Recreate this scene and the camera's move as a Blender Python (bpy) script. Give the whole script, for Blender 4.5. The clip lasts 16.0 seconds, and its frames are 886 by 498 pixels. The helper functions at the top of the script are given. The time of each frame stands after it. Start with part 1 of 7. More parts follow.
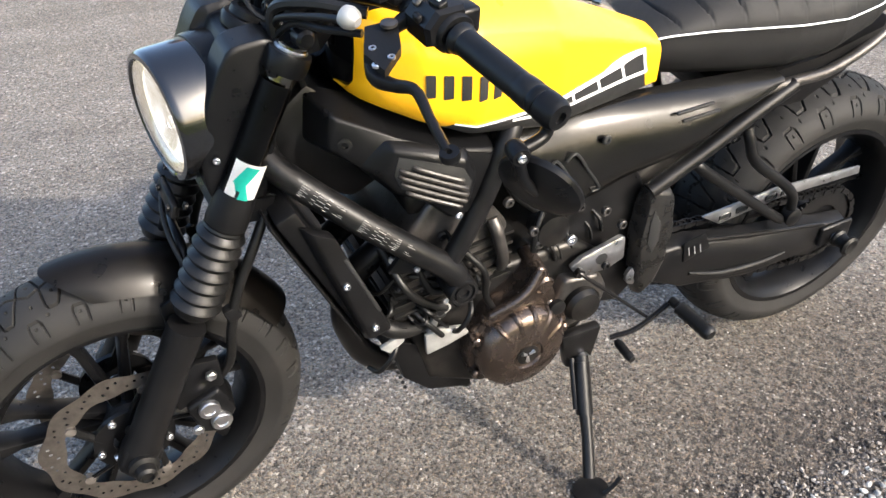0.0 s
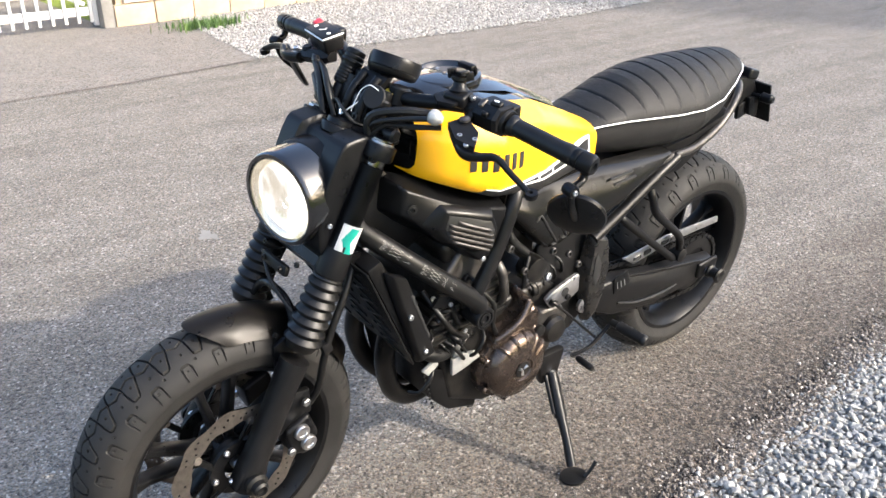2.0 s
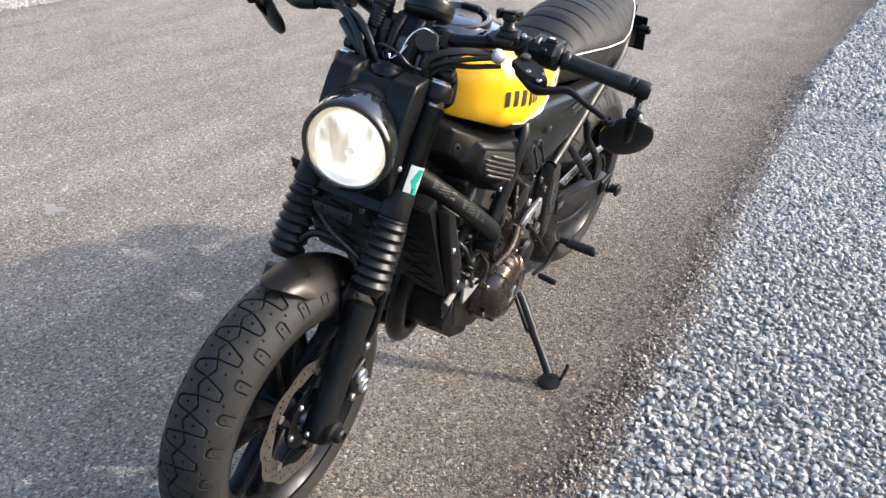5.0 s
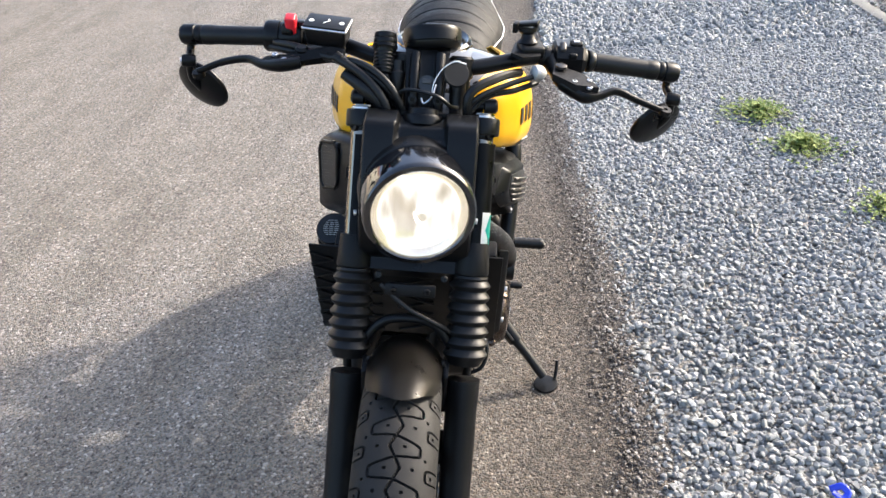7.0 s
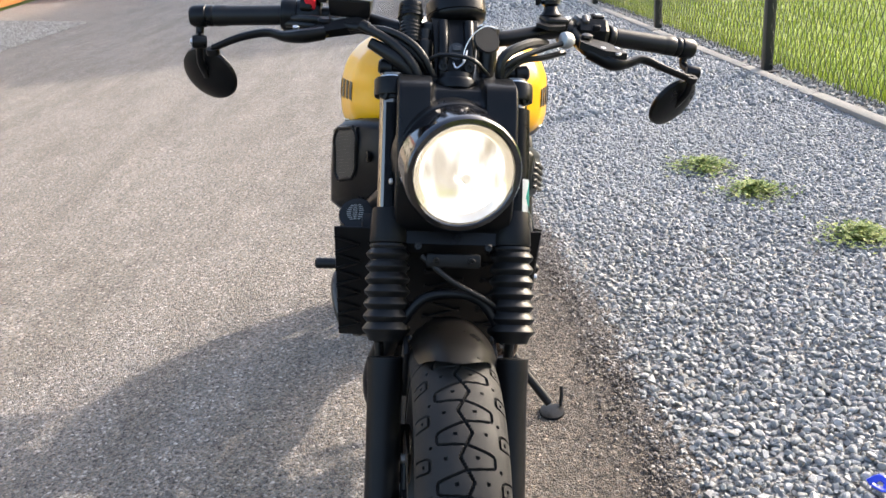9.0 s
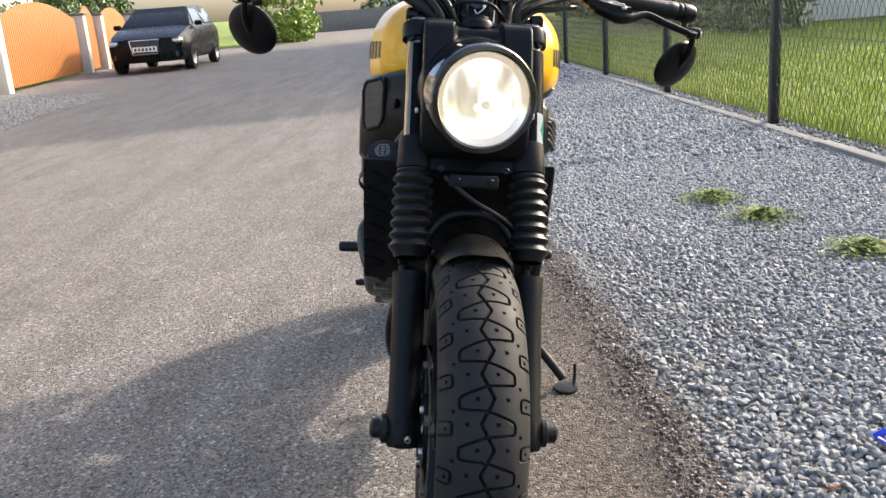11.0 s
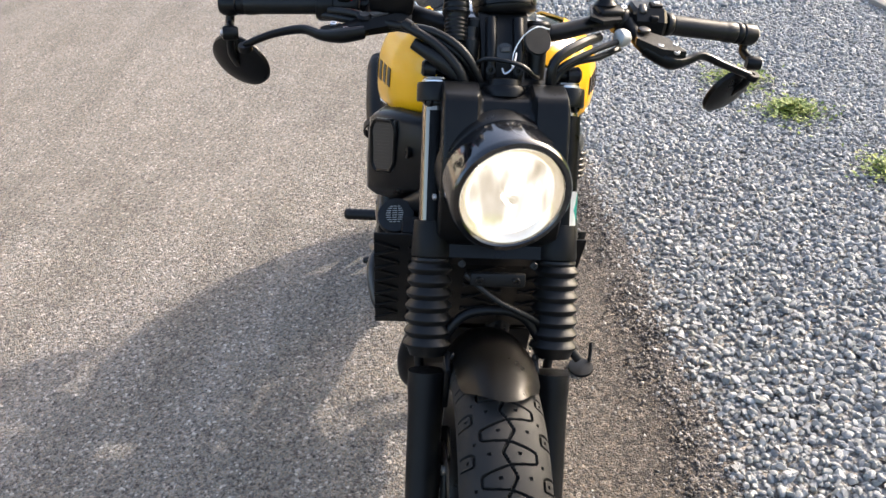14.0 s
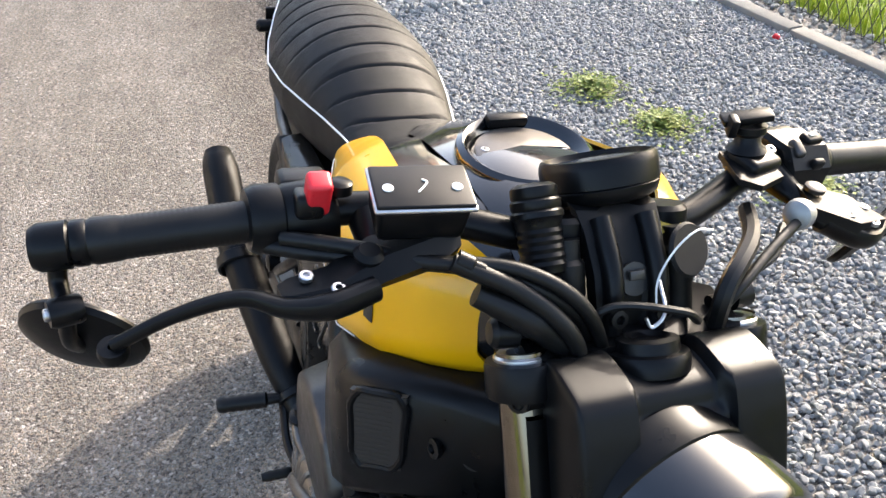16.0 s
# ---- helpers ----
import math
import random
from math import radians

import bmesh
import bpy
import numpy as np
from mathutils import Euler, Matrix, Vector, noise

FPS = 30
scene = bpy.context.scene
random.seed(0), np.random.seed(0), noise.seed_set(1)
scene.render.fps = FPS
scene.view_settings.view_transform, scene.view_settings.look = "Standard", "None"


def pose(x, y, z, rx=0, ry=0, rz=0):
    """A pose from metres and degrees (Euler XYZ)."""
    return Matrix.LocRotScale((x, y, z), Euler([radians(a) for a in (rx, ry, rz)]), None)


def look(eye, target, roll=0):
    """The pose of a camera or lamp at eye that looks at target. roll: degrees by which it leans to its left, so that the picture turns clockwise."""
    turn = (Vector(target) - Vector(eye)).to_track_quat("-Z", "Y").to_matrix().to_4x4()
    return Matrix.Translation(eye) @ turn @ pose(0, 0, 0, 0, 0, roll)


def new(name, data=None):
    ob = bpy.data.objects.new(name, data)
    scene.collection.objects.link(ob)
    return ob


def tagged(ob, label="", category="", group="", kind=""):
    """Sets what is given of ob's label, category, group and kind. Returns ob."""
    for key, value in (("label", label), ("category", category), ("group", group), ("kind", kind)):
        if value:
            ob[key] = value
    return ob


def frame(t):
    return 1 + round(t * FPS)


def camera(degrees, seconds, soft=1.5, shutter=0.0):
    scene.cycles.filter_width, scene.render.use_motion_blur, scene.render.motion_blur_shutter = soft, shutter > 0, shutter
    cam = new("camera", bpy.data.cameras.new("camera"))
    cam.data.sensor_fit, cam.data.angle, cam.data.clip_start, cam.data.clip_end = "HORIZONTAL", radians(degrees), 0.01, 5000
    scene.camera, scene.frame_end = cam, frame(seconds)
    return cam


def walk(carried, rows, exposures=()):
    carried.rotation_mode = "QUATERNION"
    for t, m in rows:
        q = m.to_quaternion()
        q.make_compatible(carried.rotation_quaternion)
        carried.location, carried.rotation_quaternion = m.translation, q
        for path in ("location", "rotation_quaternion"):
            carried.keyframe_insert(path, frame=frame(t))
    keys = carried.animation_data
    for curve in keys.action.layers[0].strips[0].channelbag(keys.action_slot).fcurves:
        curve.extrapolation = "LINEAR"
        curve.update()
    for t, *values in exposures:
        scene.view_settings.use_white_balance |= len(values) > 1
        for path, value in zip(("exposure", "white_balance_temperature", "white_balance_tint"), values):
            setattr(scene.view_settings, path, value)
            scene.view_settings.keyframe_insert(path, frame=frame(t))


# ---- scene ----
cam = camera(54.1, 16.0)
PATH = [
    (0, (1.359, 1.271, 1.288), (0.693, -0.282, 0.218), -1.5),
    (0.5, (1.476, 1.354, 1.306), (0.736, -0.16, 0.228), -1.7),
    (1, (1.586, 1.426, 1.33), (0.88, -0.102, 0.25), -3.0),
    (1.5, (1.81, 1.435, 1.353), (0.944, -0.063, 0.349), -2.9),
    (2, (1.941, 1.493, 1.385), (0.836, 0.039, 0.569), -0.8),
    (2.5, (1.973, 1.544, 1.392), (0.823, 0.085, 0.654), -0.5),
    (3, (1.986, 1.538, 1.391), (0.847, 0.077, 0.636), -0.5),
    (3.5, (1.986, 1.53, 1.402), (0.869, 0.077, 0.601), 0.5),
    (4, (2.143, 1.405, 1.373), (0.883, 0.105, 0.523), 0.5),
    (4.5, (2.35, 1.26, 1.407), (0.911, 0.189, 0.523), 1.3),
    (4.7, (2.402, 1.187, 1.396), (0.934, 0.172, 0.493), 1.7),
    (6.8, (2.556, 0.379, 1.427), (0.811, 0.11, 0.488), -3.7),
    (7, (2.497, 0.331, 1.439), (0.762, 0.089, 0.475), -4.7),
    (7.5, (2.36, 0.201, 1.445), (0.63, 0.03, 0.455), -5.9),
    (8, (2.29, 0.117, 1.434), (0.54, 0.094, 0.465), -4.8),
    (8.5, (2.385, 0.137, 1.366), (0.608, 0.146, 0.446), -3.7),
    (9, (2.535, 0.108, 1.2), (0.673, 0.077, 0.47), -4.6),
    (9.2, (2.577, 0.094, 1.161), (0.681, 0.051, 0.526), -4.8),
    (11.3, (2.744, 0.077, 0.963), (0.819, 0.03, 0.423), -4.3),
    (11.5, (2.758, 0.077, 0.953), (0.841, 0.034, 0.384), -4.5),
    (12, (2.768, 0.074, 0.935), (0.874, 0.018, 0.295), -4.8),
    (12.5, (2.765, 0.073, 0.925), (0.892, 0.0, 0.226), -4.9),
    (13, (2.656, 0.106, 1.072), (0.821, 0.04, 0.281), -5.0),
    (13.5, (2.53, 0.121, 1.293), (0.774, 0.064, 0.337), -4.5),
    (14, (2.393, 0.075, 1.406), (0.675, -0.006, 0.385), -4.5),
    (14.5, (2.18, -0.027, 1.408), (0.459, -0.045, 0.39), -5.1),
    (15, (1.966, -0.077, 1.387), (0.268, 0.053, 0.339), -3.6),
    (15.5, (1.748, -0.089, 1.394), (0.087, 0.156, 0.306), -2.6),
    (16, (1.606, -0.166, 1.397), (0.002, 0.276, 0.288), -3.0),
]
walk(cam, [(t, look(eye, aim, roll)) for t, eye, aim, roll in PATH], [(0, 2.12, 6190, 9), (0.5, 2.26, 6190, 9), (1.0, 2.24, 6190, 9), (1.5, 2.27, 6190, 9), (2.0, 2.28, 6190, 9), (3.0, 1.68, 6070, 9), (3.5, 1.78, 6040, 9), (4.0, 2.08, 6030, 9), (4.5, 2.14, 6090, 9), (7, 2.23, 6360, 9), (9, 2.25, 6540, 10), (11.5, 1.95, 6590, 10), (12.5, 2.17, 6640, 10), (13, 2.23, 6640, 10), (15.5, 2.15, 6640, 10), (16, 2.28, 6640, 10)])

# ---- world, sun, exposure ----
SUN_TO = Vector((-0.50, 0.74, 0.47)).normalized()
world = bpy.data.worlds.new("sky")
scene.world = world
world.use_nodes = True
wn = world.node_tree
sky = wn.nodes.new("ShaderNodeTexSky")
sky.sky_type = "NISHITA"
sky.sun_disc = False
sky.sun_elevation = math.asin(SUN_TO.z)
sky.sun_rotation = math.atan2(SUN_TO.x, SUN_TO.y)
sky.air_density, sky.dust_density = 0.9, 4.0
wn.links.new(sky.outputs[0], wn.nodes["Background"].inputs[0])
wn.nodes["Background"].inputs[1].default_value = 0.15
sun_data = bpy.data.lights.new("sun", "SUN")
sun_data.energy, sun_data.angle, sun_data.color = 1.68, radians(1.1), (1.0, 0.89, 0.765)
sun = new("sun", sun_data)
sun.matrix_world = look(SUN_TO * 50, (0, 0, 0))

# ---- materials ----
MATS = {}


def nodes_of(name):
    m = bpy.data.materials.new(name)
    m.use_nodes = True
    MATS[name] = m
    t = m.node_tree
    return m, t, t.nodes["Principled BSDF"]


def ramp(t, fac, stops):
    r = t.nodes.new("ShaderNodeValToRGB")
    el = r.color_ramp.elements
    while len(el) < len(stops):
        el.new(0.5)
    for e, (p, c) in zip(el, stops):
        e.position, e.color = p, (*c, 1)
    t.links.new(fac, r.inputs[0])
    return r.outputs[0]


def tex(t, kind, scale, coord, detail=4.0, rough=0.6):
    n = t.nodes.new("ShaderNodeTexNoise" if kind == "noise" else "ShaderNodeTexVoronoi")
    n.inputs["Scale"].default_value = scale
    if kind == "noise":
        n.inputs["Detail"].default_value, n.inputs["Roughness"].default_value = detail, rough
    t.links.new(coord, n.inputs["Vector"])
    return n


def mixc(t, fac, a, b, mode="MIX"):
    n = t.nodes.new("ShaderNodeMix")
    n.data_type, n.blend_type = "RGBA", mode
    for sock, v in ((n.inputs[0], fac), (n.inputs[6], a), (n.inputs[7], b)):
        if isinstance(v, (int, float)):
            sock.default_value = v
        elif isinstance(v, tuple):
            sock.default_value = (*v, 1)
        else:
            t.links.new(v, sock)
    return n.outputs[2]


def bump(t, p, height, strength, dist):
    b = t.nodes.new("ShaderNodeBump")
    b.inputs["Strength"].default_value, b.inputs["Distance"].default_value = strength, dist
    t.links.new(height, b.inputs["Height"])
    t.links.new(b.outputs[0], p.inputs["Normal"])
    return b


def mat(name, col, rough=0.5, metal=0.0, var=0.25, scale=60, grain=900, bmp=0.12, dist=0.001, coat=0.0, dust=None, spec=0.5):
    """A surface of one colour with soft blotches, fine grain, uneven gloss and a little relief."""
    m, t, p = nodes_of(name)
    co = t.nodes.new("ShaderNodeTexCoord").outputs["Object"]
    big, fine = tex(t, "noise", scale, co), tex(t, "noise", grain, co, 2)
    lo, hi = tuple(c * (1 - var) for c in col), tuple(min(1, c * (1 + var)) for c in col)
    c = ramp(t, big.outputs[0], [(0.3, lo), (0.7, hi)])
    if dust:
        d = tex(t, "noise", scale * 0.35, co, 6)
        f = ramp(t, d.outputs[0], [(0.48, (0, 0, 0)), (0.75, (dust[1],) * 3)])
        c = mixc(t, f, c, dust[0])
    t.links.new(c, p.inputs["Base Color"])
    r = ramp(t, big.outputs[0], [(0.25, (max(0.02, rough - 0.1),) * 3), (0.75, (min(1, rough + 0.1),) * 3)])
    t.links.new(r, p.inputs["Roughness"])
    p.inputs["Metallic"].default_value, p.inputs["Coat Weight"].default_value = metal, coat
    p.inputs["Coat Roughness"].default_value = 0.04
    p.inputs["Specular IOR Level"].default_value = spec
    if bmp:
        bump(t, p, fine.outputs[0], bmp, dist)
    return m


mat("satin_black", (0.0036, 0.0037, 0.0041), 0.34, 0, 0.2, 30, 1200, 0.10, 0.0006, dust=((0.022, 0.021, 0.019), 0.08), spec=0.165)
mat("matte_black", (0.0042, 0.0042, 0.0045), 0.46, 0, 0.2, 40, 1500, 0.15, 0.0006, dust=((0.025, 0.023, 0.021), 0.10), spec=0.15)
mat("gloss_black", (0.004, 0.004, 0.0045), 0.14, 0, 0.2, 20, 300, 0.02, 0.0004, coat=0.6)
mat("black_steel", (0.0050, 0.0050, 0.0053), 0.37, 0.04, 0.25, 40, 900, 0.1, 0.0005, dust=((0.05, 0.044, 0.038), 0.10), spec=0.2)
mat("rubber", (0.0042, 0.0042, 0.0042), 0.42, 0, 0.25, 50, 1300, 0.15, 0.0008, dust=((0.025, 0.023, 0.021), 0.10), spec=0.26)
mat("tyre_rubber", (0.0105, 0.0103, 0.010), 0.66, 0, 0.3, 25, 1400, 0.25, 0.0008, dust=((0.04, 0.035, 0.03), 0.22), spec=0.22)
mat("vinyl", (0.0075, 0.0075, 0.0078), 0.6, 0, 0.15, 30, 1600, 0.3, 0.0008, spec=0.21)
mat("pale_alloy", (0.30, 0.30, 0.29), 0.45, 0.5, 0.2, 40, 900, 0.15, 0.0006, dust=((0.1, 0.09, 0.08), 0.3))
mat("chrome", (0.055, 0.050, 0.043), 0.10, 1.0, 0.06, 30, 500, 0.02, 0.0003)
mat("alloy", (0.55, 0.55, 0.56), 0.34, 1.0, 0.15, 60, 1200, 0.1, 0.0004)
mat("disc_steel", (0.15, 0.135, 0.12), 0.42, 0.65, 0.25, 70, 1500, 0.12, 0.0004)
mat("bronze_case", (0.088, 0.067, 0.055), 0.25, 0.85, 0.25, 40, 1100, 0.14, 0.0006, dust=((0.08, 0.07, 0.06), 0.3))
mat("grey_cast", (0.060, 0.056, 0.053), 0.36, 0.7, 0.3, 50, 900, 0.2, 0.001, dust=((0.05, 0.045, 0.04), 0.4))
mat("dark_cast", (0.010, 0.0096, 0.0092), 0.38, 0.5, 0.3, 50, 900, 0.2, 0.001, dust=((0.08, 0.07, 0.06), 0.3), spec=0.35)
mat("yellow_paint", (0.75, 0.38, 0.003), 0.34, 0, 0.04, 9, 200, 0.01, 0.0003, coat=0.45, spec=0.3)
mat("white_print", (0.75, 0.75, 0.73), 0.45, 0, 0.08, 60, 900, 0.05)
mat("black_print", (0.015, 0.015, 0.015), 0.4, 0, 0.1, 60, 900, 0.05)
mat("teal_print", (0.02, 0.42, 0.33), 0.4, 0, 0.1, 60, 900, 0.05)
mat("red_plastic", (0.62, 0.02, 0.03), 0.35, 0, 0.1, 60, 900, 0.05)
mat("blue_plastic", (0.02, 0.05, 0.55), 0.35, 0, 0.1, 60, 900, 0.05)
mat("yellow_label", (0.45, 0.33, 0.03), 0.4, 0, 0.1, 60, 900, 0.05)
mat("concrete", (0.17, 0.163, 0.148), 0.85, 0, 0.2, 8, 260, 0.5, 0.003, dust=((0.12, 0.115, 0.10), 0.5))
mat("cream_block", (0.33, 0.255, 0.175), 0.85, 0, 0.2, 6, 120, 0.5, 0.004, dust=((0.45, 0.33, 0.2), 0.5))
mat("white_block", (0.43, 0.395, 0.35), 0.85, 0, 0.08, 6, 120, 0.4, 0.003, dust=((0.6, 0.55, 0.48), 0.3))
mat("label_print", (0.26, 0.26, 0.25), 0.5, 0, 0.1, 60, 900, 0.05)
mat("fork_chrome", (0.17, 0.15, 0.125), 0.09, 1.0, 0.06, 30, 500, 0.02, 0.0003)
mat("clutch_cast", (0.13, 0.118, 0.105), 0.34, 0.75, 0.3, 50, 900, 0.2, 0.001, dust=((0.08, 0.07, 0.06), 0.3))
mat("guard_black", (0.012, 0.0105, 0.009), 0.34, 0.35, 0.15, 20, 1100, 0.08, 0.0005, spec=0.42)
mat("cover_black", (0.0055, 0.0053, 0.0050), 0.21, 0.0, 0.15, 20, 1200, 0.08, 0.0005, spec=0.22)
mat("heel_cast", (0.035, 0.034, 0.033), 0.30, 0.75, 0.3, 50, 900, 0.15, 0.0008, dust=((0.05, 0.045, 0.04), 0.3))
mat("slat_grey", (0.022, 0.019, 0.016), 0.45, 0.1, 0.25, 60, 900, 0.15, 0.0006)
mat("white_paint", (0.50, 0.49, 0.475), 0.45, 0, 0.06, 12, 300, 0.1, 0.001)
# orange_wood is darkened to stand in for the shade over the gates
mat("orange_wood", (0.36, 0.135, 0.030), 0.5, 0, 0.25, 9, 90, 0.2, 0.002)
mat("fence_green", (0.012, 0.014, 0.013), 0.4, 0.1, 0.2, 30, 700, 0.1, 0.0006)
mat("wire", (0.05, 0.05, 0.045), 0.5, 0.3, 0.3, 20, 400, 0.1, 0.0005)
mat("brown_leaf", (0.30, 0.10, 0.05), 0.7, 0, 0.3, 60, 400, 0.2, 0.001)
mat("car_paint", (0.004, 0.0042, 0.005), 0.3, 0.0, 0.2, 10, 200, 0.01, 0.0005, coat=0.0, spec=0.12)
mat("car_glass", (0.01, 0.011, 0.012), 0.1, 0.0, 0.1, 3, 50, 0.0, 0.0005, spec=0.3)
mat("house_render", (0.62, 0.58, 0.5), 0.9, 0, 0.08, 2, 60, 0.3, 0.004)
mat("roof_tile", (0.26, 0.10, 0.06), 0.8, 0, 0.2, 4, 60, 0.3, 0.004)


def stones_mat(name, stops, rough=0.75):
    m, t, p = nodes_of(name)
    geo = t.nodes.new("ShaderNodeNewGeometry")
    info = t.nodes.new("ShaderNodeObjectInfo")
    add = t.nodes.new("ShaderNodeMath")
    add.operation = "ADD"
    t.links.new(geo.outputs["Random Per Island"], add.inputs[0])
    t.links.new(info.outputs["Random"], add.inputs[1])
    fr = t.nodes.new("ShaderNodeMath")
    fr.operation = "FRACT"
    t.links.new(add.outputs[0], fr.inputs[0])
    c = ramp(t, fr.outputs[0], stops)
    co = t.nodes.new("ShaderNodeTexCoord").outputs["Object"]
    n1, n2 = tex(t, "noise", 140, co, 5), tex(t, "noise", 900, co, 3)
    c = mixc(t, 1.0, c, ramp(t, n1.outputs[0], [(0.3, (0.72, 0.72, 0.72)), (0.7, (1, 1, 1))]), "MULTIPLY")
    t.links.new(c, p.inputs["Base Color"])
    p.inputs["Roughness"].default_value = rough
    bump(t, p, n2.outputs[0], 0.35, 0.002)
    return m


stones_mat("grey_stone", [(0.0, (0.155, 0.16, 0.163)), (0.12, (0.195, 0.20, 0.204)), (0.3, (0.237, 0.242, 0.240)), (0.42, (0.265, 0.263, 0.232)), (0.6, (0.284, 0.288, 0.279)), (0.78, (0.302, 0.302, 0.282)), (0.93, (0.340, 0.342, 0.331)), (1.0, (0.41, 0.406, 0.382))], 0.75)
stones_mat("pale_stone", [(0.0, (0.17, 0.16, 0.145)), (0.5, (0.27, 0.256, 0.236)), (1.0, (0.40, 0.385, 0.36))])
stones_mat("grit_stone", [(0.0, (0.04, 0.033, 0.027)), (0.35, (0.115, 0.097, 0.08)), (0.7, (0.185, 0.16, 0.137)), (0.92, (0.27, 0.24, 0.21)), (1.0, (0.44, 0.41, 0.37))])
stones_mat("chip_stone", [(0.0, (0.06, 0.052, 0.045)), (0.4, (0.16, 0.14, 0.12)), (0.75, (0.28, 0.26, 0.23)), (1.0, (0.62, 0.59, 0.54))])
stones_mat("grass_blade", [(0.0, (0.18, 0.27, 0.008)), (0.5, (0.32, 0.42, 0.016)), (1.0, (0.46, 0.50, 0.04))], 0.6)
stones_mat("weed_leaf", [(0.0, (0.07, 0.12, 0.010)), (0.6, (0.15, 0.21, 0.02)), (1.0, (0.26, 0.28, 0.05))], 0.7)
stones_mat("hedge_leaf", [(0.0, (0.03, 0.07, 0.012)), (0.6, (0.07, 0.14, 0.025)), (1.0, (0.13, 0.21, 0.04))], 0.55)
stones_mat("bright_leaf", [(0.0, (0.12, 0.20, 0.02)), (0.6, (0.22, 0.33, 0.04)), (1.0, (0.32, 0.42, 0.07))], 0.55)


def ground_mat(name, base, speck_lo, speck_hi, cell, patch, rough=0.85, worn=False):
    """Stone chips bound in tar: cells of two sizes, pale chips, large worn patches."""
    m, t, p = nodes_of(name)
    co = t.nodes.new("ShaderNodeTexCoord").outputs["Object"]
    wob = tex(t, "noise", cell * 0.8, co, 2)
    warp = t.nodes.new("ShaderNodeVectorMath")
    warp.operation = "MULTIPLY_ADD"
    warp.inputs[1].default_value = (1.1 / cell,) * 3
    t.links.new(wob.outputs["Color"], warp.inputs[0])
    t.links.new(co, warp.inputs[2])
    v1, v2 = tex(t, "voronoi", cell, warp.outputs[0]), tex(t, "voronoi", cell * 2.1, warp.outputs[0])
    sep = t.nodes.new("ShaderNodeSeparateColor")
    t.links.new(v1.outputs["Color"], sep.inputs[0])

    def shade(k):
        return tuple(c * k for c in base)

    c1 = ramp(t, sep.outputs[0], [(0.0, speck_lo), (0.25, shade(0.55)), (0.5, base), (0.84, shade(1.25)), (0.93, tuple(c * 0.5 for c in speck_hi)), (0.99, speck_hi)])
    sep2 = t.nodes.new("ShaderNodeSeparateColor")
    t.links.new(v2.outputs["Color"], sep2.inputs[0])
    c2 = ramp(t, sep2.outputs[1], [(0.0, shade(0.25)), (0.3, shade(0.6)), (0.7, shade(1.1)), (0.92, shade(1.55)), (1.0, shade(2.1))])
    c = mixc(t, 0.5, c1, c2)
    c = mixc(t, 1.0, c, ramp(t, sep2.outputs[2], [(0.0, (1.14, 0.98, 0.80)), (0.5, (1, 1, 1)), (1.0, (0.92, 1.0, 1.06))]), "MULTIPLY")
    # dark pits where the tar shows between the chips
    pit = tex(t, "noise", cell * 0.55, co, 4, 0.75)
    c = mixc(t, 1.0, c, ramp(t, pit.outputs[0], [(0.39, (0.17, 0.16, 0.15)), (0.445, (0.94, 0.94, 0.94)), (0.62, (1.12, 1.12, 1.12))]), "MULTIPLY")
    c = mixc(t, ramp(t, sep.outputs[1], [(0.968, (0, 0, 0)), (0.98, (0.75, 0.75, 0.75))]), c, speck_hi)
    big, mid = tex(t, "noise", 0.55, co, 5), tex(t, "noise", 4.5, co, 5)
    c = mixc(t, 1.0, c, ramp(t, big.outputs[0], [(0.3, tuple(1 - patch * k for k in (1, 1.02, 1.06))), (0.7, (1, 1, 1))]), "MULTIPLY")
    c = mixc(t, 1.0, c, ramp(t, mid.outputs[0], [(0.3, (0.82, 0.81, 0.8)), (0.7, (1, 1, 1))]), "MULTIPLY")
    if worn:
        # tyre-worn streaks along the road, and dirt washed over it from the gravel side
        stretch = t.nodes.new("ShaderNodeMapping")
        stretch.inputs["Scale"].default_value = (0.35, 2.6, 1)
        stretch.inputs["Rotation"].default_value = (0, 0, radians(7))
        t.links.new(co, stretch.inputs[0])
        streak = tex(t, "noise", 1.6, stretch.outputs[0], 6, 0.65)
        c = mixc(t, 1.0, c, ramp(t, streak.outputs[0], [(0.36, (0.80, 0.79, 0.77)), (0.58, (1.04, 1.04, 1.04))]), "MULTIPLY")
        xyz = t.nodes.new("ShaderNodeSeparateXYZ")
        t.links.new(co, xyz.inputs[0])
        d = t.nodes.new("ShaderNodeMath")
        d.operation, d.inputs[1].default_value = "MULTIPLY_ADD", -0.06
        t.links.new(xyz.outputs[0], d.inputs[0])
        t.links.new(xyz.outputs[1], d.inputs[2])
        dirt = tex(t, "noise", 3.2, co, 7, 0.7)
        e = t.nodes.new("ShaderNodeMath")
        e.operation, e.inputs[1].default_value = "MULTIPLY_ADD", 0.55
        t.links.new(dirt.outputs[0], e.inputs[0])
        t.links.new(d.outputs[0], e.inputs[2])
        hole = tex(t, "noise", 48, co, 6, 0.8)
        hf = t.nodes.new("ShaderNodeMath")
        hf.operation, hf.inputs[1].default_value = "MULTIPLY_ADD", -0.22
        t.links.new(e.outputs[0], hf.inputs[0])
        t.links.new(hole.outputs[0], hf.inputs[2])
        c = mixc(t, 1.0, c, ramp(t, hf.outputs[0], [(0.31, (0.30, 0.28, 0.26)), (0.37, (1, 1, 1))]), "MULTIPLY")
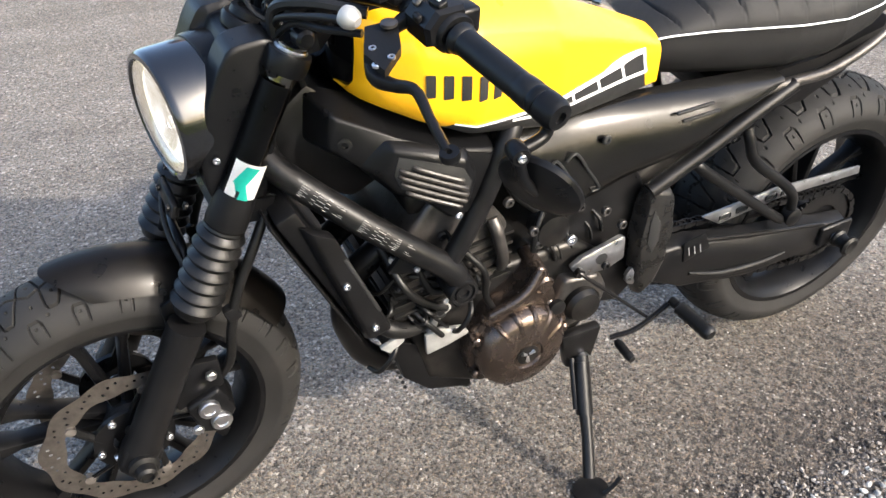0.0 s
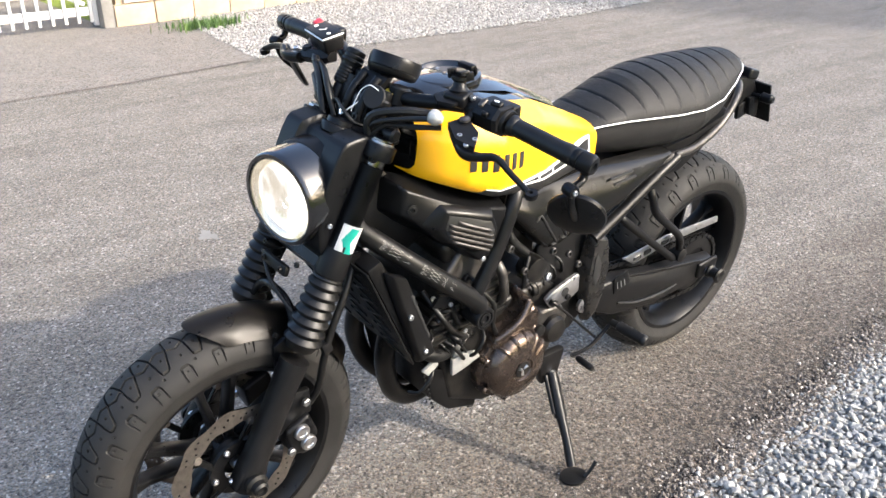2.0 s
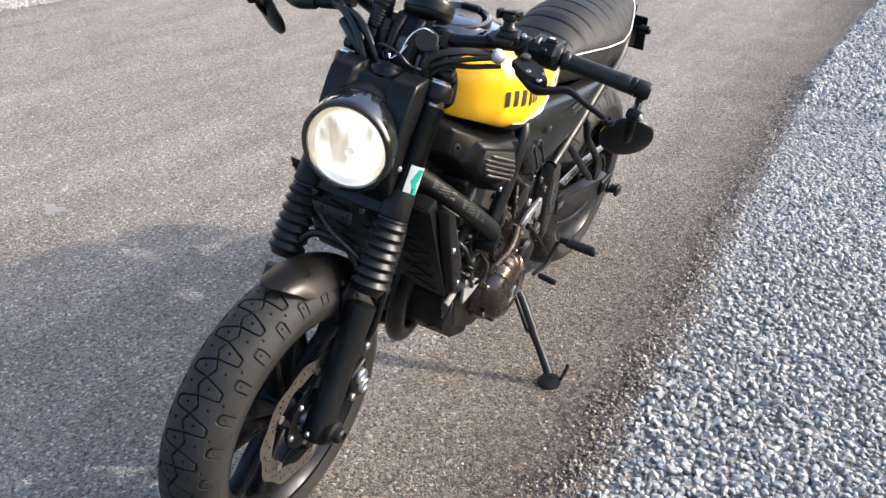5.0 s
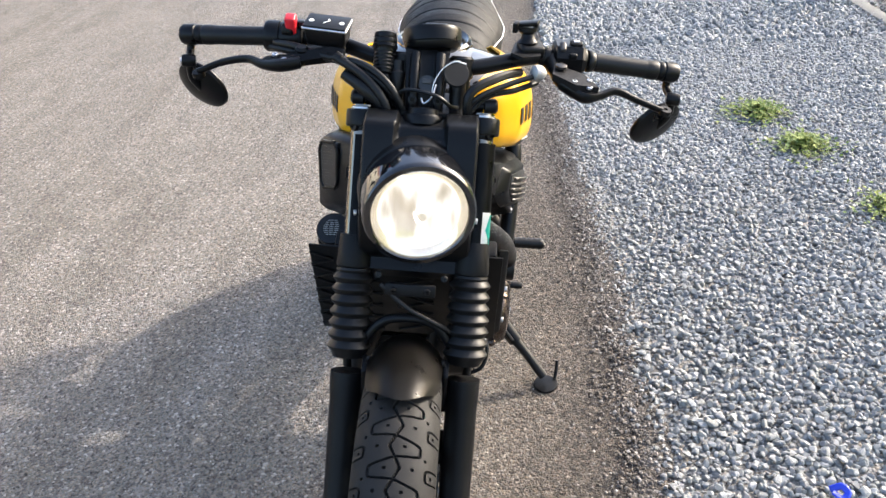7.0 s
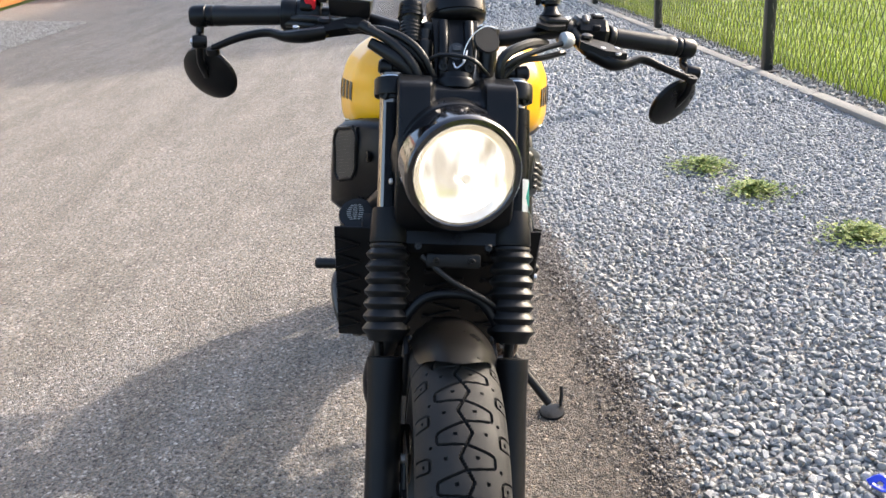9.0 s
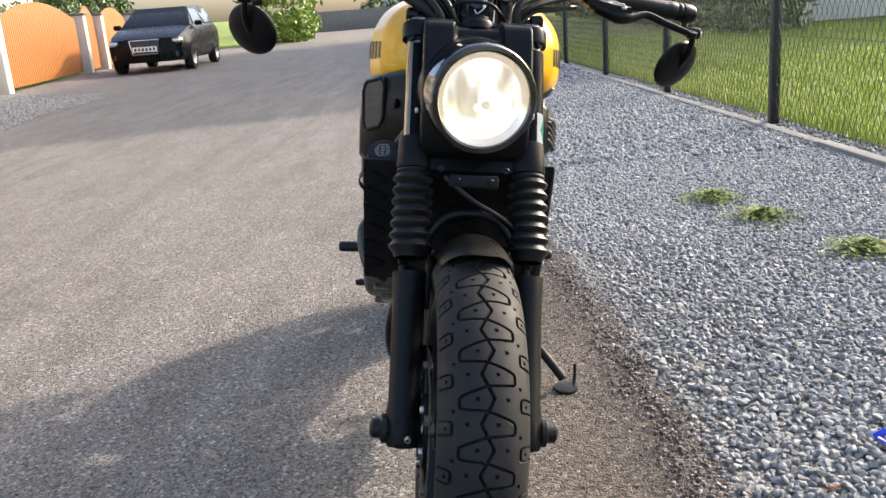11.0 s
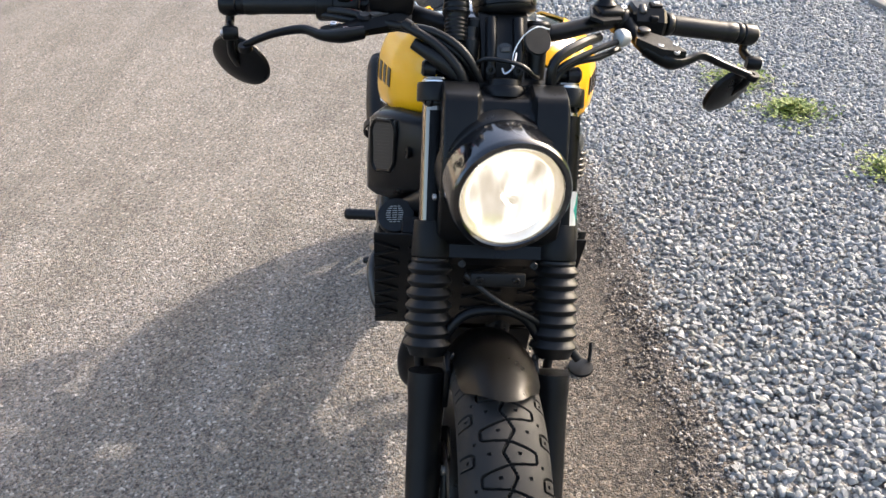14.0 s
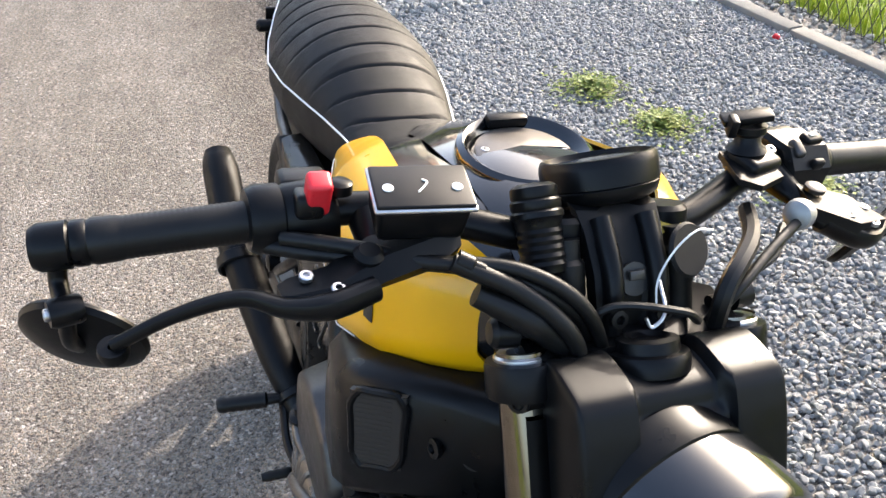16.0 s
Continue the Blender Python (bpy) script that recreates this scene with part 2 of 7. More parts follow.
        c = mixc(t, 1.0, c, ramp(t, e.outputs[0], [(0.10, (1, 1, 1)), (0.34, (0.76, 0.73, 0.695)), (0.60, (0.58, 0.53, 0.485)), (0.80, (0.46, 0.41, 0.37))]), "MULTIPLY")
    t.links.new(c, p.inputs["Base Color"])
    p.inputs["Roughness"].default_value = rough
    mth = t.nodes.new("ShaderNodeMath")
    mth.operation = "ADD"
    t.links.new(v1.outputs["Distance"], mth.inputs[0])
    t.links.new(v2.outputs["Distance"], mth.inputs[1])
    inv = t.nodes.new("ShaderNodeMath")
    inv.operation = "MULTIPLY"
    inv.inputs[1].default_value = -1
    t.links.new(mth.outputs[0], inv.inputs[0])
    low = t.nodes.new("ShaderNodeMath")
    low.operation, low.inputs[1].default_value = "MULTIPLY_ADD", 1.6
    t.links.new(pit.outputs[0], low.inputs[0])
    t.links.new(inv.outputs[0], low.inputs[2])
    bump(t, p, low.outputs[0], 0.85, 0.006)
    return m


ground_mat("asphalt", (0.226, 0.208, 0.186), (0.045, 0.041, 0.037), (0.58, 0.545, 0.495), 140, 0.16, worn=True)
ground_mat("drive_asphalt", (0.245, 0.222, 0.198), (0.09, 0.08, 0.07), (0.4, 0.38, 0.35), 120, 0.15)
ground_mat("dirt_verge", (0.105, 0.090, 0.076), (0.035, 0.030, 0.025), (0.32, 0.29, 0.26), 110, 0.3)
ground_mat("gravel_soil", (0.20, 0.195, 0.185), (0.08, 0.078, 0.075), (0.4, 0.39, 0.38), 45, 0.2)
ground_mat("pale_soil", (0.26, 0.25, 0.225), (0.13, 0.125, 0.11), (0.5, 0.48, 0.45), 40, 0.15)
ground_mat("turf", (0.20, 0.28, 0.014), (0.10, 0.15, 0.008), (0.32, 0.38, 0.03), 60, 0.3, 0.9)


def lamp_mat():
    m, t, p = nodes_of("lit_reflector")
    co = t.nodes.new("ShaderNodeTexCoord").outputs["Object"]
    mp = t.nodes.new("ShaderNodeMapping")
    mp.inputs["Scale"].default_value = (1, 3.4, 0.8)
    t.links.new(co, mp.inputs[0])
    n = tex(t, "noise", 14, mp.outputs[0], 2)
    c = ramp(t, n.outputs[0], [(0.36, (1.0, 0.84, 0.62)), (0.5, (1.0, 0.93, 0.81)), (0.62, (1.0, 0.97, 0.91))])
    p.inputs["Base Color"].default_value = (0.8, 0.8, 0.8, 1)
    p.inputs["Metallic"].default_value, p.inputs["Roughness"].default_value = 1.0, 0.2
    t.links.new(c, p.inputs["Emission Color"])
    # noise-streaked emission stands in for bulb light caught in the bowl
    s = ramp(t, n.outputs[0], [(0.36, (0.15, 0.15, 0.15)), (0.48, (0.25, 0.25, 0.25)), (0.60, (0.40, 0.40, 0.40))])
    t.links.new(s, p.inputs["Emission Strength"])
    # edge ring and bulb shield emit too, in place of reflected lamp light
    for nm, cc, st in (("lit_edge", (1.0, 0.82, 0.58), 0.15), ("lit_facet", (1.0, 0.90, 0.74), 0.19)):
        me_, te_, pe_ = nodes_of(nm)
        pe_.inputs["Base Color"].default_value = (0.7, 0.68, 0.62, 1)
        pe_.inputs["Metallic"].default_value, pe_.inputs["Roughness"].default_value = 1.0, 0.15
        pe_.inputs["Emission Color"].default_value = (*cc, 1)
        pe_.inputs["Emission Strength"].default_value = st
    m2, t2, p2 = nodes_of("lit_bulb")
    p2.inputs["Emission Color"].default_value = (1, 0.93, 0.82, 1)
    p2.inputs["Emission Strength"].default_value = 2
    m3, t3, p3 = nodes_of("clear_glass")
    p3.inputs["Transmission Weight"].default_value, p3.inputs["Roughness"].default_value, p3.inputs["IOR"].default_value = 1, 0.0, 1.3


lamp_mat()


# ---- mesh helpers ----
def V(*a):
    return Vector(a)


def join(dst, src):
    me = bpy.data.meshes.new("tmp")
    src.to_mesh(me)
    dst.from_mesh(me)
    bpy.data.meshes.remove(me)
    src.free()
    return dst


def part(name, bm, material, parent=None, label="", smooth=38, m=None):
    """Links a bmesh as one mesh object, under a thing or a part."""
    if m is not None:
        bm.transform(m)
    bmesh.ops.recalc_face_normals(bm, faces=bm.faces)
    lim = radians(smooth)
    for f in bm.faces:
        f.smooth = True
    for e in bm.edges:
        if len(e.link_faces) == 2 and e.calc_face_angle(0) > lim:
            e.smooth = False
    me = bpy.data.meshes.new(name)
    bm.to_mesh(me)
    bm.free()
    me.materials.append(MATS[material])
    ob = new(name, me)
    if parent is not None:
        ob.parent = parent
    if label:
        ob["label"] = label
    return ob


def box(c, size, rot=(0, 0, 0), bevel=0.0, seg=2, taper=None):
    bm = bmesh.new()
    bmesh.ops.create_cube(bm, size=1)
    for v in bm.verts:
        if taper and v.co.z > 0:
            v.co.x *= taper[0]
            v.co.y *= taper[1]
        v.co = Vector(a * b for a, b in zip(v.co, size))
    if bevel:
        bmesh.ops.bevel(bm, geom=bm.edges[:], offset=bevel, segments=seg, profile=0.5, affect="EDGES")
    bm.transform(pose(*c, *rot))
    return bm


def basis(axis):
    z = Vector(axis).normalized()
    x = z.orthogonal().normalized()
    return x, z.cross(x), z


def lathe(profile, origin, axis, seg=28, closed=False):
    """Turns (radius, height) pairs round an axis."""
    bm = bmesh.new()
    x, y, z = basis(axis)
    o = Vector(origin)
    rings = []
    for r, h in profile:
        if r < 1e-6:
            rings.append([bm.verts.new(o + z * h)])
        else:
            rings.append([bm.verts.new(o + z * h + (x * math.cos(a) + y * math.sin(a)) * r) for a in (2 * math.pi * k / seg for k in range(seg))])
    pairs = list(zip(rings, rings[1:])) + ([(rings[-1], rings[0])] if closed else [])
    for a, b in pairs:
        for k in range(seg):
            k2 = (k + 1) % seg
            q = [a[k % len(a)], a[k2 % len(a)], b[k2 % len(b)], b[k % len(b)]]
            u = []
            for v in q:
                if v not in u:
                    u.append(v)
            if len(u) > 2:
                try:
                    bm.faces.new(u)
                except ValueError:
                    pass
    return bm


def rod(p0, p1, r, r1=None, seg=16, ch=0.12):
    """A round bar with softly broken ends."""
    p0, p1 = Vector(p0), Vector(p1)
    n = (p1 - p0).length
    r1 = r if r1 is None else r1
    c = min(r, r1) * ch
    return lathe([(0, 0), (r - c, 0), (r, c), (r1, n - c), (r1 - c, n), (0, n)], p0, p1 - p0, seg)


def smooth_path(pts, n):
    P = [Vector(p) for p in pts]
    if len(P) == 2:
        return [P[0].lerp(P[1], k / n) for k in range(n + 1)]
    Q = [P[0] * 2 - P[1]] + P + [P[-1] * 2 - P[-2]]
    out = []
    for i in range(1, len(Q) - 2):
        a, b, c, d = Q[i - 1:i + 3]
        for k in range(n):
            t = k / n
            out.append(0.5 * ((2 * b) + (c - a) * t + (2 * a - 5 * b + 4 * c - d) * t * t + (3 * b - a - 3 * c + d) * t ** 3))
    return out + [P[-1]]


def tube(pts, r, seg=10, n=6, radii=None, squash=1.0):
    """A bent round bar along a smooth line; radii: one a point."""
    path = smooth_path(pts, n)
    bm = bmesh.new()
    up = None
    rings = []
    m = len(path) - 1
    for i, p in enumerate(path):
        d = (path[min(i + 1, m)] - path[max(i - 1, 0)]).normalized()
        if up is None:
            up = d.orthogonal().normalized()
        up = (up - d * up.dot(d)).normalized()
        w = d.cross(up)
        rr = r
        if radii:
            f = i / m * (len(radii) - 1)
            k = min(int(f), len(radii) - 2)
            rr = radii[k] * (1 - f + k) + radii[k + 1] * (f - k)
        rings.append([bm.verts.new(p + (up * math.cos(a) + w * math.sin(a) * squash) * rr) for a in (2 * math.pi * k / seg for k in range(seg))])
    for a, b in zip(rings, rings[1:]):
        for k in range(seg):
            bm.faces.new((a[k], a[(k + 1) % seg], b[(k + 1) % seg], b[k]))
    bm.faces.new(rings[0][::-1])
    bm.faces.new(rings[-1])
    return bm


def plate(poly, y0, y1, bevel=0.003, seg=2, holes=()):
    """A slab with the outline poly in x and z, from y0 to y1, edges rounded."""
    bm = bmesh.new()
    f = bm.faces.new([bm.verts.new((x, y0, z)) for x, z in poly])
    r = bmesh.ops.extrude_face_region(bm, geom=[f])
    for v in r["geom"]:
        if isinstance(v, bmesh.types.BMVert):
            v.co.y = y1
    if bevel:
        bmesh.ops.bevel(bm, geom=bm.edges[:], offset=bevel, segments=seg, profile=0.5, affect="EDGES", clamp_overlap=True)
    return bm


def frustum(poly, y0, poly1, y1, bevel=0.004, seg=2):
    """A block between two outlines of as many points, at y0 and y1."""
    bm = bmesh.new()
    a = [bm.verts.new((x, y0, z)) for x, z in poly]
    b = [bm.verts.new((x, y1, z)) for x, z in poly1]
    n = len(a)
    bm.faces.new(a)
    bm.faces.new(b[::-1])
    for k in range(n):
        bm.faces.new((a[k], b[k], b[(k + 1) % n], a[(k + 1) % n]))
    if bevel:
        bmesh.ops.bevel(bm, geom=bm.edges[:], offset=bevel, segments=seg, profile=0.5, affect="EDGES", clamp_overlap=True)
    return bm


def loft(sections, caps=True, closed=True):
    bm = bmesh.new()
    rings = [[bm.verts.new(p) for p in s] for s in sections]
    n = len(rings[0])
    for a, b in zip(rings, rings[1:]):
        for k in range(n if closed else n - 1):
            bm.faces.new((a[k], a[(k + 1) % n], b[(k + 1) % n], b[k]))
    if caps:
        bm.faces.new(rings[0][::-1])
        bm.faces.new(rings[-1])
    return bm


def bolt(p, axis, r=0.007, h=0.006):
    """A socket-head screw."""
    return lathe([(0, 0), (r, 0), (r, h * 0.8), (r * 0.85, h), (r * 0.5, h), (r * 0.45, h * 0.4), (0, h * 0.4)], p, axis, 12)


def interp(x, xs, ys):
    return float(np.interp(x, xs, ys))

# ---- the setting ----
def sheet(name, pts, z, material, label, thick=0.0):
    bm = bmesh.new()
    f = bm.faces.new([bm.verts.new((x, y, z)) for x, y in pts])
    if thick:
        r = bmesh.ops.extrude_face_region(bm, geom=[f])
        for v in r["geom"]:
            if isinstance(v, bmesh.types.BMVert):
                v.co.z -= thick
    ob = part(name, bm, material, None)
    return tagged(ob, label, name.replace("_", " "), kind="structure")


rng = random.Random(7)


def edge_y(x):
    """The ragged line where the road ends and the grey gravel begins."""
    return interp(x, (-40, -14, -8, -3.1, -1.5, -0.5, 0.1, 0.8, 1.6, 4), (-0.4, 1.30, 0.20, 0.27, 0.40, 0.465, 0.53, 0.565, 0.60, 0.70)) + 0.009 * math.sin(x * 9) + 0.006 * math.sin(x * 23 + 1) + 0.004 * math.sin(x * 61)


def kerb_y(x):
    return 2.440 + 0.072 * x


xs = [-40 + k * 0.25 for k in range(152)] + [-2 + k * 0.03 for k in range(200)] + [4 + k for k in range(0, 40)]
edge = [(x, edge_y(min(x, 4))) for x in xs]
sheet("ground", [(-2500, -2500), (2500, -2500), (2500, 2500), (-2500, 2500)], -0.03, "turf", "wide green ground that reaches the horizon")
sheet("road", [(-60, -8.5), (45, -4.4), (45, 3.0)] + [(x, y + 0.05) for x, y in edge[::-1]] + [(-60, -2)], 0.0, "asphalt", "worn grey asphalt road with pale stone chips", 0.02)
sheet("gravel_bed", [(x, y) for x, y in edge] + [(45, kerb_y(45)), (-40, kerb_y(-40))], 0.003, "gravel_soil", "bed of grey crushed stone beside the road")
bm = bmesh.new()
rows = []
for x, y in edge:
    o = y - 0.045 - 0.05 * noise.noise((x * 3, 0, 0)) - 0.035 * noise.noise((x * 21, 3, 0))
    rows.append([bm.verts.new((x, yy, zz)) for yy, zz in ((o - 0.03, -0.002), (o + 0.02, 0.0035), (y + 0.02, 0.005), (y + 0.05, 0.001))])
for a, b in zip(rows, rows[1:]):
    for k in range(3):
        bm.faces.new((a[k], a[k + 1], b[k + 1], b[k]))
tagged(part("verge_dirt", bm, "dirt_verge"), "strip of brown dirt and grit along the road edge", "verge dirt", kind="structure")
def pale_y(x):
    """The road-side edge of the pale gravel bed."""
    return interp(x, (-10.9, -8.1, -7.67, -6.4, -4.4, -2.95, -1.85, -1.0), (-5.15, -5.13, -5.04, -4.78, -4.55, -4.60, -4.69, -4.74))


sheet("driveway", [(-1.0, -4.72), (0.04, -4.60), (6, -4.50), (6, -7.2), (-1.28, -7.2), (-1.23, -6.55)], 0.006, "drive_asphalt", "pale asphalt driveway in front of the white gate")
sheet("pale_gravel_bed", [(x, pale_y(x)) for x in (-10.9, -8.1, -7.67, -6.4, -4.4, -2.95, -1.85, -1.0)] + [(-1.23, -6.55), (-1.28, -7.05), (-12.9, -8.05)], 0.006, "pale_soil", "bed of pale gravel at the foot of the wall")
sheet("far_driveway", [(-10.95, -5.16), (-12.9, -7.95), (-30, -10.4), (-30, -6.6), (-17, -5.6)], 0.006, "drive_asphalt", "pale asphalt forecourt before the wooden gates")


# ---- motorcycle ----
LEAN = 6.9
bike = new("motorcycle")
bike.matrix_basis = pose(0.012, -0.025, 0, -LEAN, 0, 1.8)
tagged(bike, "yellow and black retro motorcycle leaning on its sidestand", "motorcycle", kind="thing")

RAKE = radians(25.3)
AX_F, AX_R = V(1.412, 0, 0.302), V(-0.040, 0, 0.315)
UPF = V(-math.sin(RAKE), 0, math.cos(RAKE))
STEER_O = V(1.364, 0, 0.302)
STEER = Matrix.Translation(STEER_O) @ Matrix.Rotation(radians(2.1), 4, UPF) @ Matrix.Translation(-STEER_O)
BARM = Matrix.Translation(V(-0.013, 0.007, 0.008)) @ Matrix.Translation(STEER_O) @ Matrix.Rotation(radians(4.5), 4, UPF) @ Matrix.Translation(-STEER_O)


def fork_at(z, y=0.0, fwd=0.0):
    """A point of the fork's line at a height, set forward of it by fwd."""
    return V(AX_F.x - (z - AX_F.z) * math.tan(RAKE) + fwd, y, z)


def seg_dist(u, v, a, b, period):
    best = None
    for k in (-1, 0, 1):
        au, bu = a[0] + k * period, b[0] + k * period
        du, dv = bu - au, b[1] - a[1]
        t = np.clip(((u - au) * du + (v - a[1]) * dv) / (du * du + dv * dv + 1e-12), 0, 1)
        d = np.hypot(u - au - t * du, v - a[1] - t * dv)
        best = d if best is None else np.minimum(best, d)
    return best


def tyre(name, centre, R, half, crown, bead, repeats, nu, nv, parent, m=None):
    """A road tyre with its cut tread: trapezoids either side of a zigzag, arches and pin holes on the shoulders."""
    prof = []
    for k in range(nv):
        q = -1 + 2 * k / (nv - 1)
        a = q * math.radians(112)
        y = half * math.sin(max(-1.57, min(1.57, a))) if abs(a) < 1.57 else half * math.copysign(1 - 0.12 * (abs(a) - 1.57) / 0.385, a)
        r = R - crown * (1 - math.cos(min(abs(a), 1.57)))
        if abs(a) > 1.57:
            r -= (R - crown - bead) * (abs(a) - 1.57) / 0.385
        prof.append((r, y))
    prof = np.array(prof)
    arc = np.concatenate([[0], np.cumsum(np.hypot(*np.diff(prof, axis=0).T))])
    arc -= arc[-1] / 2
    per = 2 * math.pi * R / repeats
    u = (np.arange(nu) * (2 * math.pi * R / nu))
    U, W = np.meshgrid(u % per, arc, indexing="ij")
    p, k = per, half / 0.062
    lines = []
    for s, o in ((-1, 0.0), (1, -0.5)):
        cell = [(0.0, 0.0), (0.16, 0.029), (0.21, 0.0355), (0.25, 0.037), (0.41, 0.037), (0.445, 0.0355), (0.465, 0.031), (0.5, 0.0)]
        arch = [(0.70, 0.074), (0.70, 0.054), (0.735, 0.049), (0.775, 0.048), (0.95, 0.048), (0.985, 0.050), (1.0, 0.056), (1.0, 0.074)]
        for row in (cell, arch):
            pts = [((o - a) * p, s * b * k) for a, b in row]
            lines += list(zip(pts, pts[1:]))
    zig = [(0, 0.0), (-0.25 * p, 0.0085 * k), (-0.5 * p, 0.0), (-0.75 * p, -0.0085 * k), (-p, 0.0)]
    lines += list(zip(zig, zig[1:]))
    d = None
    for a, b in lines:
        e = np.minimum(seg_dist(U, W, a, b, p), seg_dist(U, W, (a[0] + 2 * p, a[1]), (b[0] + 2 * p, b[1]), p))
        d = e if d is None else np.minimum(d, e)
    depth = 0.0062 * np.clip((0.0017 - d) / 0.0005, 0, 1)
    for s, o in ((-1, 0.0), (1, 0.5)):
        for a, b in ((0.26, 0.013), (0.76, 0.026), (0.5, 0.046), (0.86, 0.058)):
            c = ((o - a) % 1 * p, s * b * k)
            e = seg_dist(U, W, c, (c[0] + 1e-5, c[1]), p)
            depth = np.maximum(depth, 0.005 * np.clip((0.0025 - e) / 0.0006, 0, 1))
    ang = np.arange(nu) * 2 * math.pi / nu
    rr = prof[:, 0][None, :] - depth
    X = centre.x + np.cos(ang)[:, None] * rr
    Z = centre.z + np.sin(ang)[:, None] * rr
    Y = centre.y + np.broadcast_to(prof[:, 1] * 1.0, X.shape)
    co = np.stack([X, Y, Z], -1).reshape(-1, 3)
    i, j = np.meshgrid(np.arange(nu), np.arange(nv - 1), indexing="ij")
    i2 = (i + 1) % nu
    q = np.stack([i * nv + j, i * nv + j + 1, i2 * nv + j + 1, i2 * nv + j], -1).reshape(-1, 4)
    me = bpy.data.meshes.new(name)
    me.from_pydata(co.tolist(), [], q.tolist())
    if m is not None:
        me.transform(m)
    me.shade_smooth()
    me.set_sharp_from_angle(angle=radians(32))
    me.materials.append(MATS["tyre_rubber"])
    ob = new(name, me)
    ob.parent = parent
    return ob


def wavy_disc(centre, r0, r1, y, th, holes, m=None):
    """A petal brake disc with drilled holes."""
    bm = bmesh.new()
    n, k = 200, 9
    g = []
    for i in range(n):
        a = 2 * math.pi * i / n
        w = 0.0035 * math.sin(a * 10)
        g.append([bm.verts.new((centre.x + math.cos(a) * r, y, centre.z + math.sin(a) * r)) for r in (r0 - w * 0.8 + (r1 + w - r0 + w * 0.8) * q / (k - 1) for q in range(k))])
    for i in range(n):
        for q in range(k - 1):
            if holes and ((i % 10 == 2 and q == 2) or (i % 10 == 5 and q == 4) or (i % 10 == 8 and q == 5)):
                continue
            bm.faces.new((g[i][q], g[i][q + 1], g[(i + 1) % n][q + 1], g[(i + 1) % n][q]))
    bmesh.ops.solidify(bm, geom=bm.faces[:], thickness=th)
    return bm


def wheel(front):
    c = AX_F if front else AX_R
    R, half, m = (0.302, 0.065, STEER) if front else (0.312, 0.088, None)
    rim_r = 0.222
    hw = 0.050 if front else 0.074
    Y = V(0, 1, 0)
    prof = [(rim_r + 0.002, -hw - 0.006), (rim_r + 0.004, -hw), (rim_r - 0.010, -hw + 0.004), (rim_r - 0.020, -hw + 0.020), (rim_r - 0.022, 0), (rim_r - 0.020, hw - 0.020), (rim_r - 0.010, hw - 0.004),
            (rim_r + 0.004, hw), (rim_r + 0.002, hw + 0.006), (rim_r - 0.008, hw + 0.005), (rim_r - 0.026, hw - 0.016), (rim_r - 0.029, 0), (rim_r - 0.026, -hw + 0.016), (rim_r - 0.008, -hw - 0.005)]
    rim = part("front_wheel" if front else "rear_wheel", lathe(prof, c, Y, 72, True), "satin_black", bike, "black cast rim", m=m)
    part("hub", lathe([(0, -0.05), (0.03, -0.05), (0.042, -0.03), (0.038, 0), (0.042, 0.03), (0.03, 0.05), (0, 0.05)], c, Y, 28), "satin_black", rim, m=m)
    for k in range(5):
        for s in (-1, 1):
            a = 2 * math.pi * k / 5 + 0.25 + s * 0.20
            a0 = 2 * math.pi * k / 5 + 0.25 + s * 0.28
            p0 = c + V(math.cos(a0), 0, math.sin(a0)) * 0.036
            p1 = c + V(math.cos(a), 0, math.sin(a)) * (rim_r - 0.026)
            d = (p1 - p0).normalized()
            side = d.cross(Y)
            secs = []
            for q, wd, dp in ((0, 0.011, 0.024), (0.3, 0.009, 0.02), (0.8, 0.008, 0.018), (1, 0.016, 0.024)):
                o = p0.lerp(p1, q)
                secs.append([o + side * (math.copysign(abs(math.cos(b)) ** 0.6, math.cos(b)) * wd) + Y * (math.copysign(abs(math.sin(b)) ** 0.6, math.sin(b)) * dp) for b in (2 * math.pi * j / 12 for j in range(12))])
            part("spoke", loft(secs), "satin_black", rim, m=m)
    tyre("tyre", c, R, half, 0.052 if front else 0.062, rim_r, 28 if front else 22, 1900 if front else 1000, 128 if front else 76, rim, m)
    for s in ((1, -1) if front else (-1,)):
        y = s * 0.066
        r1 = 0.141 if front else 0.122
        disc = part("brake_disc", wavy_disc(c, r1 - 0.036, r1, y, 0.0045, True), "disc_steel", rim, "drilled wavy steel brake disc", m=m)
        for k in range(5):
            a = 2 * math.pi * k / 5 + 0.6
            e = c + V(0, y - 0.001, 0)
            bm = tube([e + V(math.cos(a - 0.35), 0, math.sin(a - 0.35)) * 0.045, e + V(math.cos(a - 0.1), 0, math.sin(a - 0.1)) * 0.078, e + V(math.cos(a), 0, math.sin(a)) * (r1 - 0.035)], 0.007, 8, 4, squash=0.6)
            part("carrier_arm", bm, "satin_black", disc, m=m)
            part("rivet", lathe([(0, -0.006), (0.008, -0.006), (0.0085, 0.005), (0.004, 0.006), (0, 0.006)], e + V(math.cos(a), 0, math.sin(a)) * (r1 - 0.036), Y * s, 14), "disc_steel", disc, m=m)
            b = a + 0.45
            part("disc_bolt", bolt(e + V(math.cos(b) * 0.056, s * 0.004, math.sin(b) * 0.056), Y * s, 0.0065, 0.006), "alloy", disc, m=m)
        part("carrier", lathe([(0.034, -0.004), (0.064, -0.004), (0.064, 0.004), (0.034, 0.004)], c + V(0, y, 0), Y, 40, True), "satin_black", disc, m=m)
    return rim


wheel(True)
wheel(False)

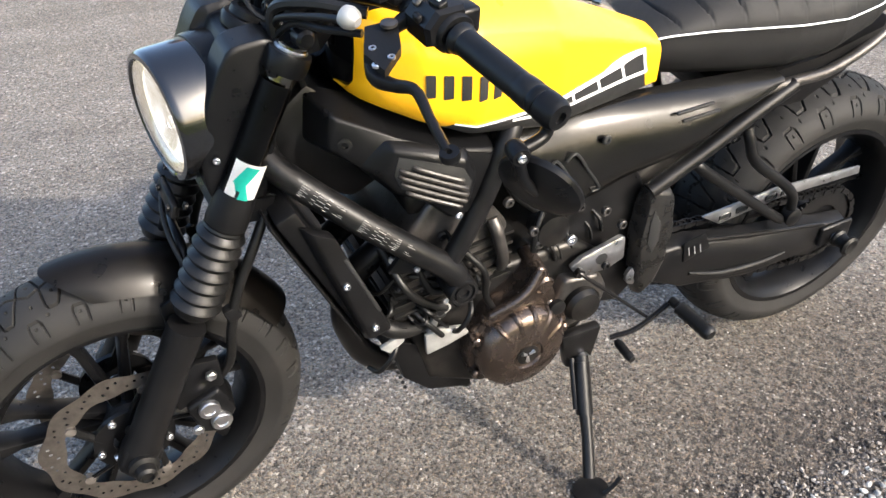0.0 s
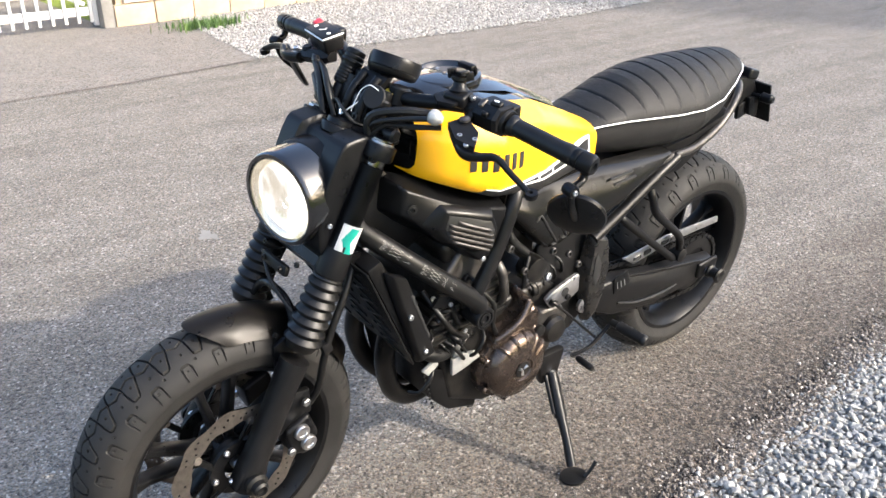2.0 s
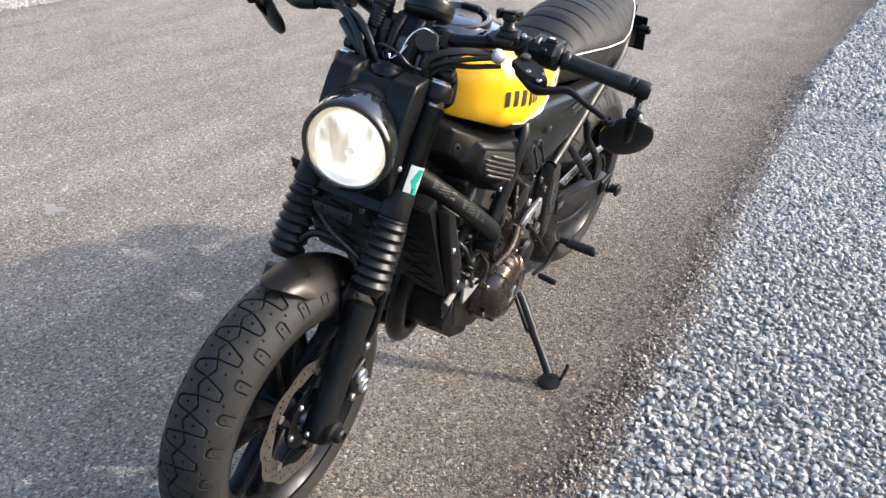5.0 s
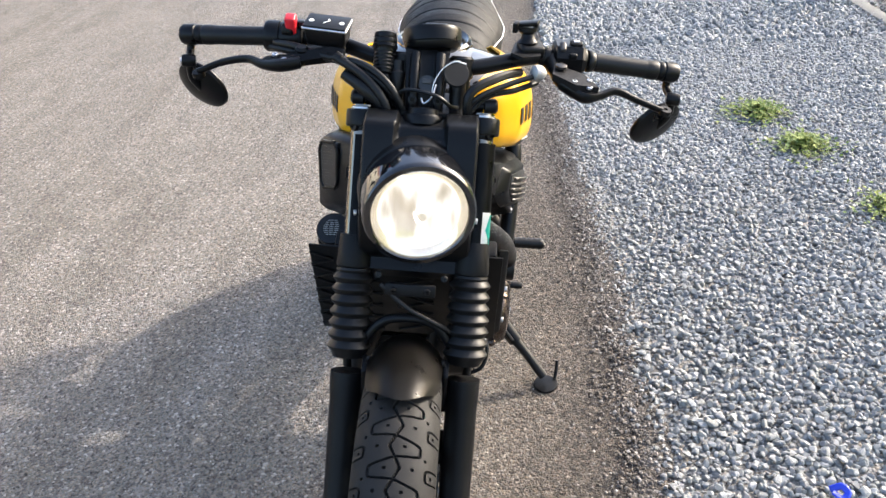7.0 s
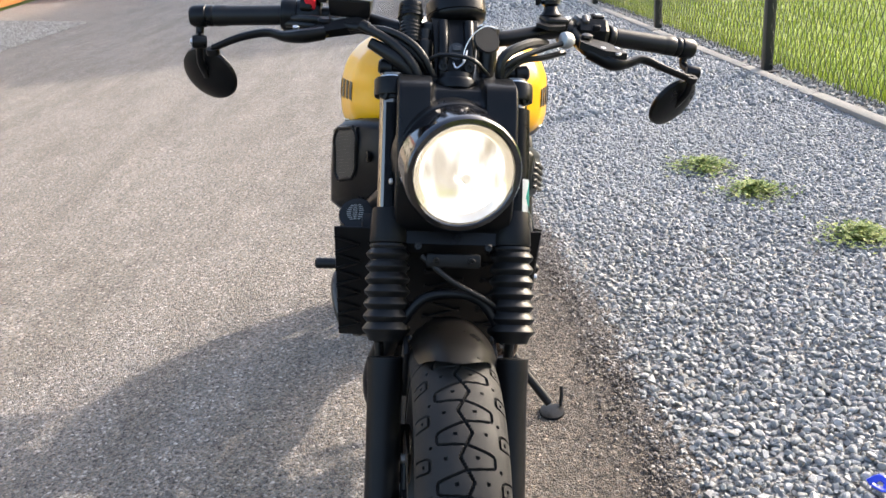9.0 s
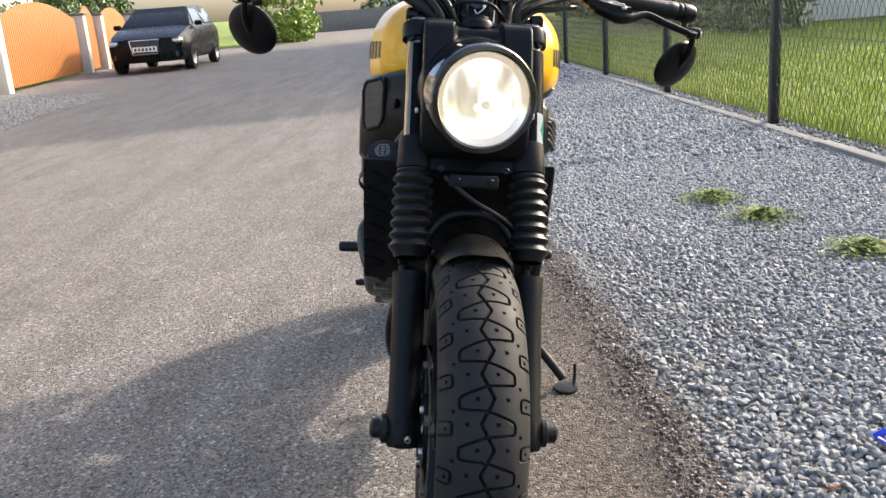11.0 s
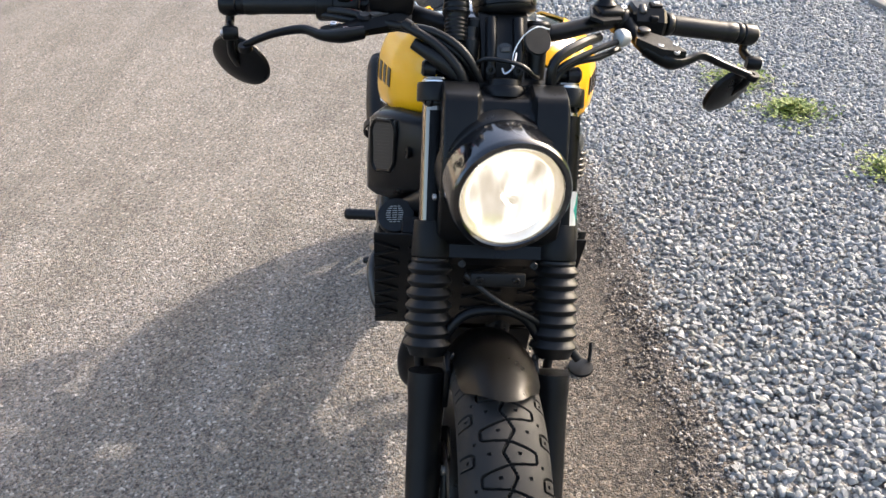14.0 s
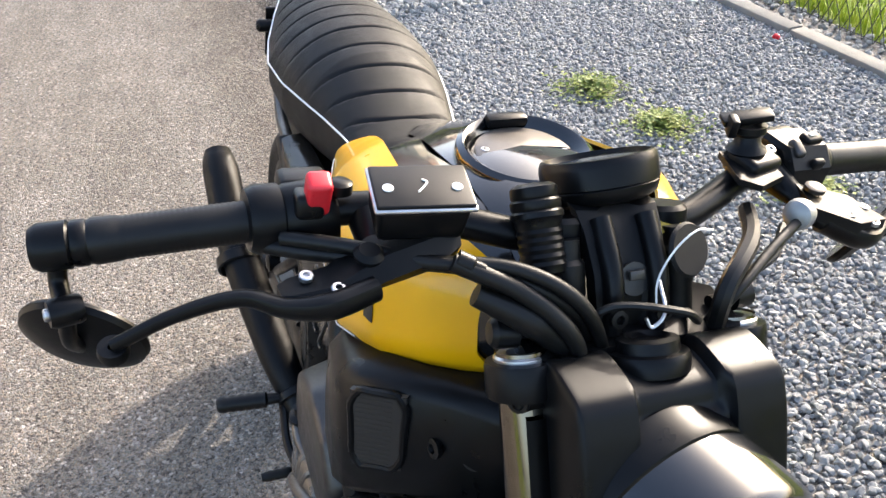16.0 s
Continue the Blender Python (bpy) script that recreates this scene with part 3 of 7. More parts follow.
# front end, which turns with the bars
for s in (1, -1):
    y = 0.100 * s
    ax = V(0, s, 0)
    dn = -UPF
    lo = part("fork_leg", lathe([(0, 0), (0.026, 0), (0.031, 0.01), (0.031, 0.05), (0.0275, 0.075), (0.0275, 0.24), (0.029, 0.262), (0.029, 0.29), (0, 0.29)], fork_at(0.275, y), UPF, 28), "matte_black", bike, "matte black lower fork leg", m=STEER)
    part("axle_lug", box(tuple(AX_F + V(0.0, y, -0.004)), (0.062, 0.040, 0.056), (0, -24.7, 0), 0.010, 3), "matte_black", lo, m=STEER)
    part("axle_slider", lathe([(0, 0.018), (0.019, 0.018), (0.020, 0.026), (0.024, 0.028), (0.024, 0.036), (0.017, 0.040), (0.016, 0.052), (0.011, 0.056), (0.010, 0.050), (0, 0.050)], AX_F + V(0, y, 0), ax, 20), "rubber", lo, "black crash slider on the axle end", m=STEER)
    part("pinch_bolt", bolt(AX_F + V(0.030, y - 0.006 * s, -0.002), V(1, 0, -0.2), 0.006, 0.007), "alloy", lo, m=STEER)
    # ribbed rubber boot
    prof, n = [(0.0275, 0)], 7
    L = 0.152
    for k in range(n):
        h = 0.010 + (L - 0.014) * k / n
        st = (L - 0.014) / n
        r = 0.0385 - 0.004 * (k / n)
        prof += [(r - 0.007, h), (r - 0.0015, h + st * 0.28), (r, h + st * 0.45), (r - 0.0015, h + st * 0.62), (r - 0.007, h + st * 0.92)]
    prof += [(0.030, L - 0.002), (0.029, L + 0.002), (0.0235, L + 0.003)]
    part("fork_boot", lathe(prof, fork_at(0.560, y), UPF, 36), "rubber", bike, "ribbed black rubber fork boot", m=STEER)
    part("fork_collar", lathe([(0.022, 0), (0.0295, 0.001), (0.0305, 0.004), (0.029, 0.030), (0.0275, 0.052), (0.0265, 0.056), (0.021, 0.057)], fork_at(0.700, y), UPF, 30), "matte_black", bike, m=STEER)
    up = part("fork_tube", lathe([(0.0205, 0), (0.0205, 0.235)], fork_at(0.735, y), UPF, 30), "fork_chrome", bike, "polished upper fork tube", m=STEER)
    part("fork_cap", lathe([(0.021, 0), (0.0225, 0.002), (0.0225, 0.008), (0.019, 0.011), (0.012, 0.011), (0.011, 0.007), (0, 0.007)], fork_at(0.936, y), UPF, 26), "alloy", up, m=STEER)
    part("top_clamp", lathe([(0.0215, 0), (0.029, 0.001), (0.030, 0.004), (0.030, 0.026), (0.029, 0.029), (0.0215, 0.030)], fork_at(0.914, y), UPF, 26, True), "satin_black", bike, m=STEER)
    part("clamp_ear", box(tuple(fork_at(0.922, y, 0.010)), (0.026, 0.034, 0.026), (0, -24.7, 0), 0.006, 3), "satin_black", bike, m=STEER)
    part("clamp_bolt", bolt(fork_at(0.922, y + 0.008 * s, 0.014), V(0.75, 0.62 * s, 0.1), 0.009, 0.012), "black_steel", bike, m=STEER)
    part("lower_clamp_bolt", bolt(fork_at(0.712, y * 0.55, 0.045), V(1, 0, 0.4), 0.006, 0.005), "black_steel", bike, m=STEER)
    # caliper behind the leg
    cal = part("brake_caliper", frustum([(1.33, 0.375), (1.27, 0.40), (1.245, 0.335), (1.275, 0.285), (1.315, 0.30)], s * 0.05, [(1.33, 0.37), (1.275, 0.395), (1.252, 0.335), (1.28, 0.292), (1.312, 0.305)], s * 0.112, 0.008, 3), "satin_black", bike, "black brake caliper with bright caps", m=STEER)
    for cx, cz, r in ((1.296, 0.361, 0.0175), (1.280, 0.326, 0.0175)):
        part("piston_cap", lathe([(0, 0), (r, 0), (r, 0.008), (r * 0.9, 0.0105), (r * 0.55, 0.0105), (r * 0.5, 0.0085), (0, 0.0085)], V(cx, s * 0.110, cz), ax, 22), "alloy", cal, "silver piston cap", m=STEER)
    for cx, cz in ((1.283, 0.430), (1.318, 0.318)):
        part("caliper_bolt", lathe([(0, 0), (0.009, 0), (0.009, 0.007), (0.006, 0.009), (0, 0.008)], V(cx, s * 0.108, cz), ax, 6), "alloy", cal, m=STEER)
    part("caliper_bracket", plate([(1.345, 0.43), (1.30, 0.452), (1.266, 0.448), (1.262, 0.39), (1.34, 0.36)], s * 0.085, s * 0.10, 0.004), "satin_black", cal, m=STEER)
    # brake line beside the leg
    part("brake_line", tube([V(1.270, 0.085 * s, 0.39), V(1.248, 0.100 * s, 0.44), V(1.240, 0.108 * s, 0.51), V(1.225, 0.112 * s, 0.58), V(1.190, 0.108 * s, 0.655), V(1.150, 0.085 * s, 0.72)], 0.0078, 10, 8), "rubber", bike, m=STEER)
    part("line_clip", box((1.236, 0.110 * s, 0.545), (0.022, 0.018, 0.026), (0, 20, 0), 0.004), "black_steel", bike, m=STEER)
    part("mudguard_stay", plate([(1.33, 0.56), (1.30, 0.575), (1.285, 0.50), (1.30, 0.47), (1.325, 0.48)], s * 0.064, s * 0.074, 0.003), "satin_black", bike, m=STEER)
    part("stay_bolt", bolt(V(1.31, s * 0.074, 0.505), ax, 0.007, 0.006), "alloy", bike, m=STEER)

part("front_axle", rod(AX_F + V(0, -0.12, 0), AX_F + V(0, 0.12, 0), 0.013), "alloy", bike, m=STEER)
part("fork_brace", tube([V(1.29, 0.09, 0.565), V(1.28, 0.05, 0.625), V(1.28, 0, 0.640), V(1.28, -0.05, 0.625), V(1.29, -0.09, 0.565)], 0.008, 10, 6), "satin_black", bike, m=STEER)

# mudguard
secs = []
for k in range(27):
    a0 = 79 + 73 * k / 26
    w = 0.064 * (0.93 + 0.07 * math.sin(math.pi * k / 26))
    if k < 2:
        w *= 0.93 + 0.035 * k
    ring = []
    for j in range(15):
        q = -1 + 2 * j / 14
        rr = 0.326 - 0.040 * abs(q) ** 2.4
        a = math.radians(a0 + 10 * abs(q) ** 2 * (1 - k / 26) ** 2)
        ring.append(AX_F + V(math.cos(a) * rr, q * w, math.sin(a) * rr))
    secs.append(ring)
bm = loft(secs, False, False)
bmesh.ops.solidify(bm, geom=bm.faces[:], thickness=0.003)
guard = part("front_mudguard", bm, "guard_black", bike, "short satin black front mudguard", m=STEER)
for s in (1, -1):
    part("guard_bolt", bolt(AX_F + V(-0.092, 0.0625 * s, 0.278), V(0, s, 0.3), 0.006, 0.004), "black_steel", guard, m=STEER)

# lower yoke
part("lower_yoke", loft([[V(fork_at(z).x + dx, yy, z + dz) for dx, dz in ((0.012, 0.0), (0.0, 0.02), (-0.07, 0.012), (-0.055, -0.022), (0.0, -0.02))] for yy, z in ((-0.100, 0.712), (-0.07, 0.705), (0.07, 0.705), (0.100, 0.712))]), "satin_black", bike, m=STEER)
part("hose_bracket", box(tuple(fork_at(0.695, 0, 0.052)), (0.012, 0.085, 0.022), (0, -15, 0), 0.004), "matte_black", bike, m=STEER)
for yy in (-0.028, 0.028):
    part("bracket_bolt", bolt(fork_at(0.697, yy, 0.058), V(1, 0, 0.1), 0.0055, 0.005), "black_steel", bike, m=STEER)
part("front_hose", tube([fork_at(0.70, -0.05, 0.05), fork_at(0.665, 0.0, 0.05), fork_at(0.63, 0.06, 0.03), fork_at(0.58, 0.11, -0.02)], 0.0045, 10, 8), "rubber", bike, m=STEER)

# headlamp housing
prof_out = [V(1.118, 0, 0.930), V(1.124, 0, 0.946), V(1.132, 0, 0.953), V(1.146, 0, 0.956), V(1.176, 0, 0.953), V(1.187, 0, 0.948), V(1.195, 0, 0.937), V(1.207, 0, 0.914), V(1.228, 0, 0.86), V(1.240, 0, 0.79), V(1.232, 0, 0.735), V(1.205, 0, 0.712), V(1.165, 0, 0.715), V(1.150, 0, 0.76), V(1.126, 0, 0.86), V(1.118, 0, 0.930)]
ring = smooth_path(prof_out, 5)[:-1]


def ease(a, b, x):
    t = max(0.0, min(1.0, (x - a) / (b - a)))
    return t * t * (3 - 2 * t)


secs = []
for k in range(81):
    q = -1 + k / 40
    e = max(0.0, (abs(q) - 0.91) / 0.09)
    sec = []
    for p in ring:
        x, z = p.x, p.z
        front = ease(1.165, 1.195, x) * ease(0.78, 0.86, z)
        sunk = 1 - ease(0.425, 0.465, abs(q) + (z - 0.9) * 0.4)
        x -= 0.010 * sunk * front
        z -= 0.011 * (1 - ease(0.36, 0.42, abs(q))) * ease(0.92, 0.94, z)
        x += (1.175 - x) * 0.10 * e ** 2
        z += (0.84 - z) * 0.07 * e ** 2
        sec.append(V(x, q * 0.098 - math.copysign(0.004 * e, q), z))
    secs.append(sec)
cowl = part("headlamp_cowl", loft(secs), "satin_black", bike, "satin black headlamp cowl", smooth=32, m=STEER)
HL = V(1.188, -0.005, 0.835)
FW = V(1, 0.165, -0.045).normalized()
part("headlamp_hood", lathe([(0.096, -0.01), (0.0955, 0.016), (0.094, 0.022), (0.0925, 0.023)], HL, FW, 56), "satin_black", cowl, m=STEER)
rimring = part("headlamp_rim", lathe([(0.0925, 0.024), (0.0925, 0.078), (0.0912, 0.084), (0.0885, 0.0875), (0.0815, 0.0885), (0.0792, 0.0865), (0.0788, 0.074), (0.0788, 0.03)], HL, FW, 64), "gloss_black", cowl, "gloss black headlamp rim", m=STEER)
lamp = part("headlamp_reflector", lathe([(0, 0.060), (0.03, 0.061), (0.055, 0.067), (0.0785, 0.081)], HL, FW, 48), "lit_reflector", cowl, "lit warm white reflector", m=STEER)
part("reflector_edge", lathe([(0.066, 0.075), (0.069, 0.079), (0.0775, 0.083), (0.0785, 0.081)], HL, FW, 48), "lit_edge", lamp, "warm outer ring of the reflector", m=STEER)
# glows by its own emission, standing in for reflected bulb light
part("bulb_shield", lathe([(0, 0.072), (0.008, 0.071), (0.010, 0.064), (0.010, 0.056), (0, 0.055)], HL + V(0, 0.006, -0.010), FW, 22), "lit_facet", lamp, m=STEER)
part("bulb", lathe([(0, 0.072), (0.005, 0.071), (0.006, 0.056), (0, 0.055)], HL + V(0, 0.0, -0.016), FW, 14), "lit_bulb", lamp, m=STEER)
lens = part("headlamp_lens", lathe([(0, 0.0955), (0.03, 0.0945), (0.055, 0.0915), (0.0785, 0.086), (0.0785, 0.0835), (0.055, 0.0890), (0.03, 0.092), (0, 0.093)], HL, FW, 48), "clear_glass", cowl, "clear glass headlamp lens", m=STEER)
lens.visible_shadow = False
for s in (1, -1):
    part("cowl_bolt", bolt(V(1.222, 0.0985 * s, 0.803), V(0.3, s, 0), 0.005, 0.004), "alloy", cowl, m=STEER)
    part("cowl_ear", tube([V(1.112, 0.075 * s, 0.94), V(1.126, 0.096 * s, 0.944)], 0.010, 10, 3), "satin_black", cowl, m=STEER)
    part("turn_signal_stub", lathe([(0, 0), (0.006, 0), (0.006, 0.02), (0.013, 0.022), (0.013, 0.04), (0.009, 0.044), (0, 0.044)], V(1.10, 0.080 * s, 0.957), V(-0.1, s, 0.05), 14), "black_steel", bike, m=STEER)

# shrouds of the cowl in front of the fork tubes, and the sticker on the left one
def sleeve(side, h0, h1, r, a0, a1, th, z=0.735, n=18, skew=0.0):
    bm = bmesh.new()
    x, y_, up = V(math.cos(RAKE), 0, math.sin(RAKE)), V(0, side, 0), UPF
    o = fork_at(z, 0.100 * side)
    rows = []
    for q, h in enumerate(np.linspace(h0, h1, 3)):
        rows.append([bm.verts.new(o + up * h + (x * math.cos(a) + y_ * math.sin(a)) * r) for a in (a0 + skew * q + (a1 - a0) * k / n for k in range(n + 1))])
    for p, q in zip(rows, rows[1:]):
        for k in range(n):
            bm.faces.new((p[k], p[k + 1], q[k + 1], q[k]))
    bmesh.ops.solidify(bm, geom=bm.faces[:], thickness=th)
    return bm


for s in (1, -1):
    part("fork_shroud", sleeve(s, 0.015, 0.185, 0.0255, -2.1, 1.75 if s > 0 else 0.42, 0.003), "satin_black", cowl, "satin black fork shroud", m=STEER)
part("fork_sticker", sleeve(1, 0.012, 0.070, 0.0262, 0.45, 2.3, 0.0004), "white_print", cowl, "white and teal toll sticker", m=STEER)
part("sticker_print", sleeve(1, 0.038, 0.066, 0.0267, 0.70, 1.40, 0.0003, skew=0.22), "teal_print", cowl, m=STEER)
part("sticker_print", sleeve(1, 0.016, 0.040, 0.0267, 1.20, 1.80, 0.0003, skew=-0.22), "teal_print", cowl, m=STEER)
part("sticker_print", sleeve(1, 0.018, 0.028, 0.0268, 1.05, 1.22, 0.0003), "black_print", cowl, m=STEER)

# top yoke, ignition, bars
part("top_yoke", loft([[V(fork_at(0.93).x + dx - 0.01, yy, 0.935 + dz) for dx, dz in ((0.025, -0.012), (0.02, 0.014), (bk, 0.020), (bk - 0.005, -0.004))] for yy, bk in ((-0.10, -0.03), (-0.05, -0.07), (0.05, -0.07), (0.10, -0.03))]), "satin_black", bike, m=STEER)
IGN = V(1.146, 0.0, 0.920)
part("ignition_lock", lathe([(0, 0), (0.028, 0), (0.029, 0.012), (0.033, 0.014), (0.034, 0.026), (0.032, 0.030), (0.026, 0.031), (0.025, 0.040), (0.018, 0.042), (0.014, 0.038), (0, 0.038)], IGN, UPF, 30), "satin_black", bike, "black ignition lock with a key slot", m=STEER)
BAR = [(1.055, 0, 1.000), (1.055, 0.05, 0.998), (1.050, 0.085, 1.000), (1.018, 0.165, 1.012), (0.998, 0.225, 1.012), (0.978, 0.43, 0.994)]
bar_pts = [V(x, -y, z) for x, y, z in BAR[:0:-1]] + [V(*p) for p in BAR]
part("handlebar", tube(bar_pts, 0.0135, 16, 8, radii=None), "satin_black", bike, "wide black tubular handlebar", m=BARM)
for s in (1, -1):
    part("bar_riser", lathe([(0, 0), (0.017, 0), (0.017, 0.045), (0.021, 0.05), (0.021, 0.08), (0.017, 0.084), (0, 0.084)], V(1.075, 0.05 * s, 0.935), V(-0.3, 0, 1), 18), "satin_black", bike, m=BARM)
    a, b = V(0.994, 0.275 * s, 1.008), V(0.9785, 0.408 * s, 0.996)
    d = (b - a).normalized()
    n = (b - a).length
    grip = part("grip", lathe([(0.0135, 0), (0.019, 0.001), (0.020, 0.004), (0.018, 0.012)] + [(0.0162 + 0.0007 * (k % 2), 0.014 + (n - 0.04) * k / 46) for k in range(47)] + [(0.0175, n - 0.02), (0.018, n - 0.004), (0.0165, n)], a, d, 26), "rubber", bike, "ribbed black rubber grip", m=BARM)
    part("bar_end", lathe([(0.0165, 0), (0.0178, 0.002), (0.0178, 0.010), (0.0165, 0.012), (0.0185, 0.014), (0.0185, 0.034), (0.015, 0.040), (0.007, 0.041), (0.006, 0.036), (0, 0.036)], b, d, 26), "satin_black", bike, m=BARM)
    e = b + d * 0.024
    knuckle = V(1.016, 0.438, 0.957) if s > 0 else V(1.004, -0.430, 0.955)
    arm = part("mirror_arm", tube([e + V(0, 0, -0.010), e + V(0.004, 0.001 * s, -0.03), knuckle], 0.0072, 12, 5), "satin_black", bike, m=BARM)
    part("mirror_joint", lathe([(0, -0.012), (0.010, -0.012), (0.0115, -0.008), (0.0115, 0.008), (0.010, 0.012), (0, 0.012)], knuckle, V(0.2, s, 0), 16), "satin_black", arm, m=BARM)
    part("joint_bolt", bolt(knuckle + V(0.002, 0.011 * s, 0), V(0.2, s, 0), 0.005, 0.004), "alloy", arm, m=BARM)
    mc = V(0.973, 0.429, 0.892) if s > 0 else V(0.956, -0.421, 0.893)
    nrm = V(0.78, 0.45, -0.43).normalized() if s > 0 else V(0.795, -0.407, -0.44).normalized()
    part("mirror_stem", tube([knuckle, knuckle.lerp(mc, 0.5) + nrm * 0.012, mc + nrm * 0.006], 0.0065, 10, 4), "satin_black", arm, m=BARM)
    head = part("mirror_head", lathe([(0, 0.011), (0.02, 0.010), (0.04, 0.0065), (0.0505, 0.001), (0.0525, -0.004), (0.0515, -0.007), (0.050, -0.006), (0, -0.006)], mc, nrm, 40), "satin_black", arm, "round black bar-end mirror", m=BARM)
    part("mirror_glass", lathe([(0, -0.0064), (0.0495, -0.0064), (0.0495, -0.0072), (0, -0.0072)], mc, nrm, 40), "chrome", head, m=BARM)
    # lever, perch, switch block
    perch = part("lever_perch", tube([V(1.012, 0.205 * s, 1.010), V(1.045, 0.212 * s, 1.0), V(1.078, 0.225 * s, 0.990), V(1.086, 0.262 * s, 0.983)], 0.014, 12, 6, radii=[0.017, 0.0105, 0.0105, 0.010], squash=0.75), "satin_black", bike, m=BARM)
    part("lever_screw", bolt(V(1.087, 0.245, 0.991) if s > 0 else V(1.063, -0.268, 0.995), V(0.2, 0, 1), 0.0055, 0.004), "alloy", perch, m=BARM)
    part("lever_screw", bolt(V(1.093, 0.268, 0.990) if s > 0 else V(1.081, -0.249, 0.993), V(0.2, 0, 1), 0.0055, 0.004), "alloy", perch, m=BARM)
    part("lever", tube([V(1.075, 0.222, 0.988), V(1.091, 0.262, 0.974), V(1.083, 0.290, 0.975), V(1.073, 0.320, 0.982), V(1.076, 0.358, 0.970), V(1.080, 0.404, 0.956)] if s > 0 else [V(1.085, -0.222, 0.993), V(1.090, -0.256, 0.987), V(1.080, -0.285, 0.983), V(1.062, -0.315, 0.985), V(1.055, -0.360, 0.973), V(1.052, -0.402, 0.953)], 0.008, 12, 7, radii=[0.013, 0.014, 0.0105, 0.0088, 0.0075, 0.007], squash=0.75), "satin_black", bike, "black folding lever", m=BARM)
    part("lever_tip", lathe([(0.0035, -0.005), (0.0105, -0.005), (0.0115, 0), (0.0105, 0.005), (0.0035, 0.005)], V(1.080 if s > 0 else 1.051, 0.409 * s if s > 0 else -0.402, 0.955 if s > 0 else 0.948), V(0.25, 0.1 * s, 1), 18, True), "satin_black", bike, m=BARM)
    sw = part("switch_block", lathe([(0.014, 0), (0.0245, 0.001), (0.027, 0.006), (0.0275, 0.022), (0.0265, 0.040), (0.023, 0.045), (0.014, 0.046)], V(0.997, 0.226 * s, 1.011), V(-0.1, s, -0.08), 18), "satin_black", bike, m=BARM)
    part("switch_face", box((0.975, 0.248 * s, 1.018), (0.030, 0.040, 0.034), (0, 0, 5 * s), 0.006, 3), "satin_black", sw, m=BARM)
# clutch perch: flat cast plate with a slot, two screws and a pivot
pl = part("clutch_perch", loft([[V(x, y, z + dz) for x, y, z in ((1.040, 0.212, 1.006), (1.078, 0.205, 1.000), (1.098, 0.245, 0.990), (1.092, 0.285, 0.987), (1.060, 0.262, 0.998))] for dz in (-0.006, 0.006)]), "matte_black", bike, "cast black clutch lever perch", m=BARM)
for x, y, z in ((1.086, 0.243, 0.997), (1.076, 0.270, 0.997)):
    part("perch_screw", lathe([(0, 0), (0.0046, 0), (0.0046, 0.003), (0.0028, 0.0034), (0.0024, 0.001), (0, 0.001)], V(x, y, z), V(0.15, 0.05, 1), 14), "alloy", pl, m=BARM)
part("perch_pivot", lathe([(0, 0), (0.010, 0), (0.010, 0.004), (0.006, 0.006), (0, 0.005)], V(1.055, 0.222, 1.011), V(0.1, 0, 1), 16), "grey_cast", pl, m=BARM)
part("knob", lathe([(0, 0), (0.006, 0), (0.012, 0.006), (0.0145, 0.014), (0.013, 0.022), (0.007, 0.026), (0, 0.026)], V(1.0795, 0.192, 1.0054), V(0.35, -0.9, 0.1), 20), "pale_alloy", bike, "silver clutch cable adjuster", m=BARM)
part("clutch_cable", tube([V(1.088, 0.178, 1.004), V(1.11, 0.13, 0.992), V(1.135, 0.075, 0.97), V(1.125, 0.06, 0.93), V(1.10, 0.06, 0.86)], 0.0048, 10, 8), "rubber", bike, m=BARM)
swb = part("switch_housing", loft([[V(0.998 + x, yy, 1.014 + z) for x, z in ((0.030 * q, -0.018 * q), (0.034 * q, 0.006 * q), (0.020 * q, 0.024 * q), (-0.016 * q, 0.026 * q), (-0.026 * q, 0.004 * q), (-0.018 * q, -0.022 * q))] for yy, q in ((0.212, 0.8), (0.216, 1.0), (0.262, 1.0), (0.268, 0.85))]), "satin_black", bike, "black left switch housing", smooth=30, m=BARM)
part("switch_button", box((1.017, 0.226, 1.036), (0.020, 0.012, 0.010), (0, 32, 0), 0.004, 3), "grey_cast", swb, m=BARM)
part("switch_button", box((1.008, 0.250, 1.041), (0.014, 0.022, 0.008), (0, 18, 8), 0.003, 3), "matte_black", swb, m=BARM)
part("switch_button", box((1.030, 0.244, 1.024), (0.008, 0.014, 0.012), (0, 20, 0), 0.003, 3), "matte_black", swb, m=BARM)
part("switch_mark", box((1.009, 0.250, 1.0458), (0.004, 0.010, 0.0012), (0, 18, 8), 0.0004), "white_print", swb, m=BARM)
part("perch_clamp", lathe([(0, -0.012), (0.019, -0.012), (0.021, -0.009), (0.021, 0.009), (0.019, 0.012), (0, 0.012)], V(1.003, 0.196, 1.012), V(-0.1, 1, 0), 20), "satin_black", swb, m=BARM)
part("clamp_bolt", bolt(V(1.012, 0.196, 1.032), V(0.4, 0, 1), 0.0055, 0.006), "alloy", swb, m=BARM)

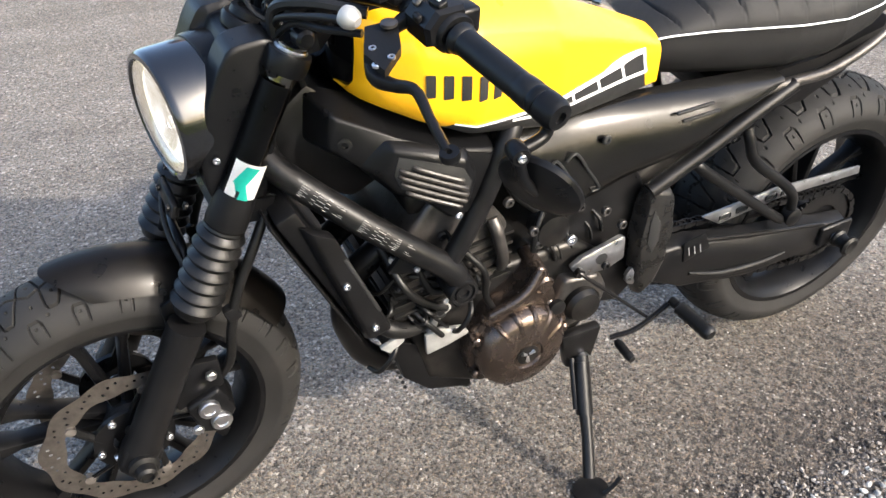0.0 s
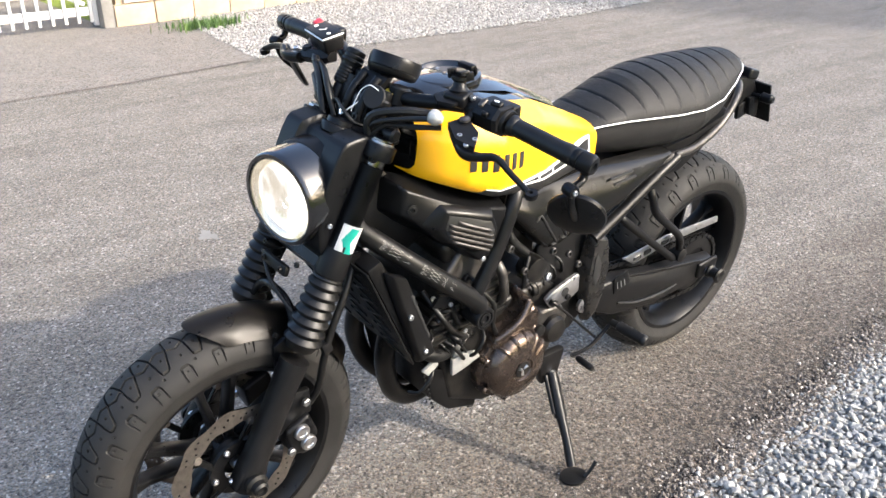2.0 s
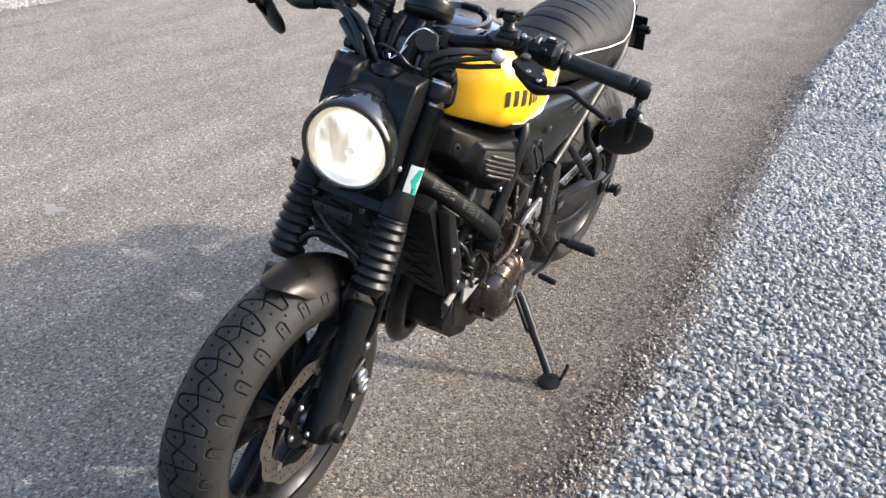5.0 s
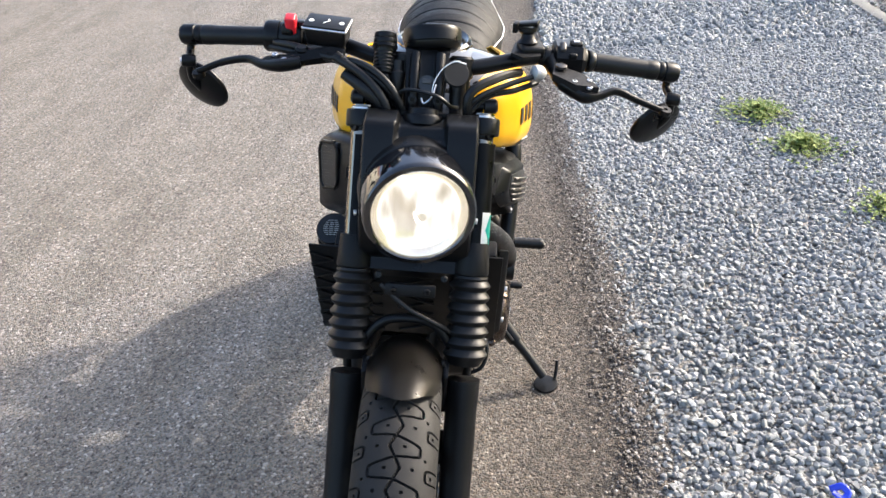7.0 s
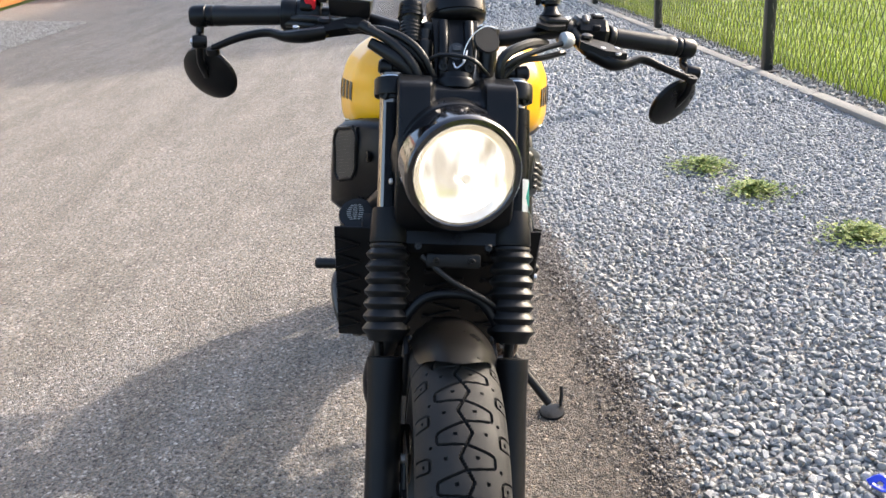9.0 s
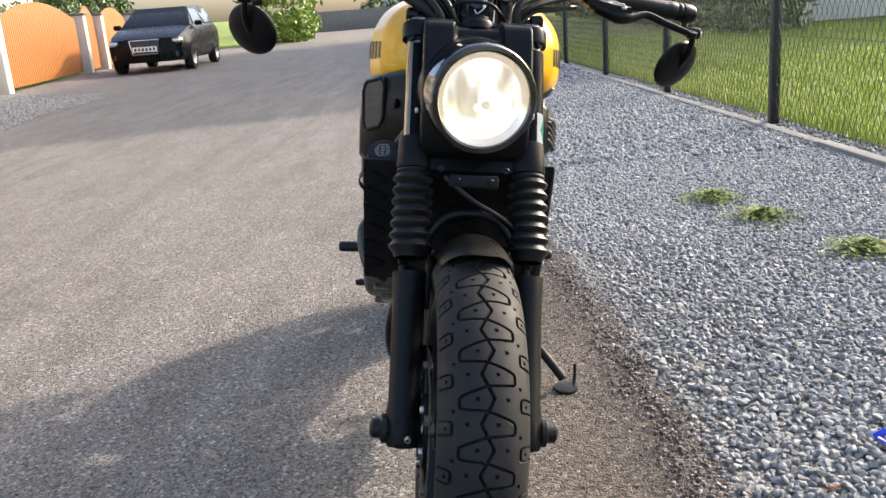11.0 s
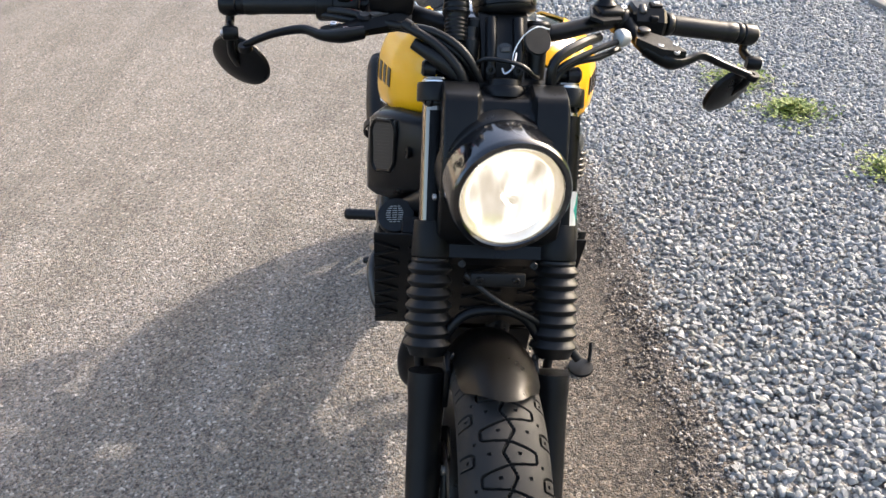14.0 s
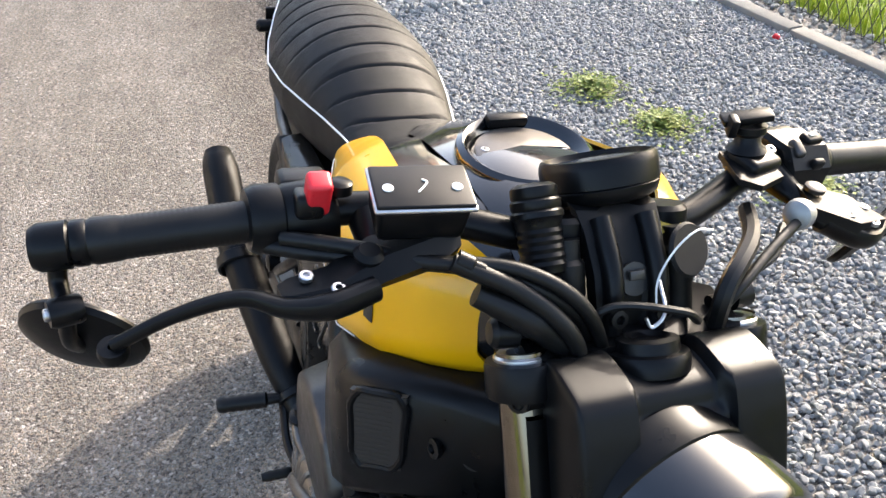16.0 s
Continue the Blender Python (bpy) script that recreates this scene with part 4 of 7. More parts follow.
bp = part("brake_perch", loft([[V(x + dx, y, z) for x, z, dx in ((cx - w, cz + h, 0), (cx + w * 0.4, cz + h, 0), (cx + w, cz, 0), (cx + w * 0.5, cz - h, 0), (cx - w, cz - h, 0))] for y, cx, cz, w, h in ((-0.150, 1.060, 1.012, 0.012, 0.010), (-0.165, 1.062, 1.008, 0.018, 0.014), (-0.215, 1.064, 0.998, 0.022, 0.013), (-0.250, 1.072, 0.988, 0.020, 0.008), (-0.280, 1.070, 0.984, 0.016, 0.007), (-0.288, 1.068, 0.984, 0.010, 0.005))]), "matte_black", bike, "cast black brake lever perch", smooth=30, m=BARM)
part("perch_boss", lathe([(0, 0), (0.011, 0), (0.012, 0.004), (0.008, 0.008), (0, 0.008)], V(1.066, -0.222, 1.008), V(0.2, 0, 1), 18), "matte_black", bp, m=BARM)

# brake fluid reservoir and red stop switch on the right bar
LID = Matrix.Translation(V(1.0573, -0.1811, 1.0575)) @ Euler((0, radians(13), radians(-9))).to_matrix().to_4x4()


def lid_box(c, size, bevel, taper=None):
    bm = box(c, size, (0, 0, 0), bevel, 3, taper=taper)
    bm.transform(LID)
    return bm


res = part("fluid_reservoir", lid_box((-0.002, 0, -0.021), (0.042, 0.066, 0.032), 0.005, (1.1, 1.08)), "satin_black", bike, "black brake fluid reservoir", m=BARM)
part("reservoir_rim", lid_box((0, 0, -0.003), (0.050, 0.077, 0.004), 0.0018), "alloy", res, "bright edge of the lid", m=BARM)
part("reservoir_lid", lid_box((0, 0, -0.0004), (0.0465, 0.0735, 0.004), 0.0014), "black_steel", res, m=BARM)
for dy in (-0.026, 0.026):
    part("lid_screw", lathe([(0, 0), (0.0042, 0), (0.0042, 0.0012), (0.0026, 0.0014), (0.0022, 0.0003), (0, 0.0003)], LID @ V(0.003, dy, 0.0014), LID.to_3x3() @ V(0, 0, 1), 16), "white_print", res, m=BARM)
part("lid_mark", tube([LID @ V(0.008, -0.004, 0.0022), LID @ V(-0.002, 0.004, 0.0022), LID @ V(-0.006, 0.001, 0.0022)], 0.0008, 6, 3), "white_print", res, m=BARM)
kill = part("stop_switch", box((1.015, -0.247, 1.034), (0.019, 0.019, 0.044), (0, 24, -6), 0.004, 3), "red_plastic", bike, "red engine stop switch", m=BARM)
part("stop_switch_guard", box((1.004, -0.252, 1.026), (0.04, 0.022, 0.02), (0, -10, -6), 0.005, 3), "satin_black", bike, m=BARM)
part("starter_button", lathe([(0, 0), (0.010, 0), (0.010, 0.008), (0.007, 0.010), (0, 0.010)], V(1.01, -0.228, 1.034), V(0, 0, 1), 16), "satin_black", bike, m=BARM)
part("throttle_housing", lathe([(0.014, 0), (0.027, 0.001), (0.0275, 0.02), (0.024, 0.026), (0.014, 0.027)], V(0.993, -0.270, 1.008), V(0, -1, 0), 22), "satin_black", bike, m=BARM)
part("throttle_pipe", tube([V(1.012, -0.285, 0.995), V(1.035, -0.255, 0.998), V(1.062, -0.20, 1.0), V(1.092, -0.14, 1.0), V(1.115, -0.085, 0.98), V(1.120, -0.05, 0.94), V(1.10, -0.03, 0.87)], 0.0066, 10, 8), "rubber", bike, m=BARM)
part("throttle_cable", tube([V(1.02, -0.275, 1.005), V(1.05, -0.235, 1.010), V(1.078, -0.18, 1.005), V(1.102, -0.12, 1.005), V(1.125, -0.075, 0.985), V(1.13, -0.045, 0.94), V(1.11, -0.02, 0.87)], 0.0062, 10, 8), "rubber", bike, m=BARM)
part("brake_hose", tube([V(1.09, -0.165, 1.01), V(1.115, -0.115, 0.99), V(1.135, -0.08, 0.96), V(1.135, -0.065, 0.92), V(1.115, -0.055, 0.86)], 0.0075, 10, 8), "rubber", bike, m=BARM)
part("hose_union", lathe([(0, 0), (0.008, 0), (0.008, 0.012), (0.006, 0.014), (0.006, 0.022), (0, 0.022)], V(1.09, -0.162, 1.012), V(0.5, 1, -0.4), 12), "black_steel", bike, m=BARM)
part("hose_sleeve", tube([V(1.100, -0.148, 0.985), V(1.118, -0.105, 0.965), V(1.128, -0.075, 0.94)], 0.012, 12, 6, radii=[0.009, 0.0135, 0.010]), "rubber", bike, m=BARM)

# instrument
GA = V(-0.42, -0.09, 0.90).normalized()
GO = V(1.021, 0.007, 1.023)
gauge = part("instrument", lathe([(0, 0), (0.040, 0.0), (0.047, 0.004), (0.0495, 0.010), (0.0500, 0.0125), (0.0492, 0.0135), (0.0505, 0.0145), (0.0510, 0.030), (0.0500, 0.035), (0.0485, 0.038), (0.0455, 0.0385), (0.044, 0.034), (0, 0.034)], GO, GA, 44), "satin_black", bike, "round black instrument pod", m=STEER)
part("instrument_glass", lathe([(0, 0.036), (0.044, 0.0355), (0.044, 0.0345), (0, 0.0345)], GO, GA, 36), "gloss_black", gauge, m=STEER)
yoke = part("instrument_bracket", loft([[V(x, y, z) for x, y in ((bx, -w), (bx + 0.016, -w), (bx + 0.020, -w * 0.55), (bx + 0.014, -w * 0.3), (bx + 0.014, w * 0.3), (bx + 0.020, w * 0.55), (bx + 0.016, w), (bx, w))] for bx, w, z in ((1.090, 0.030, 0.945), (1.088, 0.033, 0.965), (1.074, 0.034, 0.995), (1.052, 0.036, 1.022), (1.036, 0.038, 1.034))]), "matte_black", bike, "black cast instrument bracket", smooth=30, m=STEER)
part("bracket_mouth", lathe([(0, 0), (0.014, 0), (0.014, 0.003), (0, 0.003)], V(1.092, 0.002, 0.988), V(0.9, 0, 0.45), 20), "black_print", yoke, m=STEER)
part("mouth_tab", box((1.096, 0.002, 0.994), (0.004, 0.014, 0.008), (0, -25, 0), 0.001), "grey_cast", yoke, m=STEER)
for yy in (-0.050, 0.054):
    part("rubber_post", lathe([(0, -0.03), (0.013, -0.03), (0.0135, 0.0), (0.0145, 0.002), (0.0145, 0.028), (0.011, 0.032), (0.011, 0.048), (0, 0.048)], V(1.083, yy, 0.972), V(-0.42, 0, 1), 18), "rubber", yoke, m=STEER)
for yy in (-0.020, 0.022):
    part("leg_rib", tube([V(1.108, yy, 0.950), V(1.104, yy, 0.975), V(1.090, yy, 1.002), V(1.062, yy, 1.030)], 0.009, 10, 4), "satin_black", yoke, m=STEER)
    part("bracket_screw", lathe([(0, 0), (0.0075, 0), (0.0075, 0.005), (0.004, 0.0055), (0.0035, 0.002), (0, 0.002)], V(1.112, yy, 0.966), V(1, 0, 0.35), 16), "black_steel", yoke, m=STEER)
soc = part("power_socket", lathe([(0, -0.03), (0.012, -0.03), (0.0125, 0.0), (0.0125, 0.012), (0.017, 0.015)] + [(0.0175 + 0.0012 * (k % 2), 0.018 + 0.0032 * k) for k in range(12)] + [(0.0195, 0.057), (0.0215, 0.059), (0.0215, 0.063), (0.0195, 0.065), (0.0205, 0.067), (0.0205, 0.072), (0.0185, 0.074), (0.0195, 0.076), (0.0190, 0.083), (0.014, 0.086), (0, 0.087)], V(1.086, -0.072, 0.983), V(-0.535, -0.02, 0.844), 26), "satin_black", bike, "ribbed black power socket", m=STEER)
fob = part("key_tag", lathe([(0, -0.003), (0.021, -0.003), (0.023, 0), (0.021, 0.003), (0, 0.003)], V(1.092, 0.050, 1.009), V(0.8, 0.25, 0.5), 32), "vinyl", bike, "round black leather key tag", m=STEER)
part("tag_cord", tube([V(1.096, 0.066, 1.028), V(1.100, 0.046, 1.032), V(1.104, 0.026, 1.018), V(1.108, 0.014, 0.995), V(1.116, 0.012, 0.975)], 0.0009, 6, 6), "white_print", fob, m=STEER)
part("key_ring", tube([V(1.105, 0.018, 0.992), V(1.128, 0.012, 0.978), V(1.132, 0.0, 0.968), V(1.128, -0.005, 0.975)], 0.0016, 6, 6), "alloy", bike, m=STEER)
part("wiring", tube([V(1.09, 0.06, 0.95), V(1.13, 0.045, 0.965), V(1.14, 0.02, 0.985), V(1.12, -0.03, 0.985), V(1.11, -0.055, 0.96)], 0.0034, 8, 6), "rubber", bike, m=STEER)
part("wiring", tube([V(1.12, 0.075, 0.93), V(1.12, 0.075, 0.985), V(1.085, 0.12, 1.005), V(1.03, 0.16, 1.0)], 0.008, 8, 6), "rubber", bike, m=STEER)
part("wiring", tube([V(1.13, 0.06, 0.93), V(1.105, 0.10, 0.975), V(1.085, 0.15, 0.985), V(1.05, 0.19, 0.99)], 0.005, 8, 6), "rubber", bike, m=STEER)
part("bar_label", box((1.060, 0.052, 1.0135), (0.014, 0.024, 0.002), (0, 20, 0), 0.001), "yellow_label", bike, "small yellow warning label", m=STEER)

# phone mount on the left bar
mount = part("phone_mount", box((1.022, 0.169, 1.028), (0.036, 0.044, 0.024), (0, 10, 14), 0.006, 3), "satin_black", bike, "black folding phone mount", m=BARM)
part("mount_plate", loft([[V(1.030 + x, 0.163 + y, 1.026 + z + dz) for x, y, z in ((-0.026, -0.020, 0.002), (0.018, -0.030, -0.004), (0.028, -0.010, -0.008), (0.018, 0.022, -0.006), (-0.022, 0.024, 0.002))] for dz in (0.0, 0.006)]), "matte_black", mount, m=BARM)
part("mount_ball", lathe([(0, 0), (0.017, 0.001), (0.019, 0.006), (0.013, 0.012), (0.011, 0.020), (0.016, 0.024), (0.016, 0.030), (0, 0.032)], V(1.016, 0.164, 1.034), V(-0.1, -0.1, 1), 18), "satin_black", mount, m=BARM)
part("mount_claw", box((1.010, 0.158, 1.070), (0.018, 0.046, 0.007), (14, 8, -22), 0.002), "satin_black", mount, m=BARM)
part("mount_claw", box((1.014, 0.140, 1.064), (0.016, 0.008, 0.018), (0, 10, -22), 0.002), "satin_black", mount, m=BARM)
part("mount_claw", box((1.006, 0.176, 1.066), (0.016, 0.008, 0.016), (0, 10, -22), 0.002), "satin_black", mount, m=BARM)
# tank
TX = (0.51, 0.605, 0.74, 0.88, 0.950, 0.992, 1.014, 1.028, 1.035)
T_TOP = (0.858, 0.905, 0.968, 1.000, 0.995, 0.980, 0.965, 0.948, 0.930)
T_MID = (0.824, 0.836, 0.848, 0.860, 0.868, 0.872, 0.875, 0.877, 0.878)
T_W = (0.105, 0.130, 0.172, 0.193, 0.170, 0.134, 0.106, 0.080, 0.050)
T_BOT = (0.775, 0.772, 0.774, 0.800, 0.826, 0.840, 0.846, 0.852, 0.857)
T_WB = (0.100, 0.118, 0.148, 0.157, 0.142, 0.114, 0.090, 0.066, 0.040)


def tank_at(x, s, side=1, off=0.0):
    zt, zm, w, zb, wb = (interp(x, TX, q) for q in (T_TOP, T_MID, T_W, T_BOT, T_WB))
    w, wb, zt = w + off, wb + off, zt + off
    if s < 0.5:
        a = s * math.pi
        return V(x, side * w * math.sin(a) ** 0.75, zm + (zt - zm) * math.cos(a) ** 0.68)
    a = (s - 0.5) * math.pi
    return V(x, side * (wb + (w - wb) * math.cos(a)), zm - (zm - zb) * math.sin(a))


def tank_patch(corners, n, m, side, off, th):
    """A piece of the tank's skin between four (x, s) corners."""
    (a, b, c, d) = corners
    bm = bmesh.new()
    g = []
    for i in range(n + 1):
        u = i / n
        row = []
        for j in range(m + 1):
            v = j / m
            x = (a[0] * (1 - u) + b[0] * u) * (1 - v) + (d[0] * (1 - u) + c[0] * u) * v
            s = (a[1] * (1 - u) + b[1] * u) * (1 - v) + (d[1] * (1 - u) + c[1] * u) * v
            row.append(bm.verts.new(tank_at(x, s, side, off)))
        g.append(row)
    for i in range(n):
        for j in range(m):
            bm.faces.new((g[i][j], g[i + 1][j], g[i + 1][j + 1], g[i][j + 1]))
    bmesh.ops.recalc_face_normals(bm, faces=bm.faces)
    bm.faces.ensure_lookup_table()
    f = bm.faces[0]
    if f.normal.y * side < 0 and abs(f.normal.y) > 0.05:
        bmesh.ops.reverse_faces(bm, faces=bm.faces)
    bmesh.ops.solidify(bm, geom=bm.faces[:], thickness=th)
    return bm


secs = []
for k in range(25):
    x = 1.034 + (0.51 - 1.034) * k / 24
    half = [tank_at(x, j / 16, 1, -0.004) for j in range(17)]
    secs.append([V(p.x, -p.y, p.z) for p in half[:0:-1]] + half)
tank = part("fuel_tank", loft(secs), "gloss_black", bike, "fuel tank with a gloss black spine")
for s in (1, -1):
    yel = part("tank_side_panel", tank_patch(((1.015, 0.20), (0.515, 0.15), (0.505, 1.0), (1.0345, 1.0)), 60, 26, s, 0.004, 0.004), "yellow_paint", tank, "glossy yellow tank side panel")
    # speed-block stripe: black field, white outline and cross bars
    for c in (((0.76, 0.60), (0.553, 0.436), (0.527, 1.0), (0.76, 1.0)), ((0.91, 0.74), (0.76, 0.60), (0.76, 1.0), (0.93, 1.0))):
        part("stripe_band", tank_patch(c, 16, 12, s, 0.0052, 0.001), "black_print", yel, "black field of the speed-block stripe")
    for c in (((0.76, 0.59), (0.553, 0.425), (0.553, 0.462), (0.76, 0.625)), ((0.91, 0.735), (0.76, 0.59), (0.76, 0.62), (0.91, 0.75)), ((0.82, 0.690), (0.540, 0.605), (0.540, 0.640), (0.82, 0.715))):
        part("stripe_edge", tank_patch(c, 20, 2, s, 0.0060, 0.001), "white_print", yel)
    for xa, sa, xb, sb in ((0.557, 0.436, 0.543, 0.63), (0.608, 0.475, 0.592, 0.645), (0.662, 0.52, 0.648, 0.66), (0.716, 0.56, 0.704, 0.675), (0.765, 0.60, 0.757, 0.69)):
        part("stripe_bar", tank_patch(((xa + 0.002, sa), (xa - 0.0035, sa), (xb - 0.0035, sb), (xb + 0.002, sb)), 2, 10, s, 0.0060, 0.001), "white_print", yel)
    # maker's name as plain dark bars
    for k in range(6):
        x0 = 0.951 - k * 0.0228
        part("tank_mark", tank_patch(((x0, 0.450), (x0 - 0.0125, 0.449), (x0 - 0.0125, 0.496), (x0, 0.498)), 3, 4, s, 0.0052, 0.001), "black_print", yel)
cap = part("fuel_cap", lathe([(0.064, -0.03), (0.072, -0.012), (0.070, 0.002), (0.064, 0.006), (0.060, 0.004), (0.054, -0.008), (0.052, -0.010), (0, -0.009)], V(0.878, 0, 1.003), V(0.10, 0, 1), 44), "gloss_black", tank, "black fuel filler ring")
part("cap_disc", lathe([(0.051, 0), (0.051, 0.003), (0.048, 0.005), (0, 0.006)], V(0.877, 0, 0.997), V(0.10, 0, 1), 36), "disc_steel", cap, "brushed grey fuel cap")
part("cap_lock", box((0.893, 0, 1.004), (0.022, 0.026, 0.008), (0, -6, 0), 0.003), "satin_black", cap)
part("cap_hinge", box((0.824, 0, 1.013), (0.016, 0.045, 0.012), (0, 8, 0), 0.004), "satin_black", cap)
for k in range(6):
    a = k * math.pi / 3 + 0.3
    part("cap_screw", bolt(V(0.877 + math.cos(a) * 0.041, math.sin(a) * 0.041, 1.002), V(0.1, 0, 1), 0.004, 0.002), "alloy", cap)
part("tank_trim", loft([[V(x, y, z + interp(x, TX, T_TOP) - 0.985) for y, z in ((-w, 0.982), (-w * 0.6, 0.993), (0, 0.996), (w * 0.6, 0.993), (w, 0.982), (0, 0.975))] for x, w in ((1.05, 0.05), (0.98, 0.066), (0.9, 0.075), (0.78, 0.072), (0.66, 0.05), (0.58, 0.03))]), "gloss_black", tank, "gloss black centre trim")

# seat
SX = (-0.130, -0.125, -0.11, -0.085, -0.03, 0.05, 0.14, 0.24, 0.33, 0.40, 0.47, 0.54)
S_W = (0.02, 0.038, 0.058, 0.078, 0.100, 0.125, 0.140, 0.135, 0.117, 0.100, 0.084, 0.072)
S_TOP = (0.905, 0.912, 0.919, 0.925, 0.930, 0.932, 0.933, 0.931, 0.916, 0.890, 0.864, 0.846)
S_PIPE = (0.900, 0.898, 0.895, 0.888, 0.868, 0.845, 0.839, 0.841, 0.843, 0.843, 0.840, 0.834)
S_BOT = (0.890, 0.883, 0.872, 0.858, 0.828, 0.790, 0.766, 0.757, 0.757, 0.760, 0.766, 0.772)


def seat_at(x, q):
    """q: 0 at the top's middle, 1 at the piping, 2 at the lower edge."""
    w, zt, zp, zb = (interp(x, SX, k) for k in (S_W, S_TOP, S_PIPE, S_BOT))
    if q <= 1:
        y = w * q
        z = zp + (zt - zp) * (1 - q ** 2.2) ** 0.82
        if q < 0.86 and -0.10 < x < 0.47:
            ph = ((x - 0.47 + 0.10 * (q * 0.5) ** 2) / 0.056) % 1
            d = min(ph, 1 - ph)
            z -= 0.0105 * max(0, 1 - d / 0.055) * min(1, (0.86 - q) / 0.08)
            z += 0.0006 * math.sin(math.pi * ph)
        return y, z
    k = q - 1
    return w - 0.002 + 0.004 * math.sin(k * 3.0) - 0.022 * k ** 3, zp - 0.002 - (zp - zb) * k


secs = []
for k in range(361):
    x = SX[0] + (SX[-1] - SX[0]) * k / 360
    qs = [j / 11 for j in range(12)] + [1.05 + 0.95 * j / 6 for j in range(7)]
    half = [V(x, *seat_at(x, q)) for q in qs]
    secs.append([V(p.x, -p.y, p.z) for p in half[:0:-1]] + half)
seat = part("seat", loft(secs), "vinyl", bike, "black pleated vinyl seat with pale piping", smooth=60)
for s in (1, -1):
    pts = []
    for k in range(30):
        x = SX[-1] - 0.005 - (SX[-1] - SX[0] - 0.006) * (1 - (1 - k / 29) ** 1.5)
        y, z = seat_at(x, 1.0)
        pts.append(V(x, s * (y + 0.0012), z - 0.001))
    if s > 0:
        pts_l = pts
    else:
        part("seat_piping", tube(pts_l + pts[::-1], 0.0016, 8, 3), "white_print", seat, "pale seat piping")
# tail: loop, lamp, bracket
LOOP = ((0.33, 0.126, 0.722), (0.20, 0.122, 0.724), (0.115, 0.117, 0.726), (0.0, 0.101, 0.756), (-0.09, 0.076, 0.802), (-0.142, 0.044, 0.830))
part("seat_loop", tube([V(*p) for p in LOOP] + [V(-0.158, 0, 0.838)] + [V(x, -y, z) for x, y, z in LOOP[::-1]], 0.0105, 12, 7), "grey_cast", bike, "grey tubular seat loop")
part("tail_bracket", plate([(-0.135, 0.846), (-0.215, 0.838), (-0.248, 0.79), (-0.245, 0.735), (-0.205, 0.722), (-0.165, 0.78)], -0.045, 0.045, 0.006), "satin_black", bike)
part("tail_lamp", box((-0.205, 0, 0.846), (0.050, 0.10, 0.03), (0, -14, 0), 0.008, 3), "satin_black", bike, "smoked black tail lamp")
part("plate_holder", box((-0.262, 0, 0.762), (0.008, 0.17, 0.12), (0, 18, 0), 0.003), "satin_black", bike)
for s in (1, -1):
    part("rear_signal", lathe([(0, 0), (0.006, 0), (0.007, 0.03), (0.014, 0.034), (0.014, 0.062), (0.009, 0.068), (0, 0.068)], V(-0.225, 0.04 * s, 0.785), V(-0.1, s, 0), 14), "satin_black", bike)
    part("holder_fin", plate([(-0.19, 0.785), (-0.24, 0.78), (-0.25, 0.72), (-0.205, 0.732)], s * 0.048, s * 0.06, 0.003), "satin_black", bike)
    part("holder_fin", plate([(-0.155, 0.765), (-0.185, 0.772), (-0.195, 0.728), (-0.165, 0.722)], s * 0.040, s * 0.052, 0.003), "satin_black", bike)
part("under_tray", frustum([(0.36, 0.735), (0.12, 0.738), (-0.03, 0.80), (-0.02, 0.775), (0.05, 0.70), (0.14, 0.655), (0.30, 0.655)], -0.10, [(0.36, 0.735), (0.12, 0.738), (-0.03, 0.80), (-0.02, 0.775), (0.05, 0.70), (0.14, 0.655), (0.30, 0.655)], 0.10, 0.01), "matte_black", bike)

def flare(bm):
    """Swings a cover's front end in towards the frame."""
    for v in bm.verts:
        v.co.y += 0.014 - 0.30 * max(0.0, v.co.x - 0.90)
    return bm


